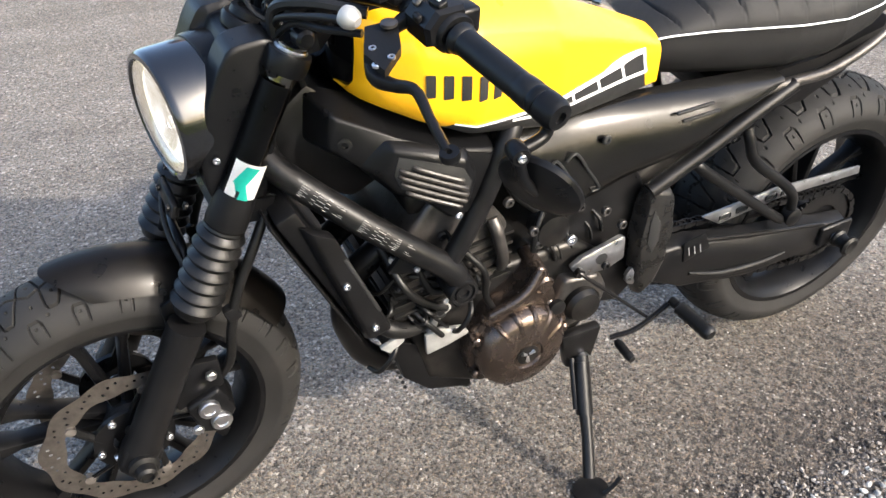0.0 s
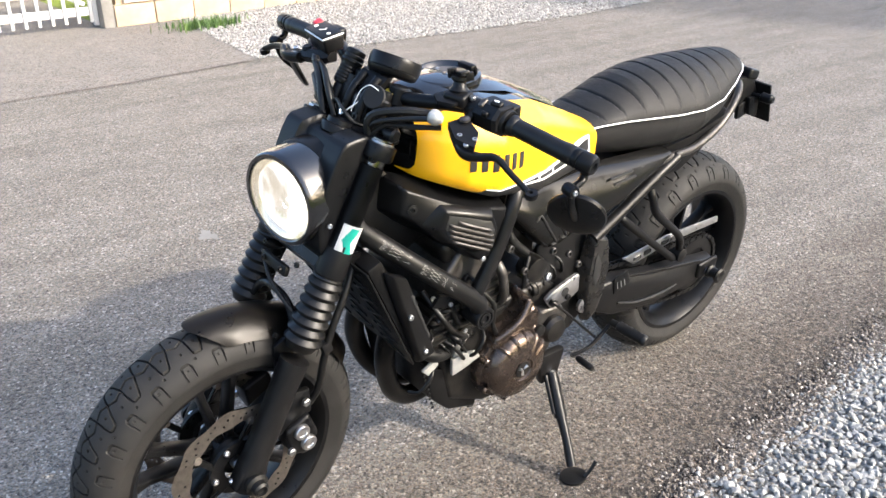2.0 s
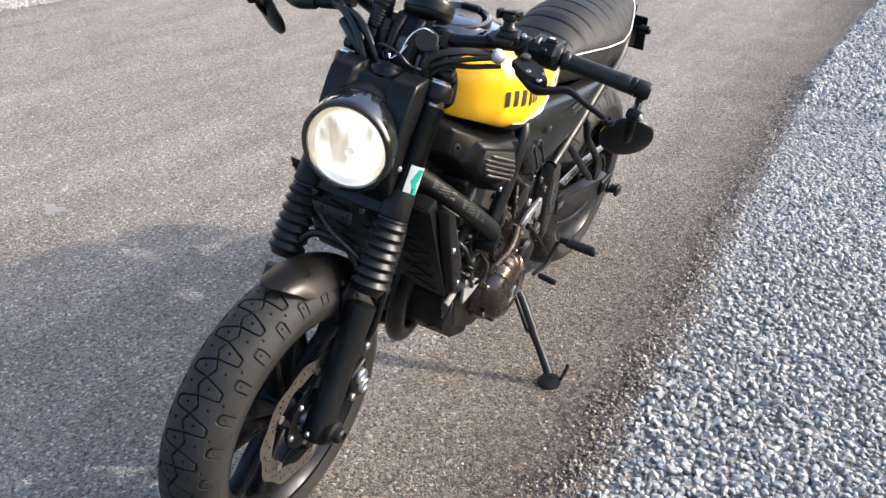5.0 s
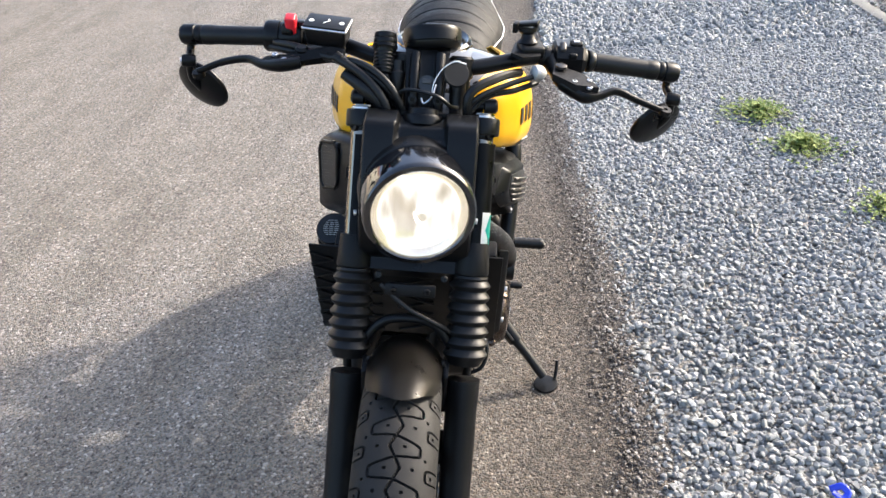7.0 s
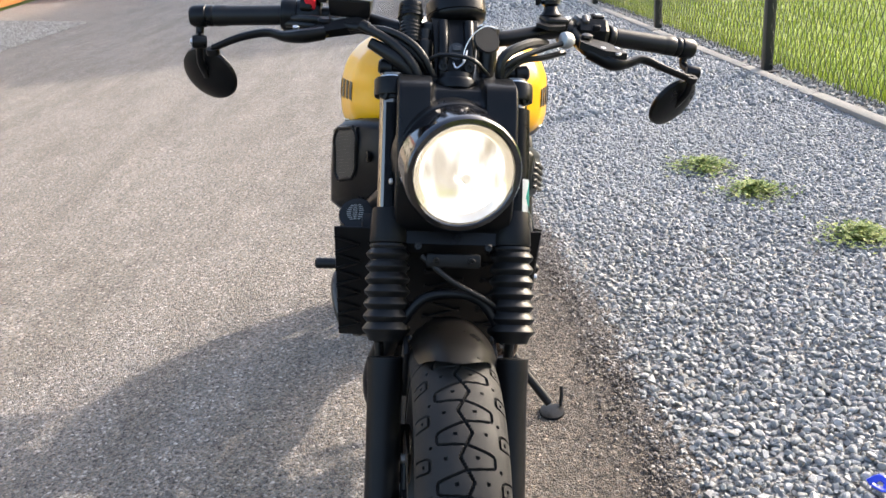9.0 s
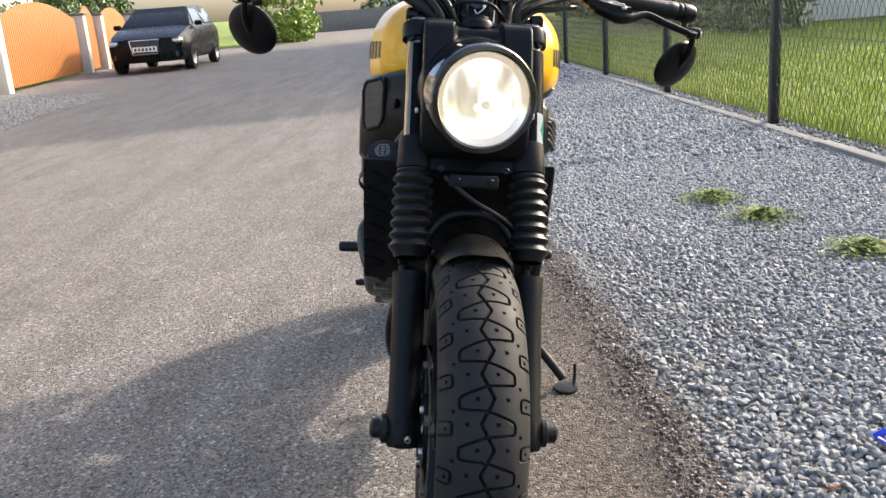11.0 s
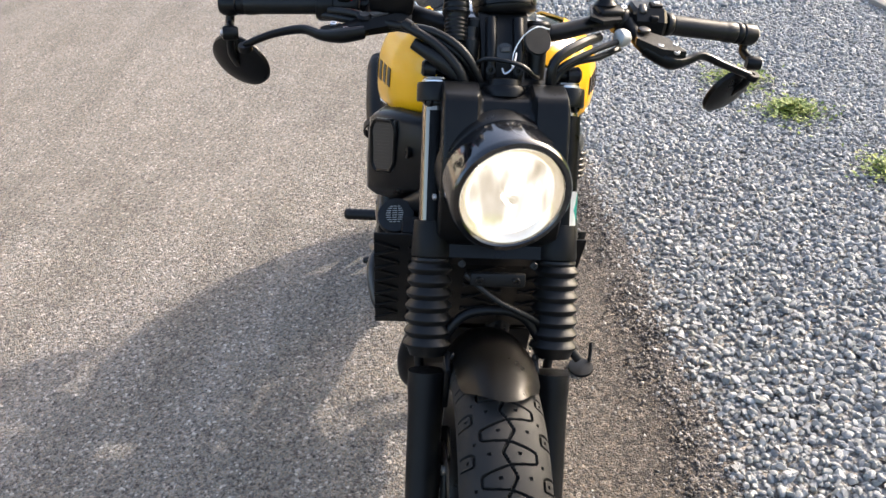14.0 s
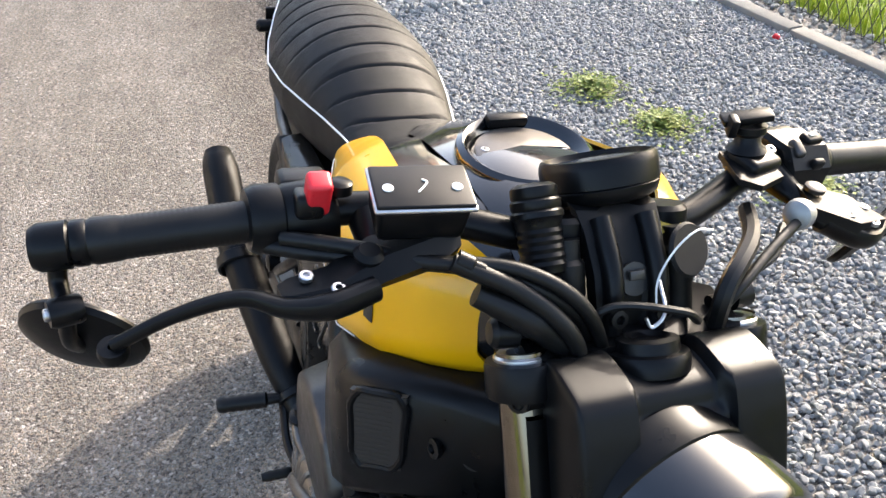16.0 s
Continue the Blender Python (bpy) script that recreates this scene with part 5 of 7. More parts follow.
# frame
for s in (1, -1):
    f1 = part("down_tube", tube([V(1.150, 0.060 * s, 0.790), V(1.135, 0.095 * s, 0.758), V(1.02, 0.150 * s, 0.662), V(0.912, 0.172 * s, 0.574), V(0.890, 0.174 * s, 0.545)], 0.0205, 18, 6), "black_steel", bike, "black frame down tube")
    part("frame_boss", lathe([(0, -0.04), (0.025, -0.04), (0.026, 0.010), (0.024, 0.014), (0.019, 0.014), (0.018, 0.010), (0.015, 0.010), (0.014, 0.014), (0.009, 0.014), (0.008, 0.009), (0, 0.009)], V(0.885, 0.178 * s, 0.522), V(0, s, 0), 24), "black_steel", f1)
    part("frame_tube", tube([V(0.905, 0.168 * s, 0.570), V(0.86, 0.172 * s, 0.665), V(0.822, 0.170 * s, 0.765), V(0.80, 0.155 * s, 0.80)], 0.0165, 14, 6), "black_steel", bike)
    part("subframe_tube", tube([V(0.500, 0.138 * s, 0.578), V(0.39, 0.135 * s, 0.632), V(0.296, 0.132 * s, 0.682), V(0.21, 0.128 * s, 0.722)], 0.0145, 14, 6), "black_steel", bike)
    part("frame_plate", plate([(0.60, 0.66), (0.52, 0.63), (0.46, 0.52), (0.44, 0.36), (0.50, 0.30), (0.60, 0.32), (0.64, 0.45), (0.66, 0.58)], s * 0.092, s * 0.110, 0.008, 3), "black_steel", bike)
    # side cover below tank and seat
    secs = []
    for k in range(29):
        x = 0.845 - (0.845 - 0.250) * k / 28
        zt = interp(x, (0.25, 0.60, 0.845), (0.752, 0.768, 0.772))
        zb = interp(x, (0.25, 0.30, 0.36, 0.48, 0.58, 0.64, 0.68, 0.74, 0.79, 0.845), (0.738, 0.712, 0.692, 0.648, 0.630, 0.606, 0.607, 0.664, 0.714, 0.765))
        h, pinch = zt - zb, 0.55 + 0.45 * min(1, (zt - zb) / 0.09)
        secs.append([V(x, s * (0.10 + (y - 0.10) * pinch), zt - q * h) for y, q in ((0.10, 0.0), (0.118, 0.01), (0.130, 0.06), (0.146, 0.20), (0.158, 0.40), (0.164, 0.60), (0.163, 0.80), (0.155, 0.94), (0.14, 0.99), (0.10, 1.0))])
    cov = part("side_cover", loft(secs), "cover_black", bike, "satin black side cover with slots", smooth=50)
    part("cover_screw", bolt(V(0.629, s * 0.158, 0.725), V(0, s, 0), 0.008, 0.004), "black_print", cov)
    for hook in (((0.736, 0.700), (0.728, 0.710), (0.718, 0.708), (0.690, 0.669), (0.664, 0.633), (0.677, 0.629)), ((0.703, 0.706), (0.695, 0.715), (0.683, 0.713), (0.658, 0.677), (0.633, 0.641), (0.647, 0.636))):
        part("cover_rib", tube([V(x, s * 0.1645, z) for x, z in hook], 0.0026, 6, 3), "black_print", cov)
    for z0 in (0.725, 0.742):
        part("cover_slot", box((0.44 + (z0 - 0.725), s * 0.1565, z0), (0.075, 0.006, 0.006), (0, 4, 0), 0.002), "black_print", cov)
    # airbox side cover
    out0 = [(1.098, 0.866), (1.105, 0.785), (1.055, 0.748), (0.975, 0.700), (0.905, 0.645), (0.850, 0.652), (0.832, 0.70), (0.818, 0.785), (0.90, 0.805), (0.985, 0.835)]
    out1 = [(1.065, 0.845), (1.070, 0.790), (1.035, 0.765), (0.970, 0.722), (0.905, 0.662), (0.865, 0.668), (0.850, 0.71), (0.838, 0.768), (0.91, 0.782), (0.985, 0.806)]
    if s > 0:
        air = part("airbox_cover", flare(frustum(out0, s * 0.085, out1, s * 0.160, 0.007, 3)), "satin_black", bike, "satin black airbox cover with an intake")
    else:
        plan = [(1.100, -0.06), (1.090, -0.095), (1.055, -0.130), (1.022, -0.166), (0.976, -0.206), (0.950, -0.211), (0.880, -0.203), (0.835, -0.165), (0.825, -0.10), (0.90, -0.05)]
        secs = []
        for q, sh in ((0.0, 0.78), (0.05, 0.93), (0.12, 1.0), (0.5, 1.0), (0.88, 0.98), (0.96, 0.90), (1.0, 0.76)):
            row = []
            for x, y in plan:
                lo, hi = 0.654 + 0.068 * ease(0.93, 1.08, x), 0.815 + 0.045 * ease(0.85, 1.05, x)
                row.append(V(0.95 + (x - 0.95) * (0.9 + 0.1 * sh), y * sh, lo + (hi - lo) * q))
            secs.append(row)
        air = part("airbox_cover", loft(secs), "satin_black", bike, "satin black airbox cover with a flat slotted panel", smooth=50)
    if s > 0:
        part("intake_surround", flare(frustum([(1.040, 0.763), (0.998, 0.808), (0.885, 0.784), (0.866, 0.740), (0.876, 0.688), (0.918, 0.683), (0.990, 0.714)], 0.156, [(1.003, 0.757), (0.993, 0.794), (0.892, 0.769), (0.877, 0.736), (0.884, 0.698), (0.916, 0.695), (0.986, 0.725)], 0.176, 0.006, 3)), "satin_black", air)
        part("intake_recess", flare(plate([(0.992, 0.756), (0.986, 0.785), (0.940, 0.773), (0.897, 0.760), (0.884, 0.735), (0.890, 0.705), (0.915, 0.702), (0.982, 0.732)], 0.1755, 0.1772, 0.0006)), "black_print", air)
        for k in range(5):
            z0, x0, x1 = 0.7755 - k * 0.0112, (0.966, 0.984, 0.985, 0.982, 0.975)[k], (0.899, 0.893, 0.891, 0.893, 0.900)[k]
            part("intake_slat", flare(tube([V(x0, 0.177, z0 - 0.4 * (0.984 - x0)), V(x0 - 0.006, 0.1815, z0 - 0.4 * (0.990 - x0)), V((x0 + x1) / 2, 0.1825, z0 - 0.4 * (0.984 - (x0 + x1) / 2)), V(x1 + 0.005, 0.1815, z0 - 0.4 * (0.979 - x1)), V(x1, 0.177, z0 - 0.4 * (0.984 - x1))], 0.0036, 8, 4)), "slat_grey", air)
    else:
        pu = V(-0.72, -0.69, 0).normalized()
        pn = V(0.69, -0.72, 0).normalized()
        po = V(1.0185, -0.168, 0)
        def pan(u, z, d):
            return po + pu * u + pn * d + V(0, 0, z)
        rim = [(-0.012, 0.842), (0.048, 0.826), (0.044, 0.732), (-0.010, 0.750)]
        pts = []
        for a, b in zip(rim, rim[1:] + rim[:1]):
            pts += [pan(a[0] * (1 - k / 6) + b[0] * k / 6, a[1] * (1 - k / 6) + b[1] * k / 6, 0.001) for k in range(1, 6)]
        part("panel_frame", tube(pts + pts[:2], 0.004, 8, 2), "satin_black", air)
        part("panel_recess", loft([[pan(u, z, d) for u, z in rim] for d in (-0.004, 0.0022)]), "black_print", air, "dark inlet panel")
        for k in range(14):
            z0 = 0.750 + 0.006 * k
            part("inlet_wire", tube([pan(0.002, z0 + 0.002, 0.0024), pan(0.042, z0 - 0.009, 0.0024)], 0.0006, 4, 1), "black_print", air)
        part("cover_socket", lathe([(0, 0.002), (0.013, 0.0025), (0.017, 0.001), (0.018, -0.003)], V(1.072, -0.108, 0.797), V(0.72, -0.69, 0.1), 22), "black_print", air)
    part("airbox_bolt", lathe([(0, 0), (0.009, 0), (0.010, 0.003), (0.010, 0.006), (0.005, 0.007), (0.004, 0.003), (0, 0.003)], V(1.049, 0.126 if s > 0 else -0.135, 0.800 if s > 0 else 0.795), V(0.4 if s > 0 else 0.2, s, 0.1), 18), "rubber", air)
    part("airbox_bolt", bolt(V(0.892 if s > 0 else 0.862, s * 0.170 if s > 0 else -0.185, 0.664 if s > 0 else 0.695), V(0, s, 0), 0.006, 0.005), "alloy", air)
    part("pillion_loop", tube([V(0.400, 0.128 * s, 0.606), V(0.385, 0.137 * s, 0.592), V(0.285, 0.138 * s, 0.516), V(0.16, 0.137 * s, 0.424), V(0.135, 0.134 * s, 0.408)], 0.0105, 12, 6), "black_steel", bike)
    part("pillion_loop", tube([V(0.296, 0.130 * s, 0.655), V(0.290, 0.140 * s, 0.628), V(0.260, 0.141 * s, 0.578), V(0.145, 0.141 * s, 0.485), V(0.118, 0.138 * s, 0.425)], 0.0105, 12, 6), "black_steel", bike)
    part("pillion_boss", lathe([(0, -0.012), (0.019, -0.012), (0.019, 0.010), (0.010, 0.014), (0, 0.014)], V(0.120, 0.142 * s, 0.418), V(0, s, 0), 18), "black_steel", bike)
    # foot pegs and levers
    heel = part("heel_plate", frustum([(0.506, 0.590), (0.447, 0.574), (0.430, 0.545), (0.432, 0.478), (0.421, 0.412), (0.440, 0.348), (0.480, 0.320), (0.504, 0.378), (0.513, 0.481), (0.508, 0.558)], s * 0.118, [(0.498, 0.582), (0.450, 0.568), (0.440, 0.540), (0.442, 0.478), (0.432, 0.412), (0.449, 0.360), (0.475, 0.334), (0.494, 0.380), (0.502, 0.481), (0.498, 0.552)], s * 0.148, 0.009, 4), "heel_cast", bike, "cast dark foot rest plate")
    # slot is a dark inlay: its inner shade is put into the colour
    part("heel_slot", plate([(0.487, 0.540), (0.466, 0.506), (0.463, 0.468), (0.474, 0.441), (0.489, 0.470), (0.491, 0.516)], s * 0.1475, s * 0.1500, 0.001), "black_print", heel)
    peg = part("foot_peg", lathe([(0, 0), (0.009, 0), (0.010, 0.02), (0.015, 0.024)] + [(0.0135 + 0.0018 * (k % 2), 0.030 + k * 0.007) for k in range(10)] + [(0.014, 0.102), (0.010, 0.106), (0, 0.106)], V(0.432, 0.186 * s, 0.339), V(-0.12, s, -0.05), 16), "rubber", bike, "black foot peg")
    part("peg_lever", tube([V(0.552, 0.172 * s, 0.275), V(0.50, 0.185 * s, 0.292), V(0.43, 0.180 * s, 0.325)], 0.008, 10, 5, squash=0.7), "black_steel", bike)
    part("toe_peg", lathe([(0, 0), (0.006, 0), (0.0085, 0.006)] + [(0.0085 + 0.001 * (k % 2), 0.008 + k * 0.006) for k in range(7)] + [(0.007, 0.052), (0, 0.053)], V(0.545, 0.185 * s, 0.275), V(0, s, -0.05), 14), "rubber", bike)

part("frame_gusset", frustum([(1.150, 0.81), (1.13, 0.72), (1.02, 0.665), (0.95, 0.70), (1.00, 0.80), (1.08, 0.87)], -0.07, [(1.150, 0.81), (1.13, 0.72), (1.02, 0.665), (0.95, 0.70), (1.00, 0.80), (1.08, 0.87)], 0.07, 0.01), "black_steel", bike, "black steering head gusset")
# labels on the left down tube: white print as plain bars
dt = smooth_path([V(1.150, 0.060, 0.790), V(1.135, 0.095, 0.758), V(1.02, 0.150, 0.662), V(0.912, 0.172, 0.574), V(0.892, 0.174, 0.558)], 24)
for i0, i1 in ((30, 42), (44, 60)):
    for row in range(7):
        ang = (row - 3) * 0.15
        pts = []
        for i in range(i0, i1 - (row * 5 % 4)):
            d = (dt[i + 1] - dt[i]).normalized()
            side = d.cross(V(0.35, 0.85, 0.40)).normalized()
            out = side.cross(d).normalized()
            if out.y < 0:
                out = -out
            pts.append(dt[i] + (out * math.cos(ang) + side * math.sin(ang)) * 0.0208)
        cut = 3 + row % 2
        for k in range(0, len(pts) - 2, cut):
            seg = pts[k:k + cut - 1]
            if len(seg) > 1:
                part("tube_label", tube(seg, 0.00034, 4, 1), "label_print", bike)

# radiator and guard
RT, RB = V(1.165, 0, 0.705), V(1.045, 0, 0.455)
rd = (RB - RT).normalized()
rn = V(-rd.z, 0, rd.x) * (1 if -rd.z > 0 else -1)
rrot = math.degrees(math.atan2(RT.x - RB.x, RT.z - RB.z))
mid = (RT + RB) / 2
rad = part("radiator", box(tuple(mid - rn * 0.02), (0.035, 0.29, (RT - RB).length), (0, rrot, 0), 0.006), "matte_black", bike, "black radiator behind a slotted guard")
part("radiator_guard", box(tuple(mid + rn * 0.004 + V(0, -0.0165, 0)), (0.004, 0.345, (RT - RB).length + 0.01), (0, rrot, 0), 0.0015), "matte_black", rad)
for i in range(12):
    for j in (-1.72, -1, 0, 1):
        o = mid + rd * (-0.115 + i * 0.021) + rn * 0.0075
        sl = box((0, 0, 0), (0.003, 0.075 if j > -1.5 else 0.045, 0.006), (0, 0, 0), 0.001)
        sl.transform(Matrix.Translation(o + V(0, j * 0.098, 0)) @ Matrix.Rotation(radians(rrot), 4, "Y") @ Matrix.Rotation(radians(24 * (1 if (i + round(j)) % 2 else -1)), 4, "X"))
        part("guard_slat", sl, "matte_black", rad)
for s in (1, -1):
    br = part("radiator_bracket", frustum([(1.135, 0.702), (1.088, 0.680), (0.994, 0.462), (1.040, 0.446)], s * 0.148, [(1.118, 0.694), (1.083, 0.676), (1.000, 0.470), (1.034, 0.458)], 0.168 if s > 0 else -0.184, 0.004), "matte_black", rad, "matte black radiator side bracket")
    part("bracket_bolt", bolt(V(1.072, 0.168 if s > 0 else -0.184, 0.584), V(0, s, 0), 0.006, 0.005), "alloy", br)
    part("bracket_bolt", bolt(V(1.028, 0.168 if s > 0 else -0.184, 0.484), V(0, s, 0), 0.006, 0.005), "alloy", br)
    part("bracket_slot", box((1.045, 0.168 if s > 0 else -0.184, 0.575), (0.006, 0.002, 0.13), (0, rrot - 2, 0), 0.001), "black_print", br)
rc = part("radiator_cap", lathe([(0, -0.06), (0.024, -0.06), (0.024, -0.012), (0.030, -0.010), (0.032, 0), (0.030, 0.008), (0.018, 0.0105), (0, 0.011)], V(1.114, -0.154, 0.708), V(0.60, -0.15, 0.78), 28), "rubber", rad, "black radiator cap with white print")
cn = V(0.60, -0.15, 0.78).normalized()
cu = V(0, 1, 0).cross(cn).normalized()
cw = cn.cross(cu)
for k in range(8):
    o = V(1.114, -0.154, 0.708) + cn * 0.0112 + cu * (-0.014 + k * 0.004)
    hw = 0.9 * math.sqrt(max(0.0, 0.0175 ** 2 - (-0.014 + k * 0.004) ** 2))
    for g in range(3):
        a0 = -hw + 2 * hw * g / 3
        part("cap_print", tube([o + cw * a0, o + cw * (a0 + hw * 0.5)], 0.0008, 5, 1), "label_print", rc)
part("coolant_pipe", tube([V(0.93, -0.18, 0.55), V(0.975, -0.197, 0.53), V(1.0, -0.195, 0.495), V(1.015, -0.18, 0.455), V(1.0, -0.15, 0.43)], 0.0105, 12, 6), "grey_cast", bike, "grey coolant pipe beside the radiator")
part("clutch_housing", frustum([(0.60, 0.46), (0.64, 0.60), (0.74, 0.635), (0.83, 0.62), (0.88, 0.55), (0.86, 0.44)], -0.10, [(0.63, 0.47), (0.66, 0.585), (0.74, 0.615), (0.82, 0.60), (0.855, 0.545), (0.84, 0.455)], -0.196, 0.012, 3), "grey_cast", bike, "grey cast clutch housing")
part("radiator_hose", tube([V(1.02, 0.12, 0.47), V(0.99, 0.14, 0.44), V(0.94, 0.13, 0.42), V(0.88, 0.10, 0.42)], 0.015, 14, 6), "rubber", bike)

# engine
eng = part("engine", frustum([(0.99, 0.46), (0.93, 0.25), (0.80, 0.195), (0.66, 0.185), (0.56, 0.28), (0.53, 0.44), (0.62, 0.52), (0.80, 0.50)], -0.115, [(0.96, 0.45), (0.91, 0.27), (0.80, 0.215), (0.66, 0.205), (0.58, 0.29), (0.55, 0.44), (0.63, 0.50), (0.80, 0.49)], 0.125, 0.012, 3), "dark_cast", bike, "dark twin-cylinder engine with bronze covers")
part("cylinder_block", frustum([(0.965, 0.60), (0.985, 0.47), (0.80, 0.44), (0.775, 0.585), (0.83, 0.66), (0.92, 0.665)], -0.13, [(0.965, 0.60), (0.985, 0.47), (0.80, 0.44), (0.775, 0.585), (0.83, 0.66), (0.92, 0.665)], 0.13, 0.010, 3), "grey_cast", eng)
for k in range(5):
    part("cooling_fin", box((0.875, 0.0, 0.47 + k * 0.022), (0.215, 0.275, 0.006), (0, 8, 0), 0.002), "dark_cast", eng)
part("cam_cover", box((0.87, 0, 0.675), (0.17, 0.24, 0.05), (0, 10, 0), 0.015, 3), "dark_cast", eng)
for s, mt in ((1, "bronze_case"), (-1, "clutch_cast")):
    Y = V(0, s, 0)
    c = V(0.752, 0.132, 0.334) if s > 0 else V(0.715, -0.142, 0.385)
    cv = part("crankcase_cover", lathe([(0, -0.04), (0.098, -0.04), (0.100, 0.010), (0.096, 0.020), (0.088, 0.024), (0.084, 0.048), (0.074, 0.058), (0.048, 0.064), (0.030, 0.066), (0.028, 0.062), (0, 0.062)], c, Y, 44), mt, eng, "bronze engine cover" if s > 0 else "grey clutch cover")
    for k in range(7):
        a = 0.4 + k * 0.9
        part("cover_bolt", lathe([(0, 0), (0.009, 0), (0.009, 0.034), (0.006, 0.037), (0, 0.036)], c + V(math.cos(a) * 0.094, 0, math.sin(a) * 0.094), Y, 12), mt, cv)
    for k in range(5):
        a = 0.9 + k * 0.42
        part("cover_rib", tube([c + V(math.cos(a) * 0.045, 0.060 * s, math.sin(a) * 0.045), c + V(math.cos(a) * 0.078, 0.053 * s, math.sin(a) * 0.078), c + V(math.cos(a) * 0.086, 0.035 * s, math.sin(a) * 0.086)], 0.006, 8, 3), mt, cv)
    if s > 0:
        for k in range(3):
            a = 0.5 + k * 2.094
            part("cover_emblem", tube([c + V(math.cos(a) * 0.003, 0.0645, math.sin(a) * 0.003), c + V(math.cos(a) * 0.0145, 0.0648, math.sin(a) * 0.0145)], 0.0035, 8, 2, radii=[0.0022, 0.0045]), "alloy", cv)
        part("cover_centre", lathe([(0, 0.062), (0.021, 0.062), (0.021, 0.0645), (0, 0.0648)], c, Y, 28), "dark_cast", cv)
        neck = [(0.835, 0.395), (0.822, 0.428), (0.777, 0.455), (0.746, 0.478), (0.733, 0.507), (0.711, 0.507), (0.699, 0.483), (0.693, 0.436), (0.666, 0.387), (0.664, 0.345)]
        part("cover_neck", frustum(neck, 0.10, [(0.745 + (x - 0.745) * 0.88, 0.42 + (z - 0.42) * 0.90) for x, z in neck], 0.166, 0.008, 3), mt, cv)
        part("neck_rib", tube([V(0.812, 0.160, 0.420), V(0.772, 0.171, 0.447), V(0.744, 0.170, 0.470), V(0.725, 0.165, 0.497)], 0.011, 10, 5), mt, cv)
        part("neck_cap", lathe([(0, 0), (0.017, 0), (0.018, 0.006), (0.013, 0.010), (0, 0.010)], V(0.716, 0.163, 0.462), Y, 20), mt, cv)
        part("rim_band", tube([c + V(math.cos(a) * 0.092, 0.026, math.sin(a) * 0.092) for a in (1.1 + 0.23 * q for q in range(9))], 0.009, 8, 2), mt, cv)
        part("filler_plug", lathe([(0, 0), (0.014, 0), (0.016, 0.004), (0.016, 0.012), (0.009, 0.015), (0, 0.014)], V(0.688, 0.166, 0.405), Y, 16), "black_steel", cv)
    else:
        part("oil_cap", lathe([(0, 0), (0.016, 0), (0.018, 0.006), (0.018, 0.016), (0.010, 0.020), (0.008, 0.034), (0, 0.035)], V(0.650, -0.185, 0.480), V(0.1, -0.2, 1), 18), "black_steel", cv)
        part("clutch_arm", tube([V(0.70, -0.190, 0.46), V(0.665, -0.196, 0.475), V(0.64, -0.188, 0.50)], 0.009, 10, 5), "clutch_cast", cv)
        part("case_ridge", tube([V(0.80, -0.190, 0.45), V(0.74, -0.206, 0.43), V(0.67, -0.204, 0.39), V(0.645, -0.196, 0.34)], 0.010, 10, 5), "clutch_cast", cv)
spk = part("sprocket_cover", frustum([(0.665, 0.440), (0.575, 0.432), (0.545, 0.385), (0.560, 0.31), (0.64, 0.295), (0.69, 0.34)], 0.10, [(0.655, 0.430), (0.585, 0.422), (0.56, 0.385), (0.572, 0.325), (0.635, 0.312), (0.675, 0.35)], 0.146, 0.008, 3), "grey_cast", eng)
part("cover_plate", plate([(0.652, 0.463), (0.630, 0.479), (0.550, 0.502), (0.541, 0.498), (0.536, 0.450), (0.567, 0.435), (0.630, 0.433)], 0.138, 0.150, 0.004), "alloy", eng, "bare alloy cover plate with a round hole")
# hole is not cut: a dark disc stands for the shade inside
part("plate_hole", lathe([(0, 0), (0.012, 0), (0.012, 0.0015), (0, 0.0015)], V(0.588, 0.1495, 0.465), V(0, 1, 0), 20), "black_print", eng)
part("shift_rod", tube([V(0.645, 0.160, 0.463), V(0.635, 0.170, 0.455), V(0.555, 0.174, 0.380), V(0.472, 0.174, 0.301)], 0.0036, 8, 4), "black_steel", eng, "thin black gear shift rod")
part("shift_joint", lathe([(0, 0), (0.009, 0), (0.009, 0.010), (0, 0.011)], V(0.642, 0.158, 0.460), V(0, 1, 0), 14), "black_steel", eng)
part("neutral_housing", lathe([(0, 0), (0.034, 0), (0.036, 0.012), (0.030, 0.022), (0.016, 0.026), (0, 0.026)], V(0.62, 0.148, 0.375), V(0, 1, 0), 24), "dark_cast", eng)
part("throttle_body", lathe([(0, -0.02), (0.03, -0.02), (0.032, 0.0), (0.030, 0.02), (0.014, 0.024), (0, 0.024)], V(0.704, 0.138, 0.566), V(0, 1, 0), 22), "dark_cast", eng)
part("body_bolt", bolt(V(0.669, 0.158, 0.540), V(0, 1, 0), 0.010, 0.007), "alloy", eng)
for pts, r in (([(0.72, 0.14, 0.60), (0.735, 0.15, 0.57), (0.735, 0.15, 0.53)], 0.006), ([(0.86, 0.14, 0.56), (0.83, 0.155, 0.52), (0.82, 0.15, 0.46), (0.80, 0.15, 0.42)], 0.006)):
    part("engine_hose", tube([V(*p) for p in pts], r, 10, 6), "rubber", bike)
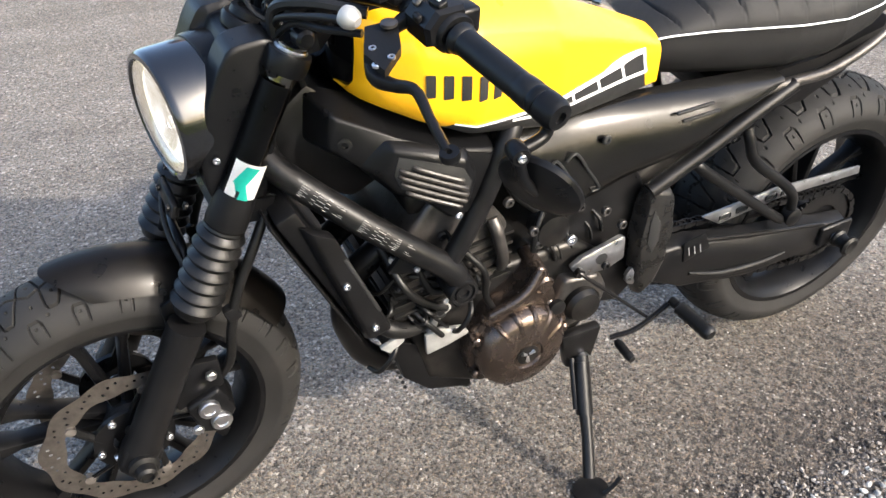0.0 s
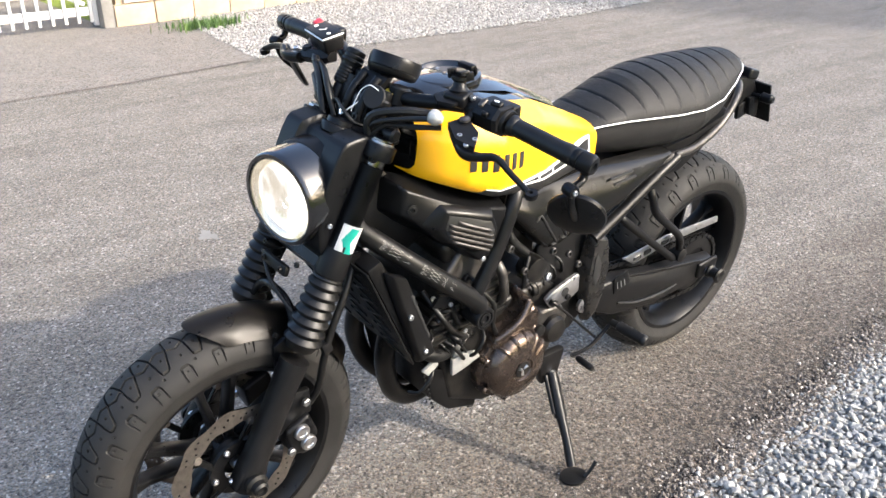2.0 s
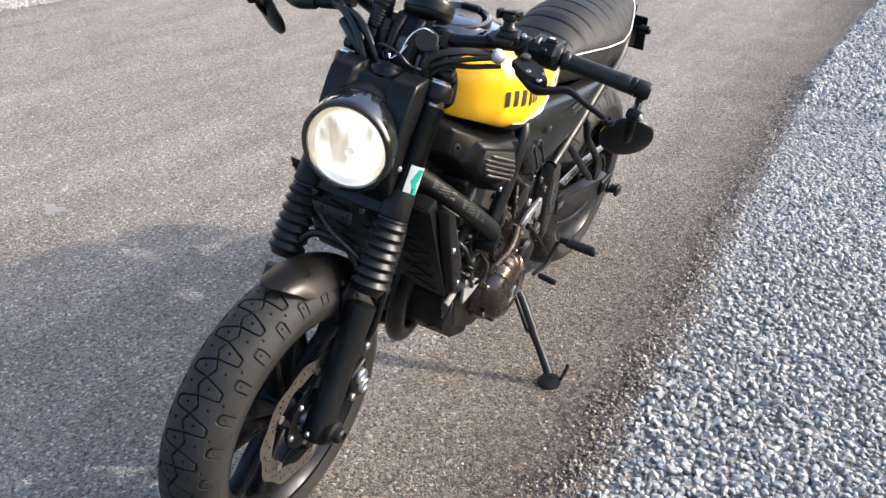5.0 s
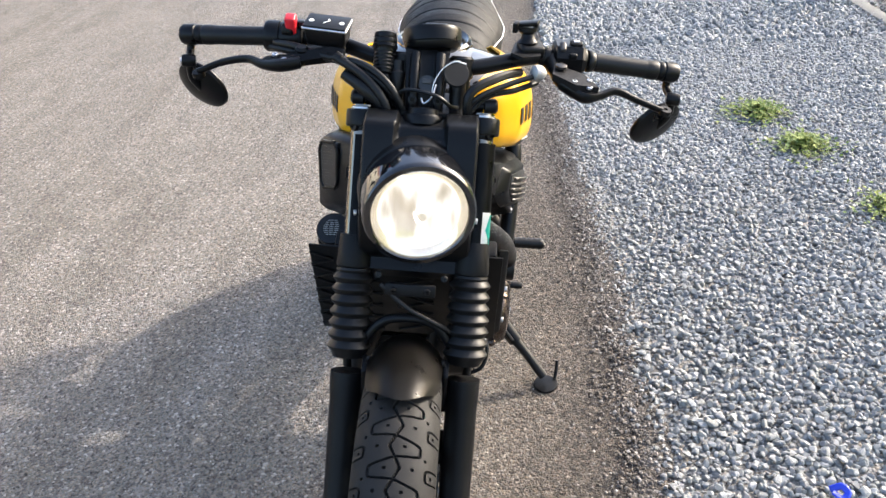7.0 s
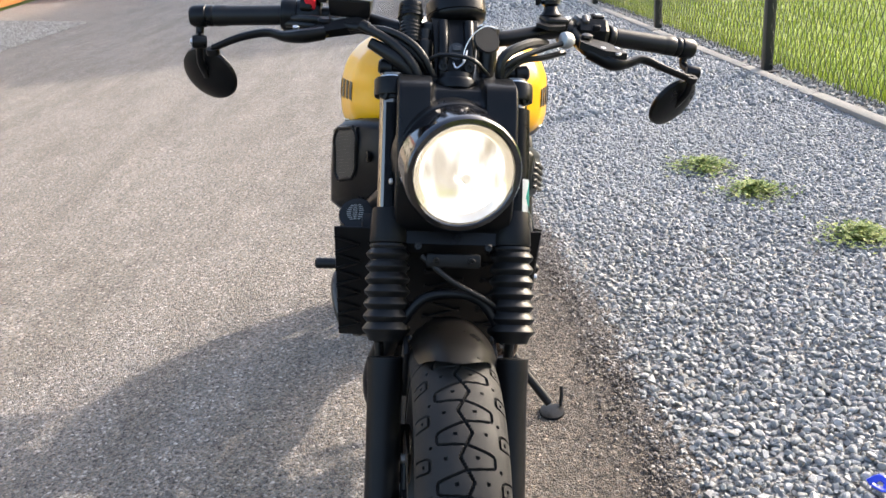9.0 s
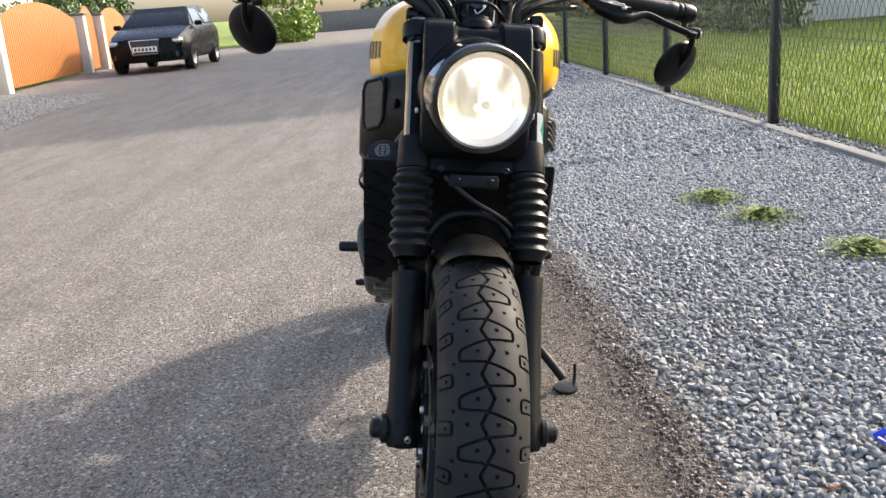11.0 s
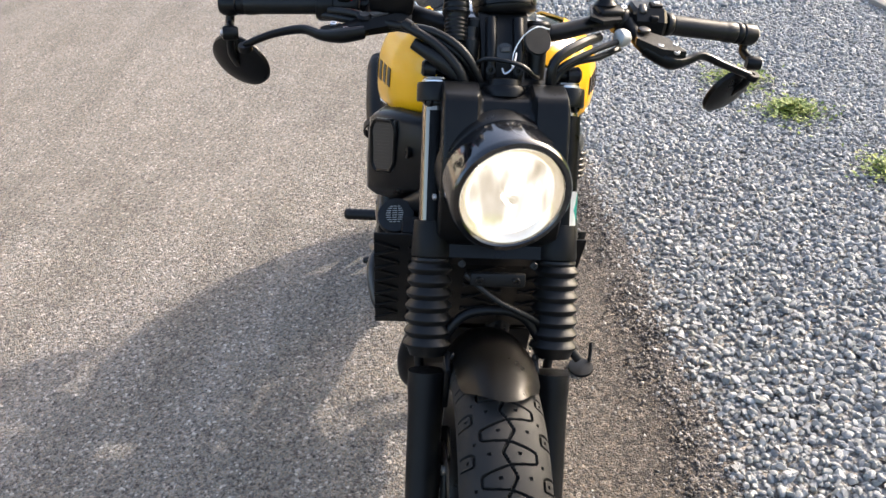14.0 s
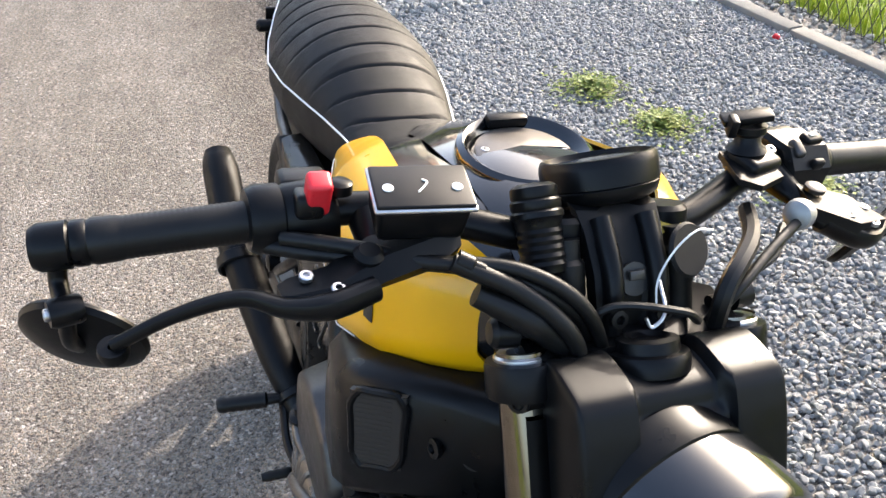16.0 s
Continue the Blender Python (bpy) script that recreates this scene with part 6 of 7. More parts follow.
for pts, r in (([(0.80, 0.12, 0.72), (0.78, 0.14, 0.66), (0.74, 0.15, 0.62)], 0.010), ([(0.99, 0.10, 0.58), (0.97, 0.15, 0.53), (0.93, 0.145, 0.48), (0.89, 0.14, 0.45)], 0.007), ([(0.98, 0.08, 0.62), (0.95, 0.13, 0.58), (0.92, 0.14, 0.50), (0.87, 0.13, 0.48)], 0.006), ([(0.96, 0.11, 0.47), (0.93, 0.15, 0.44), (0.90, 0.15, 0.40)], 0.005)):
    part("engine_hose", tube([V(*p) for p in pts], r, 10, 6), "rubber", bike)
for x, y, z in ((0.90, 0.132, 0.60), (0.83, 0.132, 0.61), (0.93, 0.132, 0.50), (0.82, 0.132, 0.47), (0.665, 0.152, 0.335), (0.58, 0.152, 0.45)):
    part("engine_bolt", bolt(V(x, y, z), V(0, 1, 0), 0.008, 0.007), "black_steel", eng)
part("engine_mount", plate([(0.995, 0.56), (0.90, 0.535), (0.885, 0.555), (0.975, 0.585)], 0.13, 0.142, 0.003), "black_steel", bike)
part("coil_bracket", plate([(0.985, 0.50), (0.915, 0.475), (0.900, 0.43), (0.94, 0.41), (0.99, 0.44)], 0.118, 0.130, 0.004), "dark_cast", bike)
# belly guard
bel = part("belly_guard", frustum([(0.995, 0.400), (0.965, 0.285), (0.910, 0.225), (0.810, 0.195), (0.800, 0.255), (0.835, 0.355), (0.925, 0.365)], -0.11, [(0.985, 0.395), (0.957, 0.288), (0.905, 0.235), (0.820, 0.208), (0.815, 0.255), (0.842, 0.345), (0.925, 0.355)], 0.120, 0.006), "matte_black", bike, "matte black belly guard")
part("guard_facet", plate([(0.925, 0.358), (0.929, 0.404), (0.900, 0.410), (0.856, 0.398), (0.844, 0.380), (0.885, 0.366)], 0.136, 0.146, 0.003), "pale_alloy", bel, "pale alloy upper edge")
part("guard_tongue", plate([(0.924, 0.402), (0.912, 0.436), (0.892, 0.464), (0.877, 0.446), (0.901, 0.424), (0.910, 0.398)], 0.130, 0.140, 0.003), "pale_alloy", bel)
part("guard_wedge", plate([(1.010, 0.404), (0.973, 0.423), (0.965, 0.407), (0.992, 0.386)], 0.134, 0.144, 0.003), "pale_alloy", bel)
for k in range(9):
    part("guard_stud", bolt(V(0.992 - k * 0.0045, 0.121, 0.385 - k * 0.0145), V(0, 1, 0), 0.0035, 0.003), "black_steel", bel)
part("drain_bolt", bolt(V(0.818, 0.095, 0.200), V(0.1, 1, -0.5), 0.009, 0.012), "grey_cast", bike)

# connectors, clips and leads round the cylinders
cr = random.Random(5)
for k in range(34):
    x, z = cr.uniform(0.80, 0.985), cr.uniform(0.40, 0.60)
    y = cr.uniform(0.118, 0.150)
    kind = k % 4
    if kind == 0:
        part("connector", box((x, y, z), (cr.uniform(0.012, 0.026), 0.014, cr.uniform(0.010, 0.018)), (cr.uniform(-30, 30), cr.uniform(-60, 60), 0), 0.003), "black_steel", bike)
    elif kind == 1:
        part("small_bolt", bolt(V(x, y, z), V(cr.uniform(-0.4, 0.4), 1, 0.2), 0.0055, 0.006), "alloy", bike)
    else:
        dx, dz = cr.uniform(-0.06, 0.06), cr.uniform(-0.07, 0.03)
        part("lead", tube([V(x, y - 0.02, z), V(x + dx * 0.4, y + 0.012, z + dz * 0.3), V(x + dx, y + 0.006, z + dz), V(x + dx * 1.2, y - 0.025, z + dz * 1.3)], cr.uniform(0.0025, 0.005), 8, 5), "rubber", bike)
for k in range(7):
    x, z = cr.uniform(0.60, 0.76), cr.uniform(0.50, 0.62)
    y = cr.uniform(0.10, 0.125)
    part("lead", tube([V(x, y - 0.02, z), V(x - 0.02, y + 0.01, z - 0.02), V(x - 0.03, y + 0.012, z - 0.05), V(x - 0.05, y - 0.02, z - 0.07)], cr.uniform(0.002, 0.0045), 8, 5), "rubber", bike)
for x, z in ((0.795, 0.648), (0.742, 0.575), (0.728, 0.545), (0.655, 0.60), (0.60, 0.575), (0.56, 0.535)):
    part("small_bolt", bolt(V(x, 0.150, z), V(0, 1, 0), 0.009, 0.008), "grey_cast", bike)
part("breather_pipe", tube([V(0.812, 0.135, 0.61), V(0.806, 0.148, 0.585), V(0.791, 0.145, 0.53), V(0.785, 0.13, 0.50)], 0.011, 12, 5), "grey_cast", bike)

# exhaust
part("exhaust_header", tube([V(0.965, -0.050, 0.545), V(1.010, -0.070, 0.495), V(1.020, -0.098, 0.42), V(1.003, -0.120, 0.34), V(0.966, -0.116, 0.258), V(0.905, -0.09, 0.205), V(0.82, -0.07, 0.19), V(0.74, -0.05, 0.19)], 0.0235, 18, 7), "satin_black", bike, "black exhaust header pipe")
part("exhaust_header", tube([V(0.965, 0.050, 0.545), V(1.020, 0.050, 0.495), V(1.036, 0.042, 0.42), V(1.020, 0.024, 0.34), V(0.982, 0.004, 0.255), V(0.918, -0.015, 0.198), V(0.82, -0.03, 0.188), V(0.74, -0.04, 0.19)], 0.0235, 18, 7), "satin_black", bike, "black exhaust header pipe")
part("exhaust_bend", tube([V(0.80, -0.02, 0.19), V(0.64, -0.08, 0.20), V(0.50, -0.13, 0.27), V(0.42, -0.158, 0.335)], 0.028, 16, 7), "satin_black", bike)
muf = part("silencer", tube([V(0.43, -0.156, 0.33), V(0.36, -0.178, 0.385), V(0.18, -0.214, 0.49), V(0.02, -0.222, 0.575), V(-0.02, -0.223, 0.60)], 0.045, 26, 6, radii=[0.026, 0.033, 0.035, 0.035, 0.026]), "matte_black", bike, "black exhaust silencer on the far side")
part("silencer_clamp", lathe([(0.037, -0.012), (0.040, -0.010), (0.040, 0.010), (0.037, 0.012)], V(0.20, -0.217, 0.478), V(-0.16, -0.01, 0.085), 26, True), "black_steel", muf)
part("silencer_clamp", lathe([(0.030, -0.008), (0.034, -0.006), (0.034, 0.006), (0.030, 0.008)], V(0.425, -0.157, 0.335), V(-0.16, -0.05, 0.10), 22, True), "black_steel", muf)

# swing arm, chain, sidestand
for s in (1, -1):
    sw = part("swing_arm", frustum([(0.47, 0.425), (0.36, 0.425), (0.22, 0.392), (0.02, 0.362), (-0.080, 0.352), (-0.090, 0.305), (0.02, 0.278), (0.18, 0.264), (0.36, 0.295), (0.47, 0.345)], s * 0.098, [(0.46, 0.415), (0.36, 0.415), (0.22, 0.382), (0.02, 0.353), (-0.073, 0.345), (-0.081, 0.312), (0.02, 0.288), (0.18, 0.276), (0.36, 0.305), (0.46, 0.355)], s * 0.134, 0.007, 3), "black_steel", bike, "black boxed swing arm")
    part("arm_ridge", tube([V(0.350, s * 0.134, 0.338), V(0.27, s * 0.137, 0.314), V(0.17, s * 0.137, 0.305), V(0.09, s * 0.135, 0.308)], 0.008, 10, 5, radii=[0.004, 0.008, 0.008, 0.003]), "black_steel", sw)
    part("axle_plate", box((-0.040, s * 0.138, 0.325), (0.085, 0.012, 0.050), (0, 4, 0), 0.005, 3), "black_steel", sw)
    part("paddock_spool", lathe([(0, 0), (0.020, 0), (0.021, 0.006), (0.016, 0.010), (0.014, 0.026), (0.022, 0.030), (0.023, 0.036), (0.017, 0.040), (0.010, 0.038), (0, 0.034)], V(-0.041, s * 0.150, 0.318), V(0, s, 0), 22), "rubber", sw, "black axle slider")
    part("arm_edge", tube([V(0.330, s * 0.132, 0.414), V(0.165, s * 0.134, 0.384), V(0.0, s * 0.134, 0.356)], 0.0045, 8, 5), "black_steel", sw)
part("rear_axle", rod(V(-0.040, -0.16, 0.316), V(-0.040, 0.16, 0.316), 0.012), "alloy", bike)
part("swing_pivot", lathe([(0, 0), (0.022, 0), (0.022, 0.008), (0.012, 0.012), (0, 0.010)], V(0.49, 0.130, 0.385), V(0, 1, 0), 20), "alloy", bike)
part("arm_badge", plate([(0.385, 0.425), (0.335, 0.437), (0.315, 0.395), (0.375, 0.375)], 0.134, 0.138, 0.002), "satin_black", bike)
for k in range(3):
    part("badge_mark", tube([V(0.372 - k * 0.014, 0.139, 0.412), V(0.366 - k * 0.014, 0.139, 0.392)], 0.0012, 6, 2), "label_print", bike)
sp = part("rear_sprocket", lathe([(0.050, -0.003), (0.083, -0.003)] + [(0.086, -0.002), (0.086, 0.002)] + [(0.083, 0.003), (0.050, 0.003)], V(-0.040, 0.092, 0.315), V(0, 1, 0), 44, True), "black_steel", bike)
for k in range(43):
    a = 2 * math.pi * k / 43
    join_at = V(math.cos(a) * 0.088 - 0.040, 0.092, 0.315 + math.sin(a) * 0.088)
    part("sprocket_tooth", box(tuple(join_at), (0.008, 0.005, 0.005), (0, -math.degrees(a), 0), 0.0015, 1), "black_steel", sp)
part("sprocket_carrier", lathe([(0.02, -0.02), (0.055, -0.02), (0.058, -0.006), (0.03, 0.0), (0.02, 0.0)], V(-0.040, 0.092, 0.315), V(0, 1, 0), 30, True), "satin_black", bike)
bm = bmesh.new()
loop = [V(0.52, 0.092, 0.440), V(0.36, 0.092, 0.432), V(0.16, 0.092, 0.420), V(-0.04, 0.092, 0.405)]
loop += [V(math.cos(a) * 0.090 - 0.040, 0.092, 0.315 + math.sin(a) * 0.090) for a in (math.pi / 2 + math.pi * k / 8 for k in range(1, 9))]
loop += [V(0.07, 0.092, 0.232), V(0.23, 0.092, 0.258), V(0.40, 0.092, 0.305), V(0.52, 0.092, 0.365)]
path = smooth_path(loop, 40)
acc, last, k = 0.0, path[0], 0
for p, q in zip(path, path[1:]):
    acc += (q - p).length
    if acc > 0.0135:
        acc = 0
        d = q - p
        ang = -math.degrees(math.atan2(d.z, d.x))
        for yy in (-0.0055, 0.0055):
            join(bm, box((q.x, 0.092 + yy * (1 if k % 2 else 1.4), q.z), (0.0185, 0.002, 0.0115), (0, ang, 0), 0.0))
        join(bm, rod((q.x, 0.084, q.z), (q.x, 0.100, q.z), 0.004, None, 6, 0.0))
        k += 1
part("drive_chain", bm, "black_steel", bike, "oily dark drive chain")["kind"] = "stuff"
cg = part("chain_guard", plate([(0.330, 0.455), (0.150, 0.474), (-0.080, 0.468), (-0.085, 0.448), (0.13, 0.446), (0.28, 0.424)], 0.108, 0.114, 0.002), "alloy", bike, "bare alloy chain guard with slots")
# dark pieces laid on the guard imitate the shaded open slots
for x0, z0 in ((0.272, 0.441), (0.232, 0.448), (0.160, 0.456), (0.120, 0.458)):
    part("guard_slot", box((x0, 0.1145, z0), (0.028, 0.002, 0.013), (0, 6, 0), 0.003), "black_print", cg)
part("shock", tube([V(0.30, 0.02, 0.60), V(0.45, 0.02, 0.52), V(0.54, 0.02, 0.44)], 0.03, 16, 4), "dark_cast", bike)
# sidestand: long leg, bracket, foot on the road
C8, S8 = math.cos(radians(LEAN)), math.sin(radians(LEAN))


def on_world(x, y, z):
    return V(x, y * C8 - z * S8, z * C8 + y * S8)


top, foot = V(0.603, 0.158, 0.236), on_world(0.655, 0.318, 0.018)
st = part("sidestand", tube([top, top.lerp(foot, 0.30), top.lerp(foot, 0.62) + V(0, 0.004, 0), foot + V(0, -0.004, 0.012)], 0.012, 14, 6, radii=[0.016, 0.0135, 0.011, 0.012]), "black_steel", bike, "black sidestand with a wide foot")
part("stand_bracket", plate([(0.65, 0.295), (0.56, 0.295), (0.572, 0.215), (0.628, 0.205)], 0.132, 0.155, 0.006), "black_steel", st)
part("stand_pivot", lathe([(0, 0), (0.014, 0), (0.014, 0.012), (0.008, 0.015), (0, 0.014)], V(0.597, 0.156, 0.226), V(0, 1, 0), 14), "alloy", st)
part("stand_sleeve", tube([top.lerp(foot, 0.05), top.lerp(foot, 0.46)], 0.021, 14, 3, squash=0.8), "black_steel", st)
part("stand_spring", tube([top + V(0.02, 0.0, 0.0), top.lerp(foot, 0.4) + V(0.018, 0, 0)], 0.006, 10, 10), "black_steel", st)
fp = loft([[on_world(0.655 + math.cos(a) * rx, 0.322 + math.sin(a) * ry, z) for a in (2 * math.pi * k / 18 for k in range(18))] for rx, ry, z in ((0.036, 0.031, 0.001), (0.037, 0.032, 0.003), (0.036, 0.031, 0.007), (0.030, 0.025, 0.0085))])
part("stand_foot", fp, "matte_black", st)
part("stand_pin", tube([on_world(0.640, 0.346, 0.010), on_world(0.624, 0.352, 0.030), on_world(0.612, 0.354, 0.048)], 0.0048, 8, 3), "black_steel", st)

# ---- roadside, this side ----
def icosphere(n):
    bm = bmesh.new()
    bmesh.ops.create_icosphere(bm, subdivisions=n, radius=1.0)
    bm.verts.ensure_lookup_table()
    out = np.array([v.co[:] for v in bm.verts]), np.array([[v.index for v in f.verts] for f in bm.faces])
    bm.free()
    return out


ICO_V, ICO_F = icosphere(1)
FINE_V, FINE_F = icosphere(2)


def pebble(v, r, n, jag):
    """Rough balls cut by a few flat faces, as broken and slightly tumbled stone is."""
    v = np.repeat(v[None], n, 0) * (1 + r.uniform(-jag, jag, (n, len(v), 1)) * 0.2)
    for k in range(8):
        d = r.normal(size=(n, 1, 3))
        d /= np.linalg.norm(d, axis=2, keepdims=True)
        over = np.maximum((v * d).sum(2, keepdims=True) - r.uniform(0.40, 0.80, (n, 1, 1)), 0)
        v = v - d * over * 0.97
    return v


def scatter(name, xy, sizes, material, label, parent=None, z0=0.0, flat=0.62, seed=3, jag=0.22, fine=False):
    """Many loose angular stones in one mesh."""
    r = np.random.RandomState(seed)
    n = len(xy)
    ball, tri = (FINE_V, FINE_F) if fine else (ICO_V, ICO_F)
    nv = len(ball)
    v = pebble(ball, r, n, jag) if fine else ball[None] * (1 + r.uniform(-jag, jag, (n, nv, 1)))
    v = v * np.stack([r.uniform(0.75, 1.3, n), r.uniform(0.7, 1.1, n), r.uniform(0.5, 0.95, n) * flat / 0.62], -1)[:, None, :]
    q = r.normal(size=(n, 4)) * np.array([1.6, 0.24, 0.24, 1.0])
    q /= np.linalg.norm(q, axis=1, keepdims=True)
    w, x, y, z = q.T
    R = np.stack([np.stack([1 - 2 * (y * y + z * z), 2 * (x * y - z * w), 2 * (x * z + y * w)], -1), np.stack([2 * (x * y + z * w), 1 - 2 * (x * x + z * z), 2 * (y * z - x * w)], -1), np.stack([2 * (x * z - y * w), 2 * (y * z + x * w), 1 - 2 * (x * x + y * y)], -1)], 1)
    v = np.einsum("nij,nvj->nvi", R, v) * sizes[:, None, None]
    low = v[:, :, 2].min(1)
    v[:, :, 0] += xy[:, 0, None]
    v[:, :, 1] += xy[:, 1, None]
    v[:, :, 2] += (z0 - low * 0.75 + r.uniform(0, 0.18, n) * sizes)[:, None]
    f = (tri[None] + (np.arange(n) * nv)[:, None, None]).reshape(-1, 3)
    me = bpy.data.meshes.new(name)
    me.vertices.add(n * nv)
    me.vertices.foreach_set("co", v.reshape(-1))
    me.loops.add(len(f) * 3)
    me.loops.foreach_set("vertex_index", f.reshape(-1))
    me.polygons.add(len(f))
    me.polygons.foreach_set("loop_start", np.arange(len(f)) * 3)
    me.polygons.foreach_set("loop_total", np.full(len(f), 3))
    me.update(calc_edges=True)
    me.shade_flat()
    me.materials.append(MATS[material])
    ob = new(name, me)
    if parent:
        ob.parent = parent
    return tagged(ob, label, name.replace("_", " "), kind="stuff")


def jitter_grid(x0, x1, step, inside, seed):
    """Places about step apart over the stretch x0 to x1 where inside() holds."""
    r = np.random.RandomState(seed)
    out = []
    x = x0
    while x < x1:
        y = -8.0
        lo, hi = inside(x)
        y = lo
        while y < hi:
            out.append((x + r.uniform(-0.5, 0.5) * step, y + r.uniform(-0.5, 0.5) * step))
            y += step
        x += step
    return np.array(out)


rs = np.random.RandomState(11)
near = jitter_grid(-2.4, 2.1, 0.0155, lambda x: (edge_y(x) + 0.008, kerb_y(x) - 0.03), 1)
size = rs.uniform(0.0068, 0.0132, len(near)) * np.clip((near[:, 1] - np.array([edge_y(x) for x in near[:, 0]])) / 0.10, 0.78, 1.0)
close = (near[:, 0] > -0.6) & (near[:, 1] < 1.75)
scatter("crushed_stone", near[close], size[close], "grey_stone", "grey crushed stones lying loose", seed=5, flat=0.66, fine=True)
scatter("crushed_stone", near[~close], size[~close], "grey_stone", "grey crushed stones lying loose", seed=4, flat=0.62)
mid_g = jitter_grid(-8.0, -2.4, 0.026, lambda x: (edge_y(x) + 0.01, kerb_y(x) - 0.03), 2)
scatter("crushed_stone", mid_g, rs.uniform(0.012, 0.020, len(mid_g)), "grey_stone", "grey crushed stones lying loose", seed=6, flat=0.8)
far_g = jitter_grid(-16, -8.0, 0.06, lambda x: (edge_y(x), kerb_y(x) - 0.03), 4)
scatter("crushed_stone", far_g, rs.uniform(0.025, 0.04, len(far_g)), "grey_stone", "grey crushed stones lying loose", seed=7, flat=0.6)
side_g = jitter_grid(2.1, 7.0, 0.026, lambda x: (edge_y(min(x, 4)) + 0.01, kerb_y(x) - 0.03), 14)
scatter("crushed_stone", side_g, rs.uniform(0.010, 0.017, len(side_g)), "grey_stone", "grey crushed stones lying loose", seed=16, flat=0.6)
strip = jitter_grid(-8, 7.0, 0.045, lambda x: (kerb_y(x) + 0.10, kerb_y(x) + 0.26), 8)
scatter("strip_stone", strip, rs.uniform(0.012, 0.02, len(strip)), "grey_stone", "grey stones between the kerb and the lawn", seed=17)
stray = np.array([(x, edge_y(x) + abs(g) * -0.03) for x, g in zip(rs.uniform(-3, 2.2, 110), rs.normal(size=110))])
scatter("stray_stone", stray, rs.uniform(0.003, 0.008, 110), "grey_stone", "stray stones on the road edge", seed=9)
N_GRIT = 14000
gx = rs.uniform(-3.0, 2.3, N_GRIT)
grit = np.array([(x, edge_y(x) + 0.03 - abs(g) * 0.066) for x, g in zip(gx, rs.normal(size=N_GRIT))])
scatter("road_grit", grit, rs.uniform(0.0022, 0.0066, N_GRIT) * rs.uniform(0.5, 1.0, N_GRIT), "grit_stone", "brown grit along the road edge", seed=10, z0=0.001)
lx = rs.uniform(-1.2, 2.4, 5000)
loose = np.array([(x, edge_y(x) - 1.5 * q ** 1.6) for x, q in zip(lx, rs.rand(5000))])
crumb = np.array([(x, edge_y(x) - 0.03 - 0.55 * q ** 1.8) for x, q in zip(rs.uniform(-2.6, 2.4, 6500), rs.rand(6500))])
scatter("crumb", crumb, rs.uniform(0.0014, 0.0036, 6500), "grit_stone", "dark crumbs of earth and tar near the road edge", seed=15, z0=-0.0012)
scatter("loose_chip", loose, rs.uniform(0.0010, 0.0027, 5000), "chip_stone", "loose pale and brown chips on the asphalt", seed=12, z0=-0.0006)

# the stones nearest the road, each on its own
STONE_MESH = []
for k in range(8):
    r = np.random.RandomState(100 + k)
    v = pebble(FINE_V, r, 1, 0.22)[0] * np.array([r.uniform(0.9, 1.3), r.uniform(0.75, 1.05), r.uniform(0.55, 0.8)])
    me = bpy.data.meshes.new("stone")
    me.from_pydata(v.tolist(), [], FINE_F.tolist())
    me.materials.append(MATS["grey_stone"])
    STONE_MESH.append(me)
bed = bpy.data.objects["gravel_bed"]
for k in range(300):
    x = rng.uniform(0.35, 1.75)
    y = edge_y(x) + 0.02 + rng.random() * 0.42
    o = new("stone", STONE_MESH[k % 8])
    o.parent = bed
    sz = rng.uniform(0.008, 0.0145)
    o.matrix_basis = Matrix.Translation((x, y, 0.008 + sz * 0.55)) @ Euler((rng.uniform(-0.5, 0.5), rng.uniform(-0.5, 0.5), rng.uniform(0, 6.28))).to_matrix().to_4x4() @ Matrix.Scale(sz, 4)

# pale mark on the road
bm = bmesh.new()
pts = []
for k in range(26):
    a = 2 * math.pi * k / 26
    rr = 1 + 0.30 * math.sin(a * 3 + 1) + 0.22 * math.sin(a * 7)
    pts.append(bm.verts.new((0.73 + math.cos(a) * 0.032 * rr, -1.69 + math.sin(a) * 0.055 * rr, 0.0012)))
bm.faces.new(pts)
tagged(part("road_stain", bm, "concrete"), "pale worn mark on the asphalt", "road mark", kind="structure")

# kerb of concrete edging stones
kerb = tagged(new("kerb"), "grey concrete kerb edging", "kerb", kind="structure")
kb = box((0, 0, 0), (0.99, 0.085, 0.12), (0, 0, 0), 0.008, 2)
first = part("kerb_stone", kb, "concrete", kerb)
dirang = math.degrees(math.atan(0.068))
first.matrix_basis = pose(7.964, kerb_y(7.964), -0.025, 0, 0, dirang)
for k in range(1, 30):
    o = new("kerb_stone", first.data)
    o.parent = kerb
    x = 7.964 - k * 0.994
    o.matrix_basis = pose(x, kerb_y(x), -0.025 + rng.uniform(-0.004, 0.004), rng.uniform(-1, 1), rng.uniform(-0.3, 0.3), dirang)

# wire fence
FX = [1.30 - k * 2.33 for k in range(-3, 9)]


def fence_y(x):
    return 2.545 + 0.074 * x


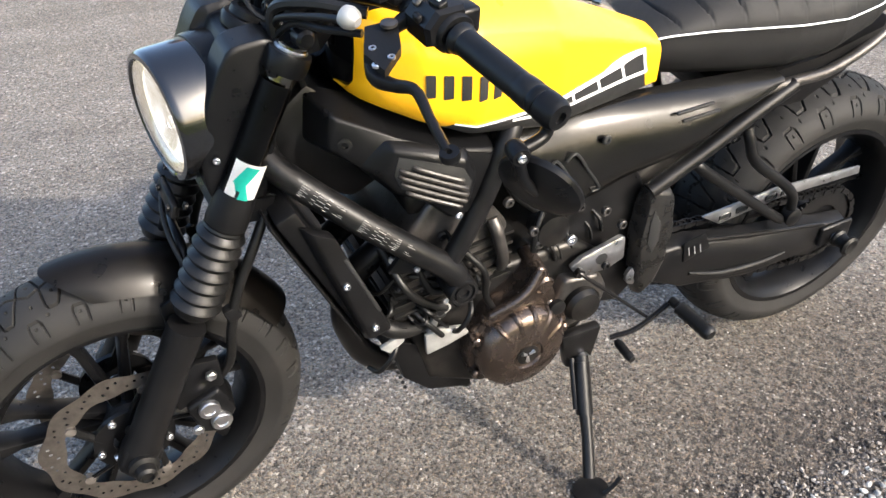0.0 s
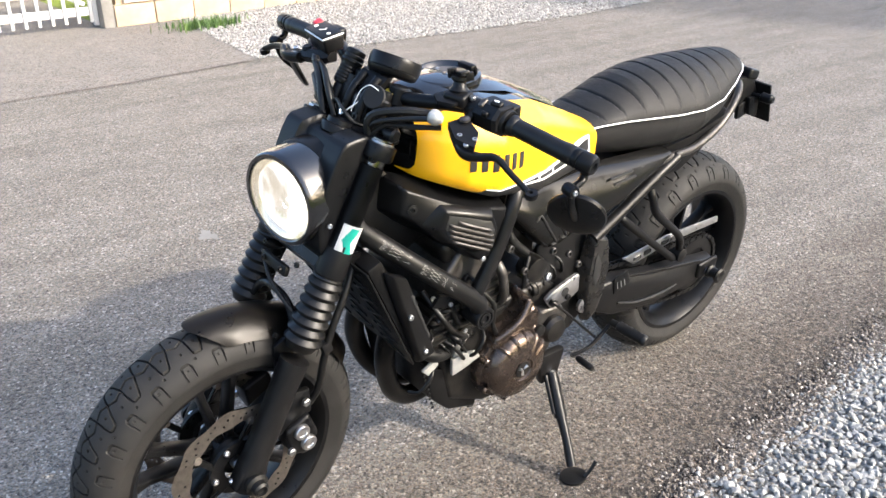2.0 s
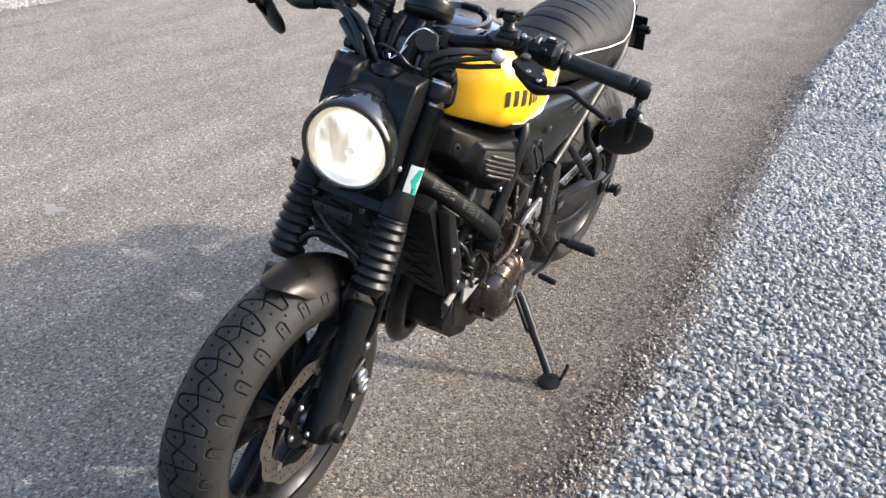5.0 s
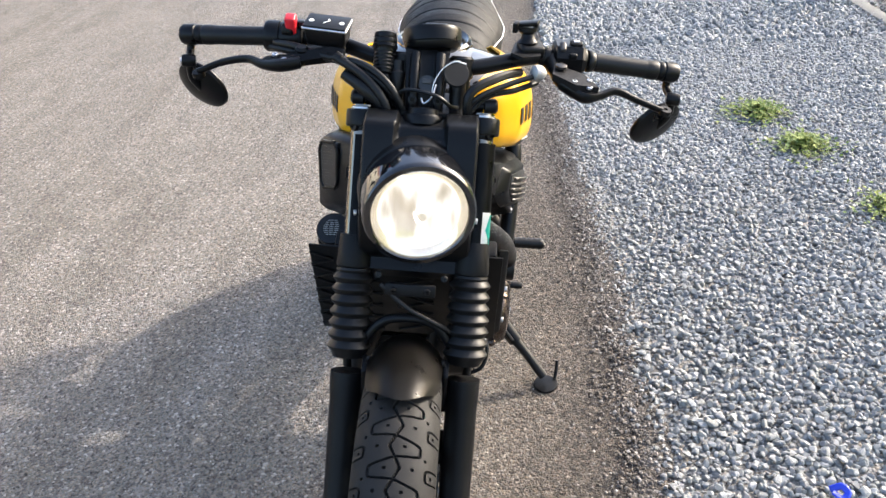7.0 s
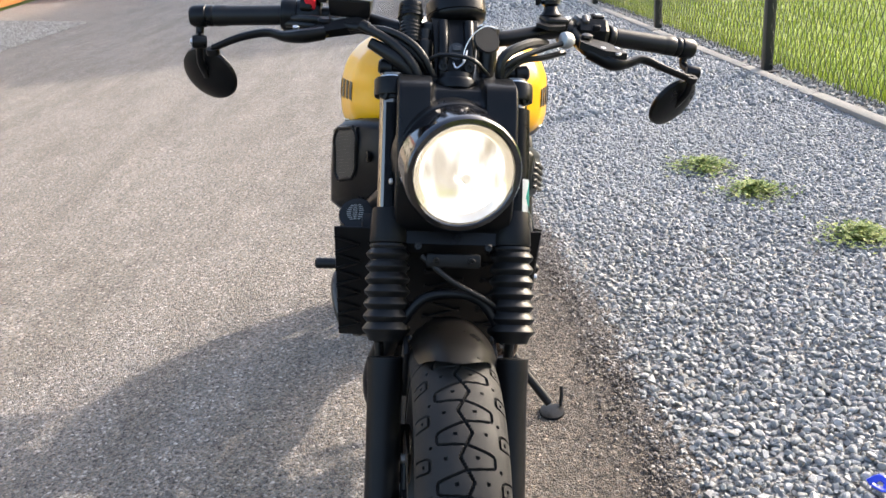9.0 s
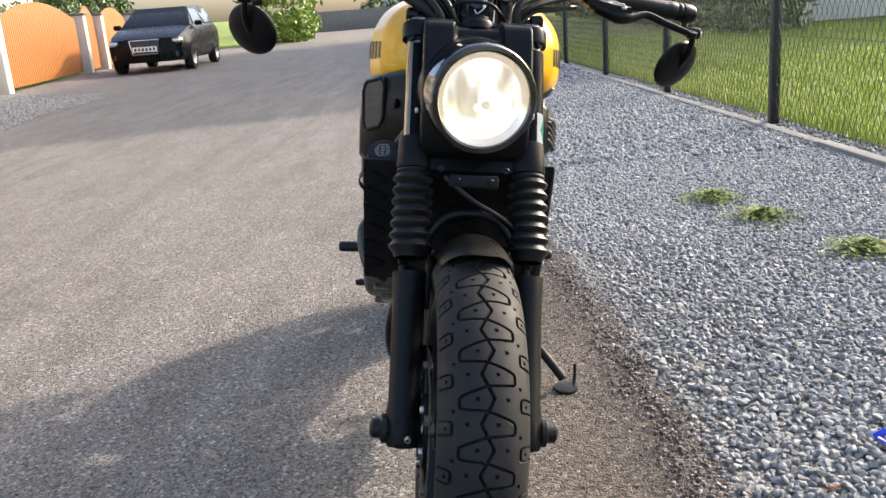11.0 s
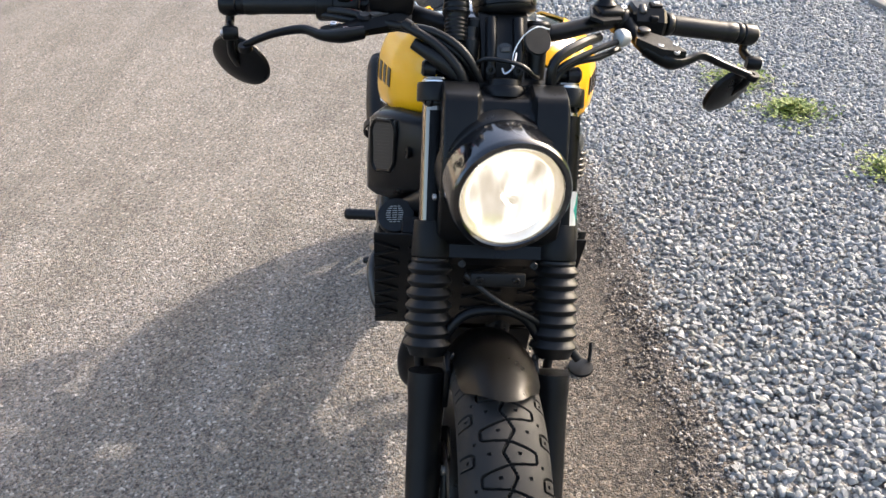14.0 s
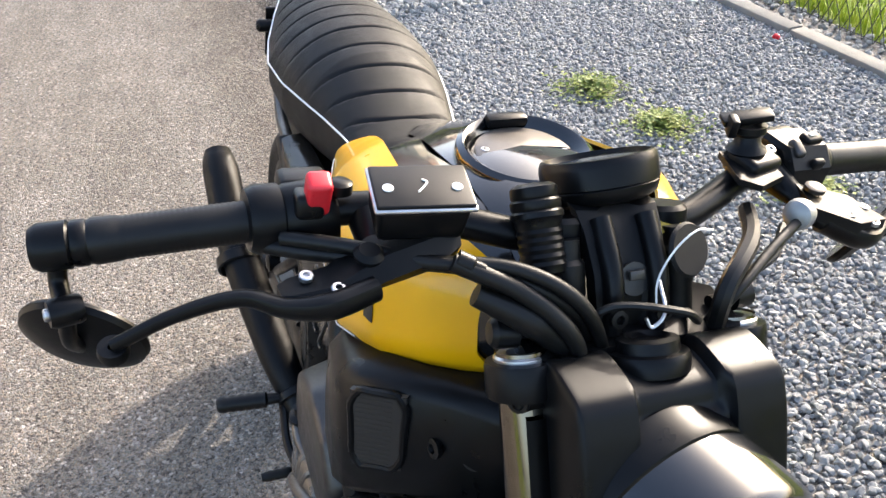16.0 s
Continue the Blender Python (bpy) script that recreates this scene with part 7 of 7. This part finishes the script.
for k, x in enumerate(FX[:-1]):
    x2 = FX[k + 1]
    fence = tagged(new("wire_fence"), "black post with a chain-link fence panel", "fence", group="fence panels")
    fence.matrix_basis = pose(x, fence_y(x), 0, 0, 0, 0)
    if x > -3.0:
        part("wire_joint", tube([V(0, 0.01, 0.05), V(0, 0.01, 1.18)], 0.003, 6, 2), "wire", fence)
    else:
        part("post", box((0, 0, 0.62), (0.062, 0.062, 1.24), (0, 0, 3.5), 0.006, 2), "fence_green", fence)
        part("base_plate", box((0, 0, 0.012), (0.15, 0.11, 0.012), (0, 0, 3.5), 0.003), "fence_green", fence)
        part("post_cap", box((0, 0, 1.246), (0.07, 0.07, 0.012), (0, 0, 3.5), 0.004), "fence_green", fence)
    span, dy = x2 - x, fence_y(x2) - fence_y(x)
    for z in (0.06, 0.62, 1.18):
        part("tension_wire", tube([V(0, 0.01, z), V(span, dy + 0.01, z)], 0.0022, 5, 2), "wire", fence)
    verts, faces = [], []

    def strand(pts, r=0.0023):
        base = len(verts)
        for p in pts:
            for a in (0, 2.094, 4.189):
                verts.append((p[0] + r * math.cos(a), p[1] + r * math.sin(a), p[2]))
        for i in range(len(pts) - 1):
            for j in range(3):
                faces.append((base + 3 * i + j, base + 3 * i + (j + 1) % 3, base + 3 * i + 3 + (j + 1) % 3, base + 3 * i + 3 + j))

    cell = 0.062
    nx = int(abs(span) / cell)
    for i in range(nx + 1):
        for sgn in (1, -1):
            pts = []
            for j in range(18):
                z = 0.05 + j * cell * 1.07
                u = (i + (0.25 if j % 2 else -0.25) * sgn) * cell / abs(span)
                u = min(1, max(0, u + (0.25 * cell / abs(span)) * sgn))
                pts.append((span * u, dy * u + (0.003 if j % 2 else -0.003), z))
            strand(pts)
    me = bpy.data.meshes.new("wire_mesh")
    me.from_pydata(verts, [], faces)
    me.materials.append(MATS["wire"])
    w = new("wire_mesh", me)
    w.parent = fence


def blades(name, spots, h, w, material, label, seed, lean=0.5):
    """Tapered bent blades of grass, each of three faces."""
    r = np.random.RandomState(seed)
    n = len(spots)
    a = r.uniform(0, 6.283, n)
    hh = h * r.uniform(0.5, 1.3, n)
    ww = w * r.uniform(0.7, 1.3, n)
    ln = r.uniform(0.1, 1.0, n) * lean
    d = np.stack([np.cos(a), np.sin(a)], -1)
    sd = np.stack([-np.sin(a), np.cos(a)], -1)
    v = np.zeros((n, 5, 3))
    for k, (t, s) in enumerate(((0, 1), (0, -1), (0.55, 0.8), (0.55, -0.8), (1, 0))):
        v[:, k, :2] = spots + d * (ln * hh * t * t)[:, None] + sd * (ww * s / 2)[:, None]
        v[:, k, 2] = hh * t * (1 - 0.25 * ln * t)
    base = (np.arange(n) * 5)[:, None]
    f4 = (base + np.array([0, 1, 3, 2])).tolist()
    f3 = (base + np.array([2, 3, 4])).tolist()
    me = bpy.data.meshes.new(name)
    me.from_pydata(v.reshape(-1, 3).tolist(), [], f4 + f3)
    me.materials.append(MATS[material])
    return tagged(new(name, me), label, name.replace("_", " "), kind="stuff")


n = 108000
gx = np.concatenate([rs.uniform(-9, 2.0, 68000), rs.uniform(-18, -9, 22000), rs.uniform(2.0, 7.5, 18000)])
gy = fence_y(gx) + 0.18 + rs.rand(n) ** 1.4 * 7
ok = (np.sin(gx * 7) + np.sin(gy * 9)) > -1.75
lawn = np.stack([gx, gy], -1)[ok]
blades("lawn", lawn, 0.055, 0.007, "grass_blade", "bright sunlit lawn grass behind the fence", 21)
lx = rs.uniform(-8, 2, 2600)
blades("lawn_fringe", np.stack([lx, fence_y(lx) + 0.12 + np.abs(rs.normal(size=2600)) * 0.08], -1), 0.12, 0.006, "grass_blade", "longer grass along the fence foot", 22)
sheet("lawn_ground", [(-60, -1.2), (20, 4.0), (60, 40), (-60, 40)], -0.012, "turf", "mown green turf behind the fence")
sheet("fence_footing", [(-30, kerb_y(-30) + 0.03), (8, kerb_y(8) + 0.03), (8, fence_y(8) + 0.14), (-30, fence_y(-30) + 0.14)], 0.0, "gravel_soil", "narrow strip of stones under the fence")


def weed(x, y, size, seed, stretch=1.0):
    """A low creeping weed of many small leaves on short stems."""
    r = random.Random(seed)
    verts, faces = [], []
    for k in range(int(900 * size)):
        a, d = r.uniform(0, 6.283), abs(r.gauss(0, 0.42)) * 0.15 * size
        px, py = math.cos(a) * d * stretch, math.sin(a) * d
        z = r.uniform(0.004, 0.035) * (1.2 - min(1, d / (0.16 * size)))
        b, L, W = r.uniform(0, 6.283), r.uniform(0.012, 0.026), r.uniform(0.004, 0.009)
        up = r.uniform(0.1, 0.7)
        c, s = math.cos(b), math.sin(b)
        i = len(verts)
        verts += [(px, py, z), (px + c * L * 0.5 - s * W, py + s * L * 0.5 + c * W, z + up * L * 0.5), (px + c * L, py + s * L, z + up * L * 0.8), (px + c * L * 0.5 + s * W, py + s * L * 0.5 - c * W, z + up * L * 0.5)]
        faces.append((i, i + 1, i + 2, i + 3))
    me = bpy.data.meshes.new("weed")
    me.from_pydata(verts, [], faces)
    me.materials.append(MATS["weed_leaf"])
    ob = tagged(new("weed", me), "low green weed growing through the stones", "plant", group="weeds in the gravel")
    ob.matrix_basis = pose(x, y, 0.012)
    return ob


weed(-1.26, 1.26, 1.15, 1, 1.2)
weed(-0.87, 1.35, 1.1, 2, 1.0)
weed(-0.31, 1.53, 1.1, 3, 1.0)
weed(-0.10, 1.95, 0.5, 4, 1.0)

# litter on the stones
bm = tube([V(0, 0, 0.02), V(0.02, 0.006, 0.034), V(0.035, 0.0, 0.028), V(0.03, -0.014, 0.02), V(0.008, -0.012, 0.026)], 0.0075, 8, 5, squash=0.5)
lit = part("plastic_scrap", bm, "blue_plastic")
lit.matrix_basis = pose(1.045, 0.925, 0.006, 0, 0, 60)
tagged(lit, "crumpled blue plastic scrap on the stones", "litter")
bm = loft([[V(x, y, 0.006 + 0.012 * math.sin(x * 60) + abs(y) * 0.4) for y in (-w, 0, w)] for x, w in ((-0.022, 0.001), (-0.01, 0.010), (0.004, 0.013), (0.018, 0.006), (0.026, 0.001))], False, False)
bmesh.ops.solidify(bm, geom=bm.faces[:], thickness=0.0008)
lf = part("dry_leaf", bm, "brown_leaf")
lf.matrix_basis = pose(1.227, 0.758, 0.018, 0, 0, 20)
tagged(lf, "curled red-brown dry leaf", "leaf")
bm = box((0, 0, 0), (0.05, 0.008, 0.006), (0, 0, 0), 0.002)
lt = part("white_stick", bm, "white_paint")
lt.matrix_basis = pose(-2.015, 2.14, 0.022, 0, 0, 35)
tagged(lt, "small white stick on the stones", "litter")

bm = box((0, 0, 0), (0.034, 0.022, 0.020), (0, 0, 0), 0.006, 2, taper=(0.7, 0.8))
rd_ = part("plastic_scrap", bm, "red_plastic")
rd_.matrix_basis = pose(-1.45, 2.215, 0.022, 20, 10, 30)
tagged(rd_, "small red plastic scrap lying by the kerb", "litter")

# ---- across the road: block wall and white gate ----
wall = tagged(new("wall_south"), "garden wall of cream and white stone blocks", "wall", kind="structure")
WY, WALL_TURN = -6.92, 5.2
wall.matrix_basis = pose(-0.60, WY, 0, 0, 0, WALL_TURN) @ Matrix.Translation((0.60, -WY, 0))
part("wall_core", box((-6.65, WY - 0.13, 0.55), (11.9, 0.2, 1.1), (0, 0, 0), 0.0), "cream_block", wall)
bw, rows = 0.40, ((0.0, 0.205, "cream_block", 0.0, 0.0), (0.21, 0.205, "white_block", 0.0, 0.10), (0.42, 0.205, "cream_block", 0.035, 0.25), (0.63, 0.205, "white_block", 0.0, 0.05), (0.84, 0.20, "cream_block", 0.0, 0.2))
shared = {}
for z0, h, mt, proud, shift in rows:
    for k in range(30):
        x = -0.66 - shift - bw * (k + 0.5)
        if proud and k < 1:
            continue
        w = bw - 0.008
        key = (mt, proud)
        if key not in shared:
            shared[key] = part("block", box((0, 0, 0), (w, 0.07, h - 0.008), (0, 0, 0), 0.007, 2), mt, wall)
            o = shared[key]
        else:
            o = new("block", shared[key].data)
            o.parent = wall
        o.matrix_basis = pose(x, WY - 0.02 + proud + rng.uniform(-0.004, 0.004), z0 + h / 2, 0, 0, 0)
part("wall_coping", box((-6.65, WY - 0.1, 1.08), (12.0, 0.30, 0.06), (0, 0, 0), 0.01), "concrete", wall)
pillar = part("gate_pillar", box((-0.60, WY - 0.14, 0.6), (0.11, 0.30, 1.2), (0, 0, 0), 0.012, 2), "concrete", wall)

gate = tagged(new("white_gate"), "white painted metal gate with upright bars", "gate")
GY = WY - 0.12
gate.matrix_basis = pose(-0.54, GY, 0)
for k in range(26):
    part("gate_bar", box((0.06 + k * 0.115, 0, 0.56), (0.028, 0.028, 1.0), (0, 0, 0), 0.004), "white_paint", gate)
for z in (0.16, 0.95):
    part("gate_rail", box((1.5, -0.02, z), (3.0, 0.03, 0.075), (0, 0, 0), 0.004), "white_paint", gate)
part("gate_brace", tube([V(0.10, -0.03, 0.22), V(1.45, -0.03, 0.92)], 0.022, 8, 2), "white_paint", gate)
part("gate_stile", box((0.02, 0, 0.56), (0.05, 0.05, 1.06), (0, 0, 0), 0.005), "white_paint", gate)
sheet("yard_beyond_gate", [(-0.6, WY - 0.25), (6, WY - 0.25), (6, WY - 7), (-0.6, WY - 7)], -0.004, "drive_asphalt", "grey paved yard behind the gate")
clump = np.stack([-1.33 + rs.normal(size=700) * 0.16, -6.39 + rs.normal(size=700) * 0.09], -1)
blades("grass_tuft", clump, 0.09, 0.008, "hedge_leaf", "green grass tuft at the wall foot", 31)
pale = jitter_grid(-12.6, -1.02, 0.028, lambda x: (WY + 0.03 + 0.091 * (x + 0.6), pale_y(x) if x > -10.9 else -5.15 + (x + 10.9) * 1.4), 12)
pale = pale[pale[:, 0] < -1.0 + (pale[:, 1] + 4.74) * 0.127]
scatter("pale_gravel", pale, rs.uniform(0.0085, 0.015, len(pale)), "pale_stone", "pale gravel stones along the wall", seed=13)

# ---- down the road: wooden gates, car, hedges, houses ----


def gate_y(x):
    return -7.98 + 0.137 * (x + 12.95)


def wood_gate(x0, x1, arch, n=None):
    g = tagged(new("wooden_gate"), "orange-stained slatted wooden gate with an arched top", "gate", group="wooden gates along the road")
    g.matrix_basis = pose(x0, gate_y(x0), 0, 0, 0, 7.8)
    span = x1 - x0
    n = n or max(6, int(abs(span) / 0.105))
    for k in range(n):
        u = (k + 0.5) / n
        h = 1.22 + arch * math.sin(math.pi * u)
        part("slat", box((span * u, 0, 0.06 + h / 2), (abs(span) / n * 0.82, 0.025, h), (0, 0, 0), 0.004, 1), "orange_wood", g)
    for z in (0.26, 1.05):
        part("rail", box((span / 2, -0.03, z), (abs(span), 0.03, 0.09), (0, 0, 0), 0.004, 1), "orange_wood", g)


def gate_post(x, h=1.36, w=0.26):
    p = part("gate_post", box((0, 0, h / 2), (w, 0.32, h), (0, 0, 0), 0.012, 2), "house_render")
    c = part("post_cap", box((0, 0, h + 0.03), (w + 0.08, 0.40, 0.06), (0, 0, 0), 0.01), "concrete", p)
    p.matrix_basis = pose(x, gate_y(x) + 0.03, 0, 0, 0, 7.8)
    return tagged(p, "cream rendered gate post with a flat cap", "gate post", group="gate posts")


for x in (-12.95, -18.65, -20.35, -23.9, -26.2):
    gate_post(x)
wood_gate(-13.10, -18.50, 0.36)
wood_gate(-18.80, -20.20, 0.32)
wood_gate(-20.50, -23.75, 0.30)
wood_gate(-26.35, -29.0, 0.28)


def leaf_mass(name, centre, size, n, leaf, material, label, category, seed, kind="stuff"):
    """A hedge or bush: leaves spread through an uneven body, denser at its skin."""
    r = np.random.RandomState(seed)
    d = r.normal(size=(n, 3))
    d /= np.linalg.norm(d, axis=1, keepdims=True)
    d = np.sign(d) * np.abs(d) ** 0.6
    rad = r.uniform(0.72, 1.0, n) * (1 + 0.12 * np.sin(d[:, 0] * 9 + seed) + 0.10 * np.sin(d[:, 2] * 11 + d[:, 1] * 7))
    p = np.array(centre) + d * rad[:, None] * np.array(size) / 2
    p[:, 2] = np.maximum(p[:, 2], 0.02)
    a = r.normal(size=(n, 3))
    a /= np.linalg.norm(a, axis=1, keepdims=True)
    b = np.cross(a, r.normal(size=(n, 3)))
    b /= np.linalg.norm(b, axis=1, keepdims=True)
    L = leaf * r.uniform(0.6, 1.3, (n, 1))
    v = np.stack([p - a * L, p + b * L * 0.4, p + a * L, p - b * L * 0.4], 1).reshape(-1, 3)
    f = (np.arange(n) * 4)[:, None] + np.arange(4)
    me = bpy.data.meshes.new(name)
    me.from_pydata(v.tolist(), [], f.tolist())
    me.materials.append(MATS[material])
    return tagged(new(name, me), label, category, kind=kind)


for k in range(5):
    leaf_mass("hedge", (-13.5 - k * 3.6, -10.1 - k * 0.5, 1.9), (4.4, 1.9, 4.4), 5200, 0.07, "hedge_leaf", "dense dark green hedge behind the gates", "hedge", 40 + k)
leaf_mass("bush", (-33.5, -6.6, 1.3), (5.5, 2.6, 3.0), 7000, 0.13, "bright_leaf", "bright green overhanging bush at the roadside", "bush", 60)
leaf_mass("bush", (-28, -12.2, 1.2), (5, 2.2, 2.8), 5000, 0.10, "hedge_leaf", "dark green bush by the road", "bush", 61)
for k in range(5):
    leaf_mass("hedge", (-52 - k * 2, -2 + k * 5.5, 1.6), (5, 6.5, 3.6), 4500, 0.16, "hedge_leaf", "dark green hedge at the road's end", "hedge", 70 + k)
for k in range(6):
    leaf_mass("hedge", (-17 - k * 5, 6.4, 1.1), (6, 2.0, 2.6), 4500, 0.10, "hedge_leaf", "green hedge beyond the lawn", "hedge", 80 + k)
part_w = part("far_wall", box((-48.5, -3, 0.55), (0.3, 16, 1.1), (0, 0, 12), 0.02), "concrete")
tagged(part_w, "low grey concrete wall at the road's end", "wall")


def house(x, y, w, d, h, rz, floors=2):
    hs = tagged(new("house"), "pale rendered house with a tiled roof", "house", group="houses in the distance")
    hs.matrix_basis = pose(x, y, 0, 0, 0, rz)
    part("wall", box((0, 0, h / 2), (w, d, h), (0, 0, 0), 0.02), "house_render", hs)
    part("roof", loft([[V(xx, -d / 2 - 0.4, h), V(xx, 0, h + d * 0.35), V(xx, d / 2 + 0.4, h), V(xx, 0, h - 0.1)] for xx in (-w / 2 - 0.4, w / 2 + 0.4)]), "roof_tile", hs)
    for fl in range(floors):
        for k in range(4):
            for sd in (1, -1):
                xx, zz = -w / 2 + w * (k + 0.5) / 4, 0.9 + fl * 2.8
                wf = part("window", box((xx, sd * (d / 2 + 0.01), zz + 0.6), (1.1, 0.08, 1.3), (0, 0, 0), 0.01), "white_paint", hs)
                part("pane", box((xx, sd * (d / 2 + 0.05), zz + 0.6), (0.92, 0.02, 1.12), (0, 0, 0), 0.0), "car_glass", wf)


house(-27, -20, 12, 9, 5.6, 4)
house(-13, -17, 9, 8, 5.6, 0)
# out of view: set and sized so its shadow covers the far road
house(-26.0, 13.0, 16, 10, 9.2, 0, 3)
house(-60, 4, 14, 10, 5.6, 70)
house(-3.5, -13, 8, 7, 5.6, 0)

# parked car
car = tagged(new("car"), "black compact car parked before the gates", "car")
car.matrix_basis = pose(-16.45, -6.48, 0, 0, 0, 3)
# own axes: x forward from the front bumper, so the body lies at negative x
CX = (0.0, -0.06, -0.25, -0.80, -1.15, -1.75, -2.9, -3.55, -3.85, -3.95)
C_TOP = (0.55, 0.72, 0.80, 0.93, 0.97, 0.98, 0.99, 0.97, 0.92, 0.75)
C_W = (0.66, 0.78, 0.84, 0.87, 0.87, 0.87, 0.87, 0.86, 0.82, 0.74)
secs = []
for x, zt, w in zip(CX, C_TOP, C_W):
    secs.append([V(x, -w * a, z) for a, z in ((0.90, 0.24), (0.98, 0.34), (1.0, 0.55), (0.985, zt - 0.10), (0.90, zt), (0.5, zt + 0.02))] + [V(x, w * a, z) for a, z in ((0.5, zt + 0.02), (0.90, zt), (0.985, zt - 0.10), (1.0, 0.55), (0.98, 0.34), (0.90, 0.24))])
body = part("body", loft(secs), "car_paint", car, "gloss black car body")
part("cabin", loft([[V(x, -w, z0), V(x - dx, -w2, z1), V(x - dx, w2, z1), V(x, w, z0)] for x, dx, w, w2, z0, z1 in ((-1.05, 0.0, 0.80, 0.78, 0.95, 0.97), (-1.15, 0.62, 0.80, 0.60, 0.95, 1.39), (-2.7, 0.10, 0.80, 0.62, 0.95, 1.41), (-3.72, -0.35, 0.76, 0.60, 0.93, 1.36), (-3.80, 0, 0.74, 0.70, 0.93, 0.95))]), "car_paint", body)
part("windscreen", loft([[V(-1.125, -0.74, 0.985), V(-1.125, 0.74, 0.985), V(-1.135, 0.74, 0.975), V(-1.135, -0.74, 0.975)], [V(-1.745, -0.56, 1.385), V(-1.745, 0.56, 1.385), V(-1.755, 0.56, 1.375), V(-1.755, -0.56, 1.375)]]), "car_glass", body)
for s in (1, -1):
    for xa, xb in ((-1.35, -2.35), (-2.45, -3.45)):
        part("side_window", loft([[V(xa - (0.30 if xa > -2 else 0) * k, s * (0.805 - 0.17 * k), 1.0 + 0.33 * k), V(xb + (0.25 if xb < -3 else 0) * k, s * (0.805 - 0.17 * k), 1.0 + 0.33 * k), V(xb, s * (0.79 - 0.17 * k), 1.0 + 0.33 * k), V(xa - (0.30 if xa > -2 else 0) * k, s * (0.79 - 0.17 * k), 1.0 + 0.33 * k)] for k in (0, 1)]), "car_glass", body)
    part("headlight", box((-0.12, s * 0.64, 0.66), (0.18, 0.30, 0.10), (0, 0, -16 * s), 0.03, 3), "alloy", car, "clear headlight")
    part("door_mirror", box((-1.30, s * 0.92, 1.0), (0.12, 0.16, 0.11), (0, 0, 0), 0.03, 3), "car_paint", car)
    part("fog_grille", box((-0.04, s * 0.58, 0.38), (0.06, 0.24, 0.12), (0, 0, -10 * s), 0.02), "black_print", car)
    for xw in (-0.72, -3.18):
        wl = part("wheel", lathe([(0.20, -0.09), (0.30, -0.09), (0.315, -0.06), (0.315, 0.06), (0.30, 0.09), (0.20, 0.09)], V(xw, s * 0.78, 0.315), V(0, 1, 0), 32, True), "tyre_rubber", car)
        part("wheel_rim", lathe([(0, 0.05), (0.05, 0.06), (0.10, 0.045), (0.20, 0.075), (0.21, 0.09), (0.205, 0.0)], V(xw, s * 0.78, 0.315), V(0, s, 0), 10), "alloy", wl)
part("grille", box((0.005, 0, 0.56), (0.05, 0.62, 0.34), (0, -4, 0), 0.03, 2), "black_print", car)
part("grille_frame", tube([V(0.035, -0.32, 0.71), V(0.04, 0.32, 0.71), V(0.045, 0.26, 0.42), V(0.045, -0.26, 0.42), V(0.035, -0.32, 0.71)], 0.012, 6, 1), "alloy", car)
part("front_plate", box((0.045, 0, 0.52), (0.012, 0.52, 0.11), (0, 0, 0), 0.003), "white_print", car, "white plate with dark bars")
for k in range(6):
    part("plate_bar", box((0.053, -0.2 + k * 0.08, 0.52), (0.004, 0.045, 0.06), (0, 0, 0), 0.0), "black_print", car)
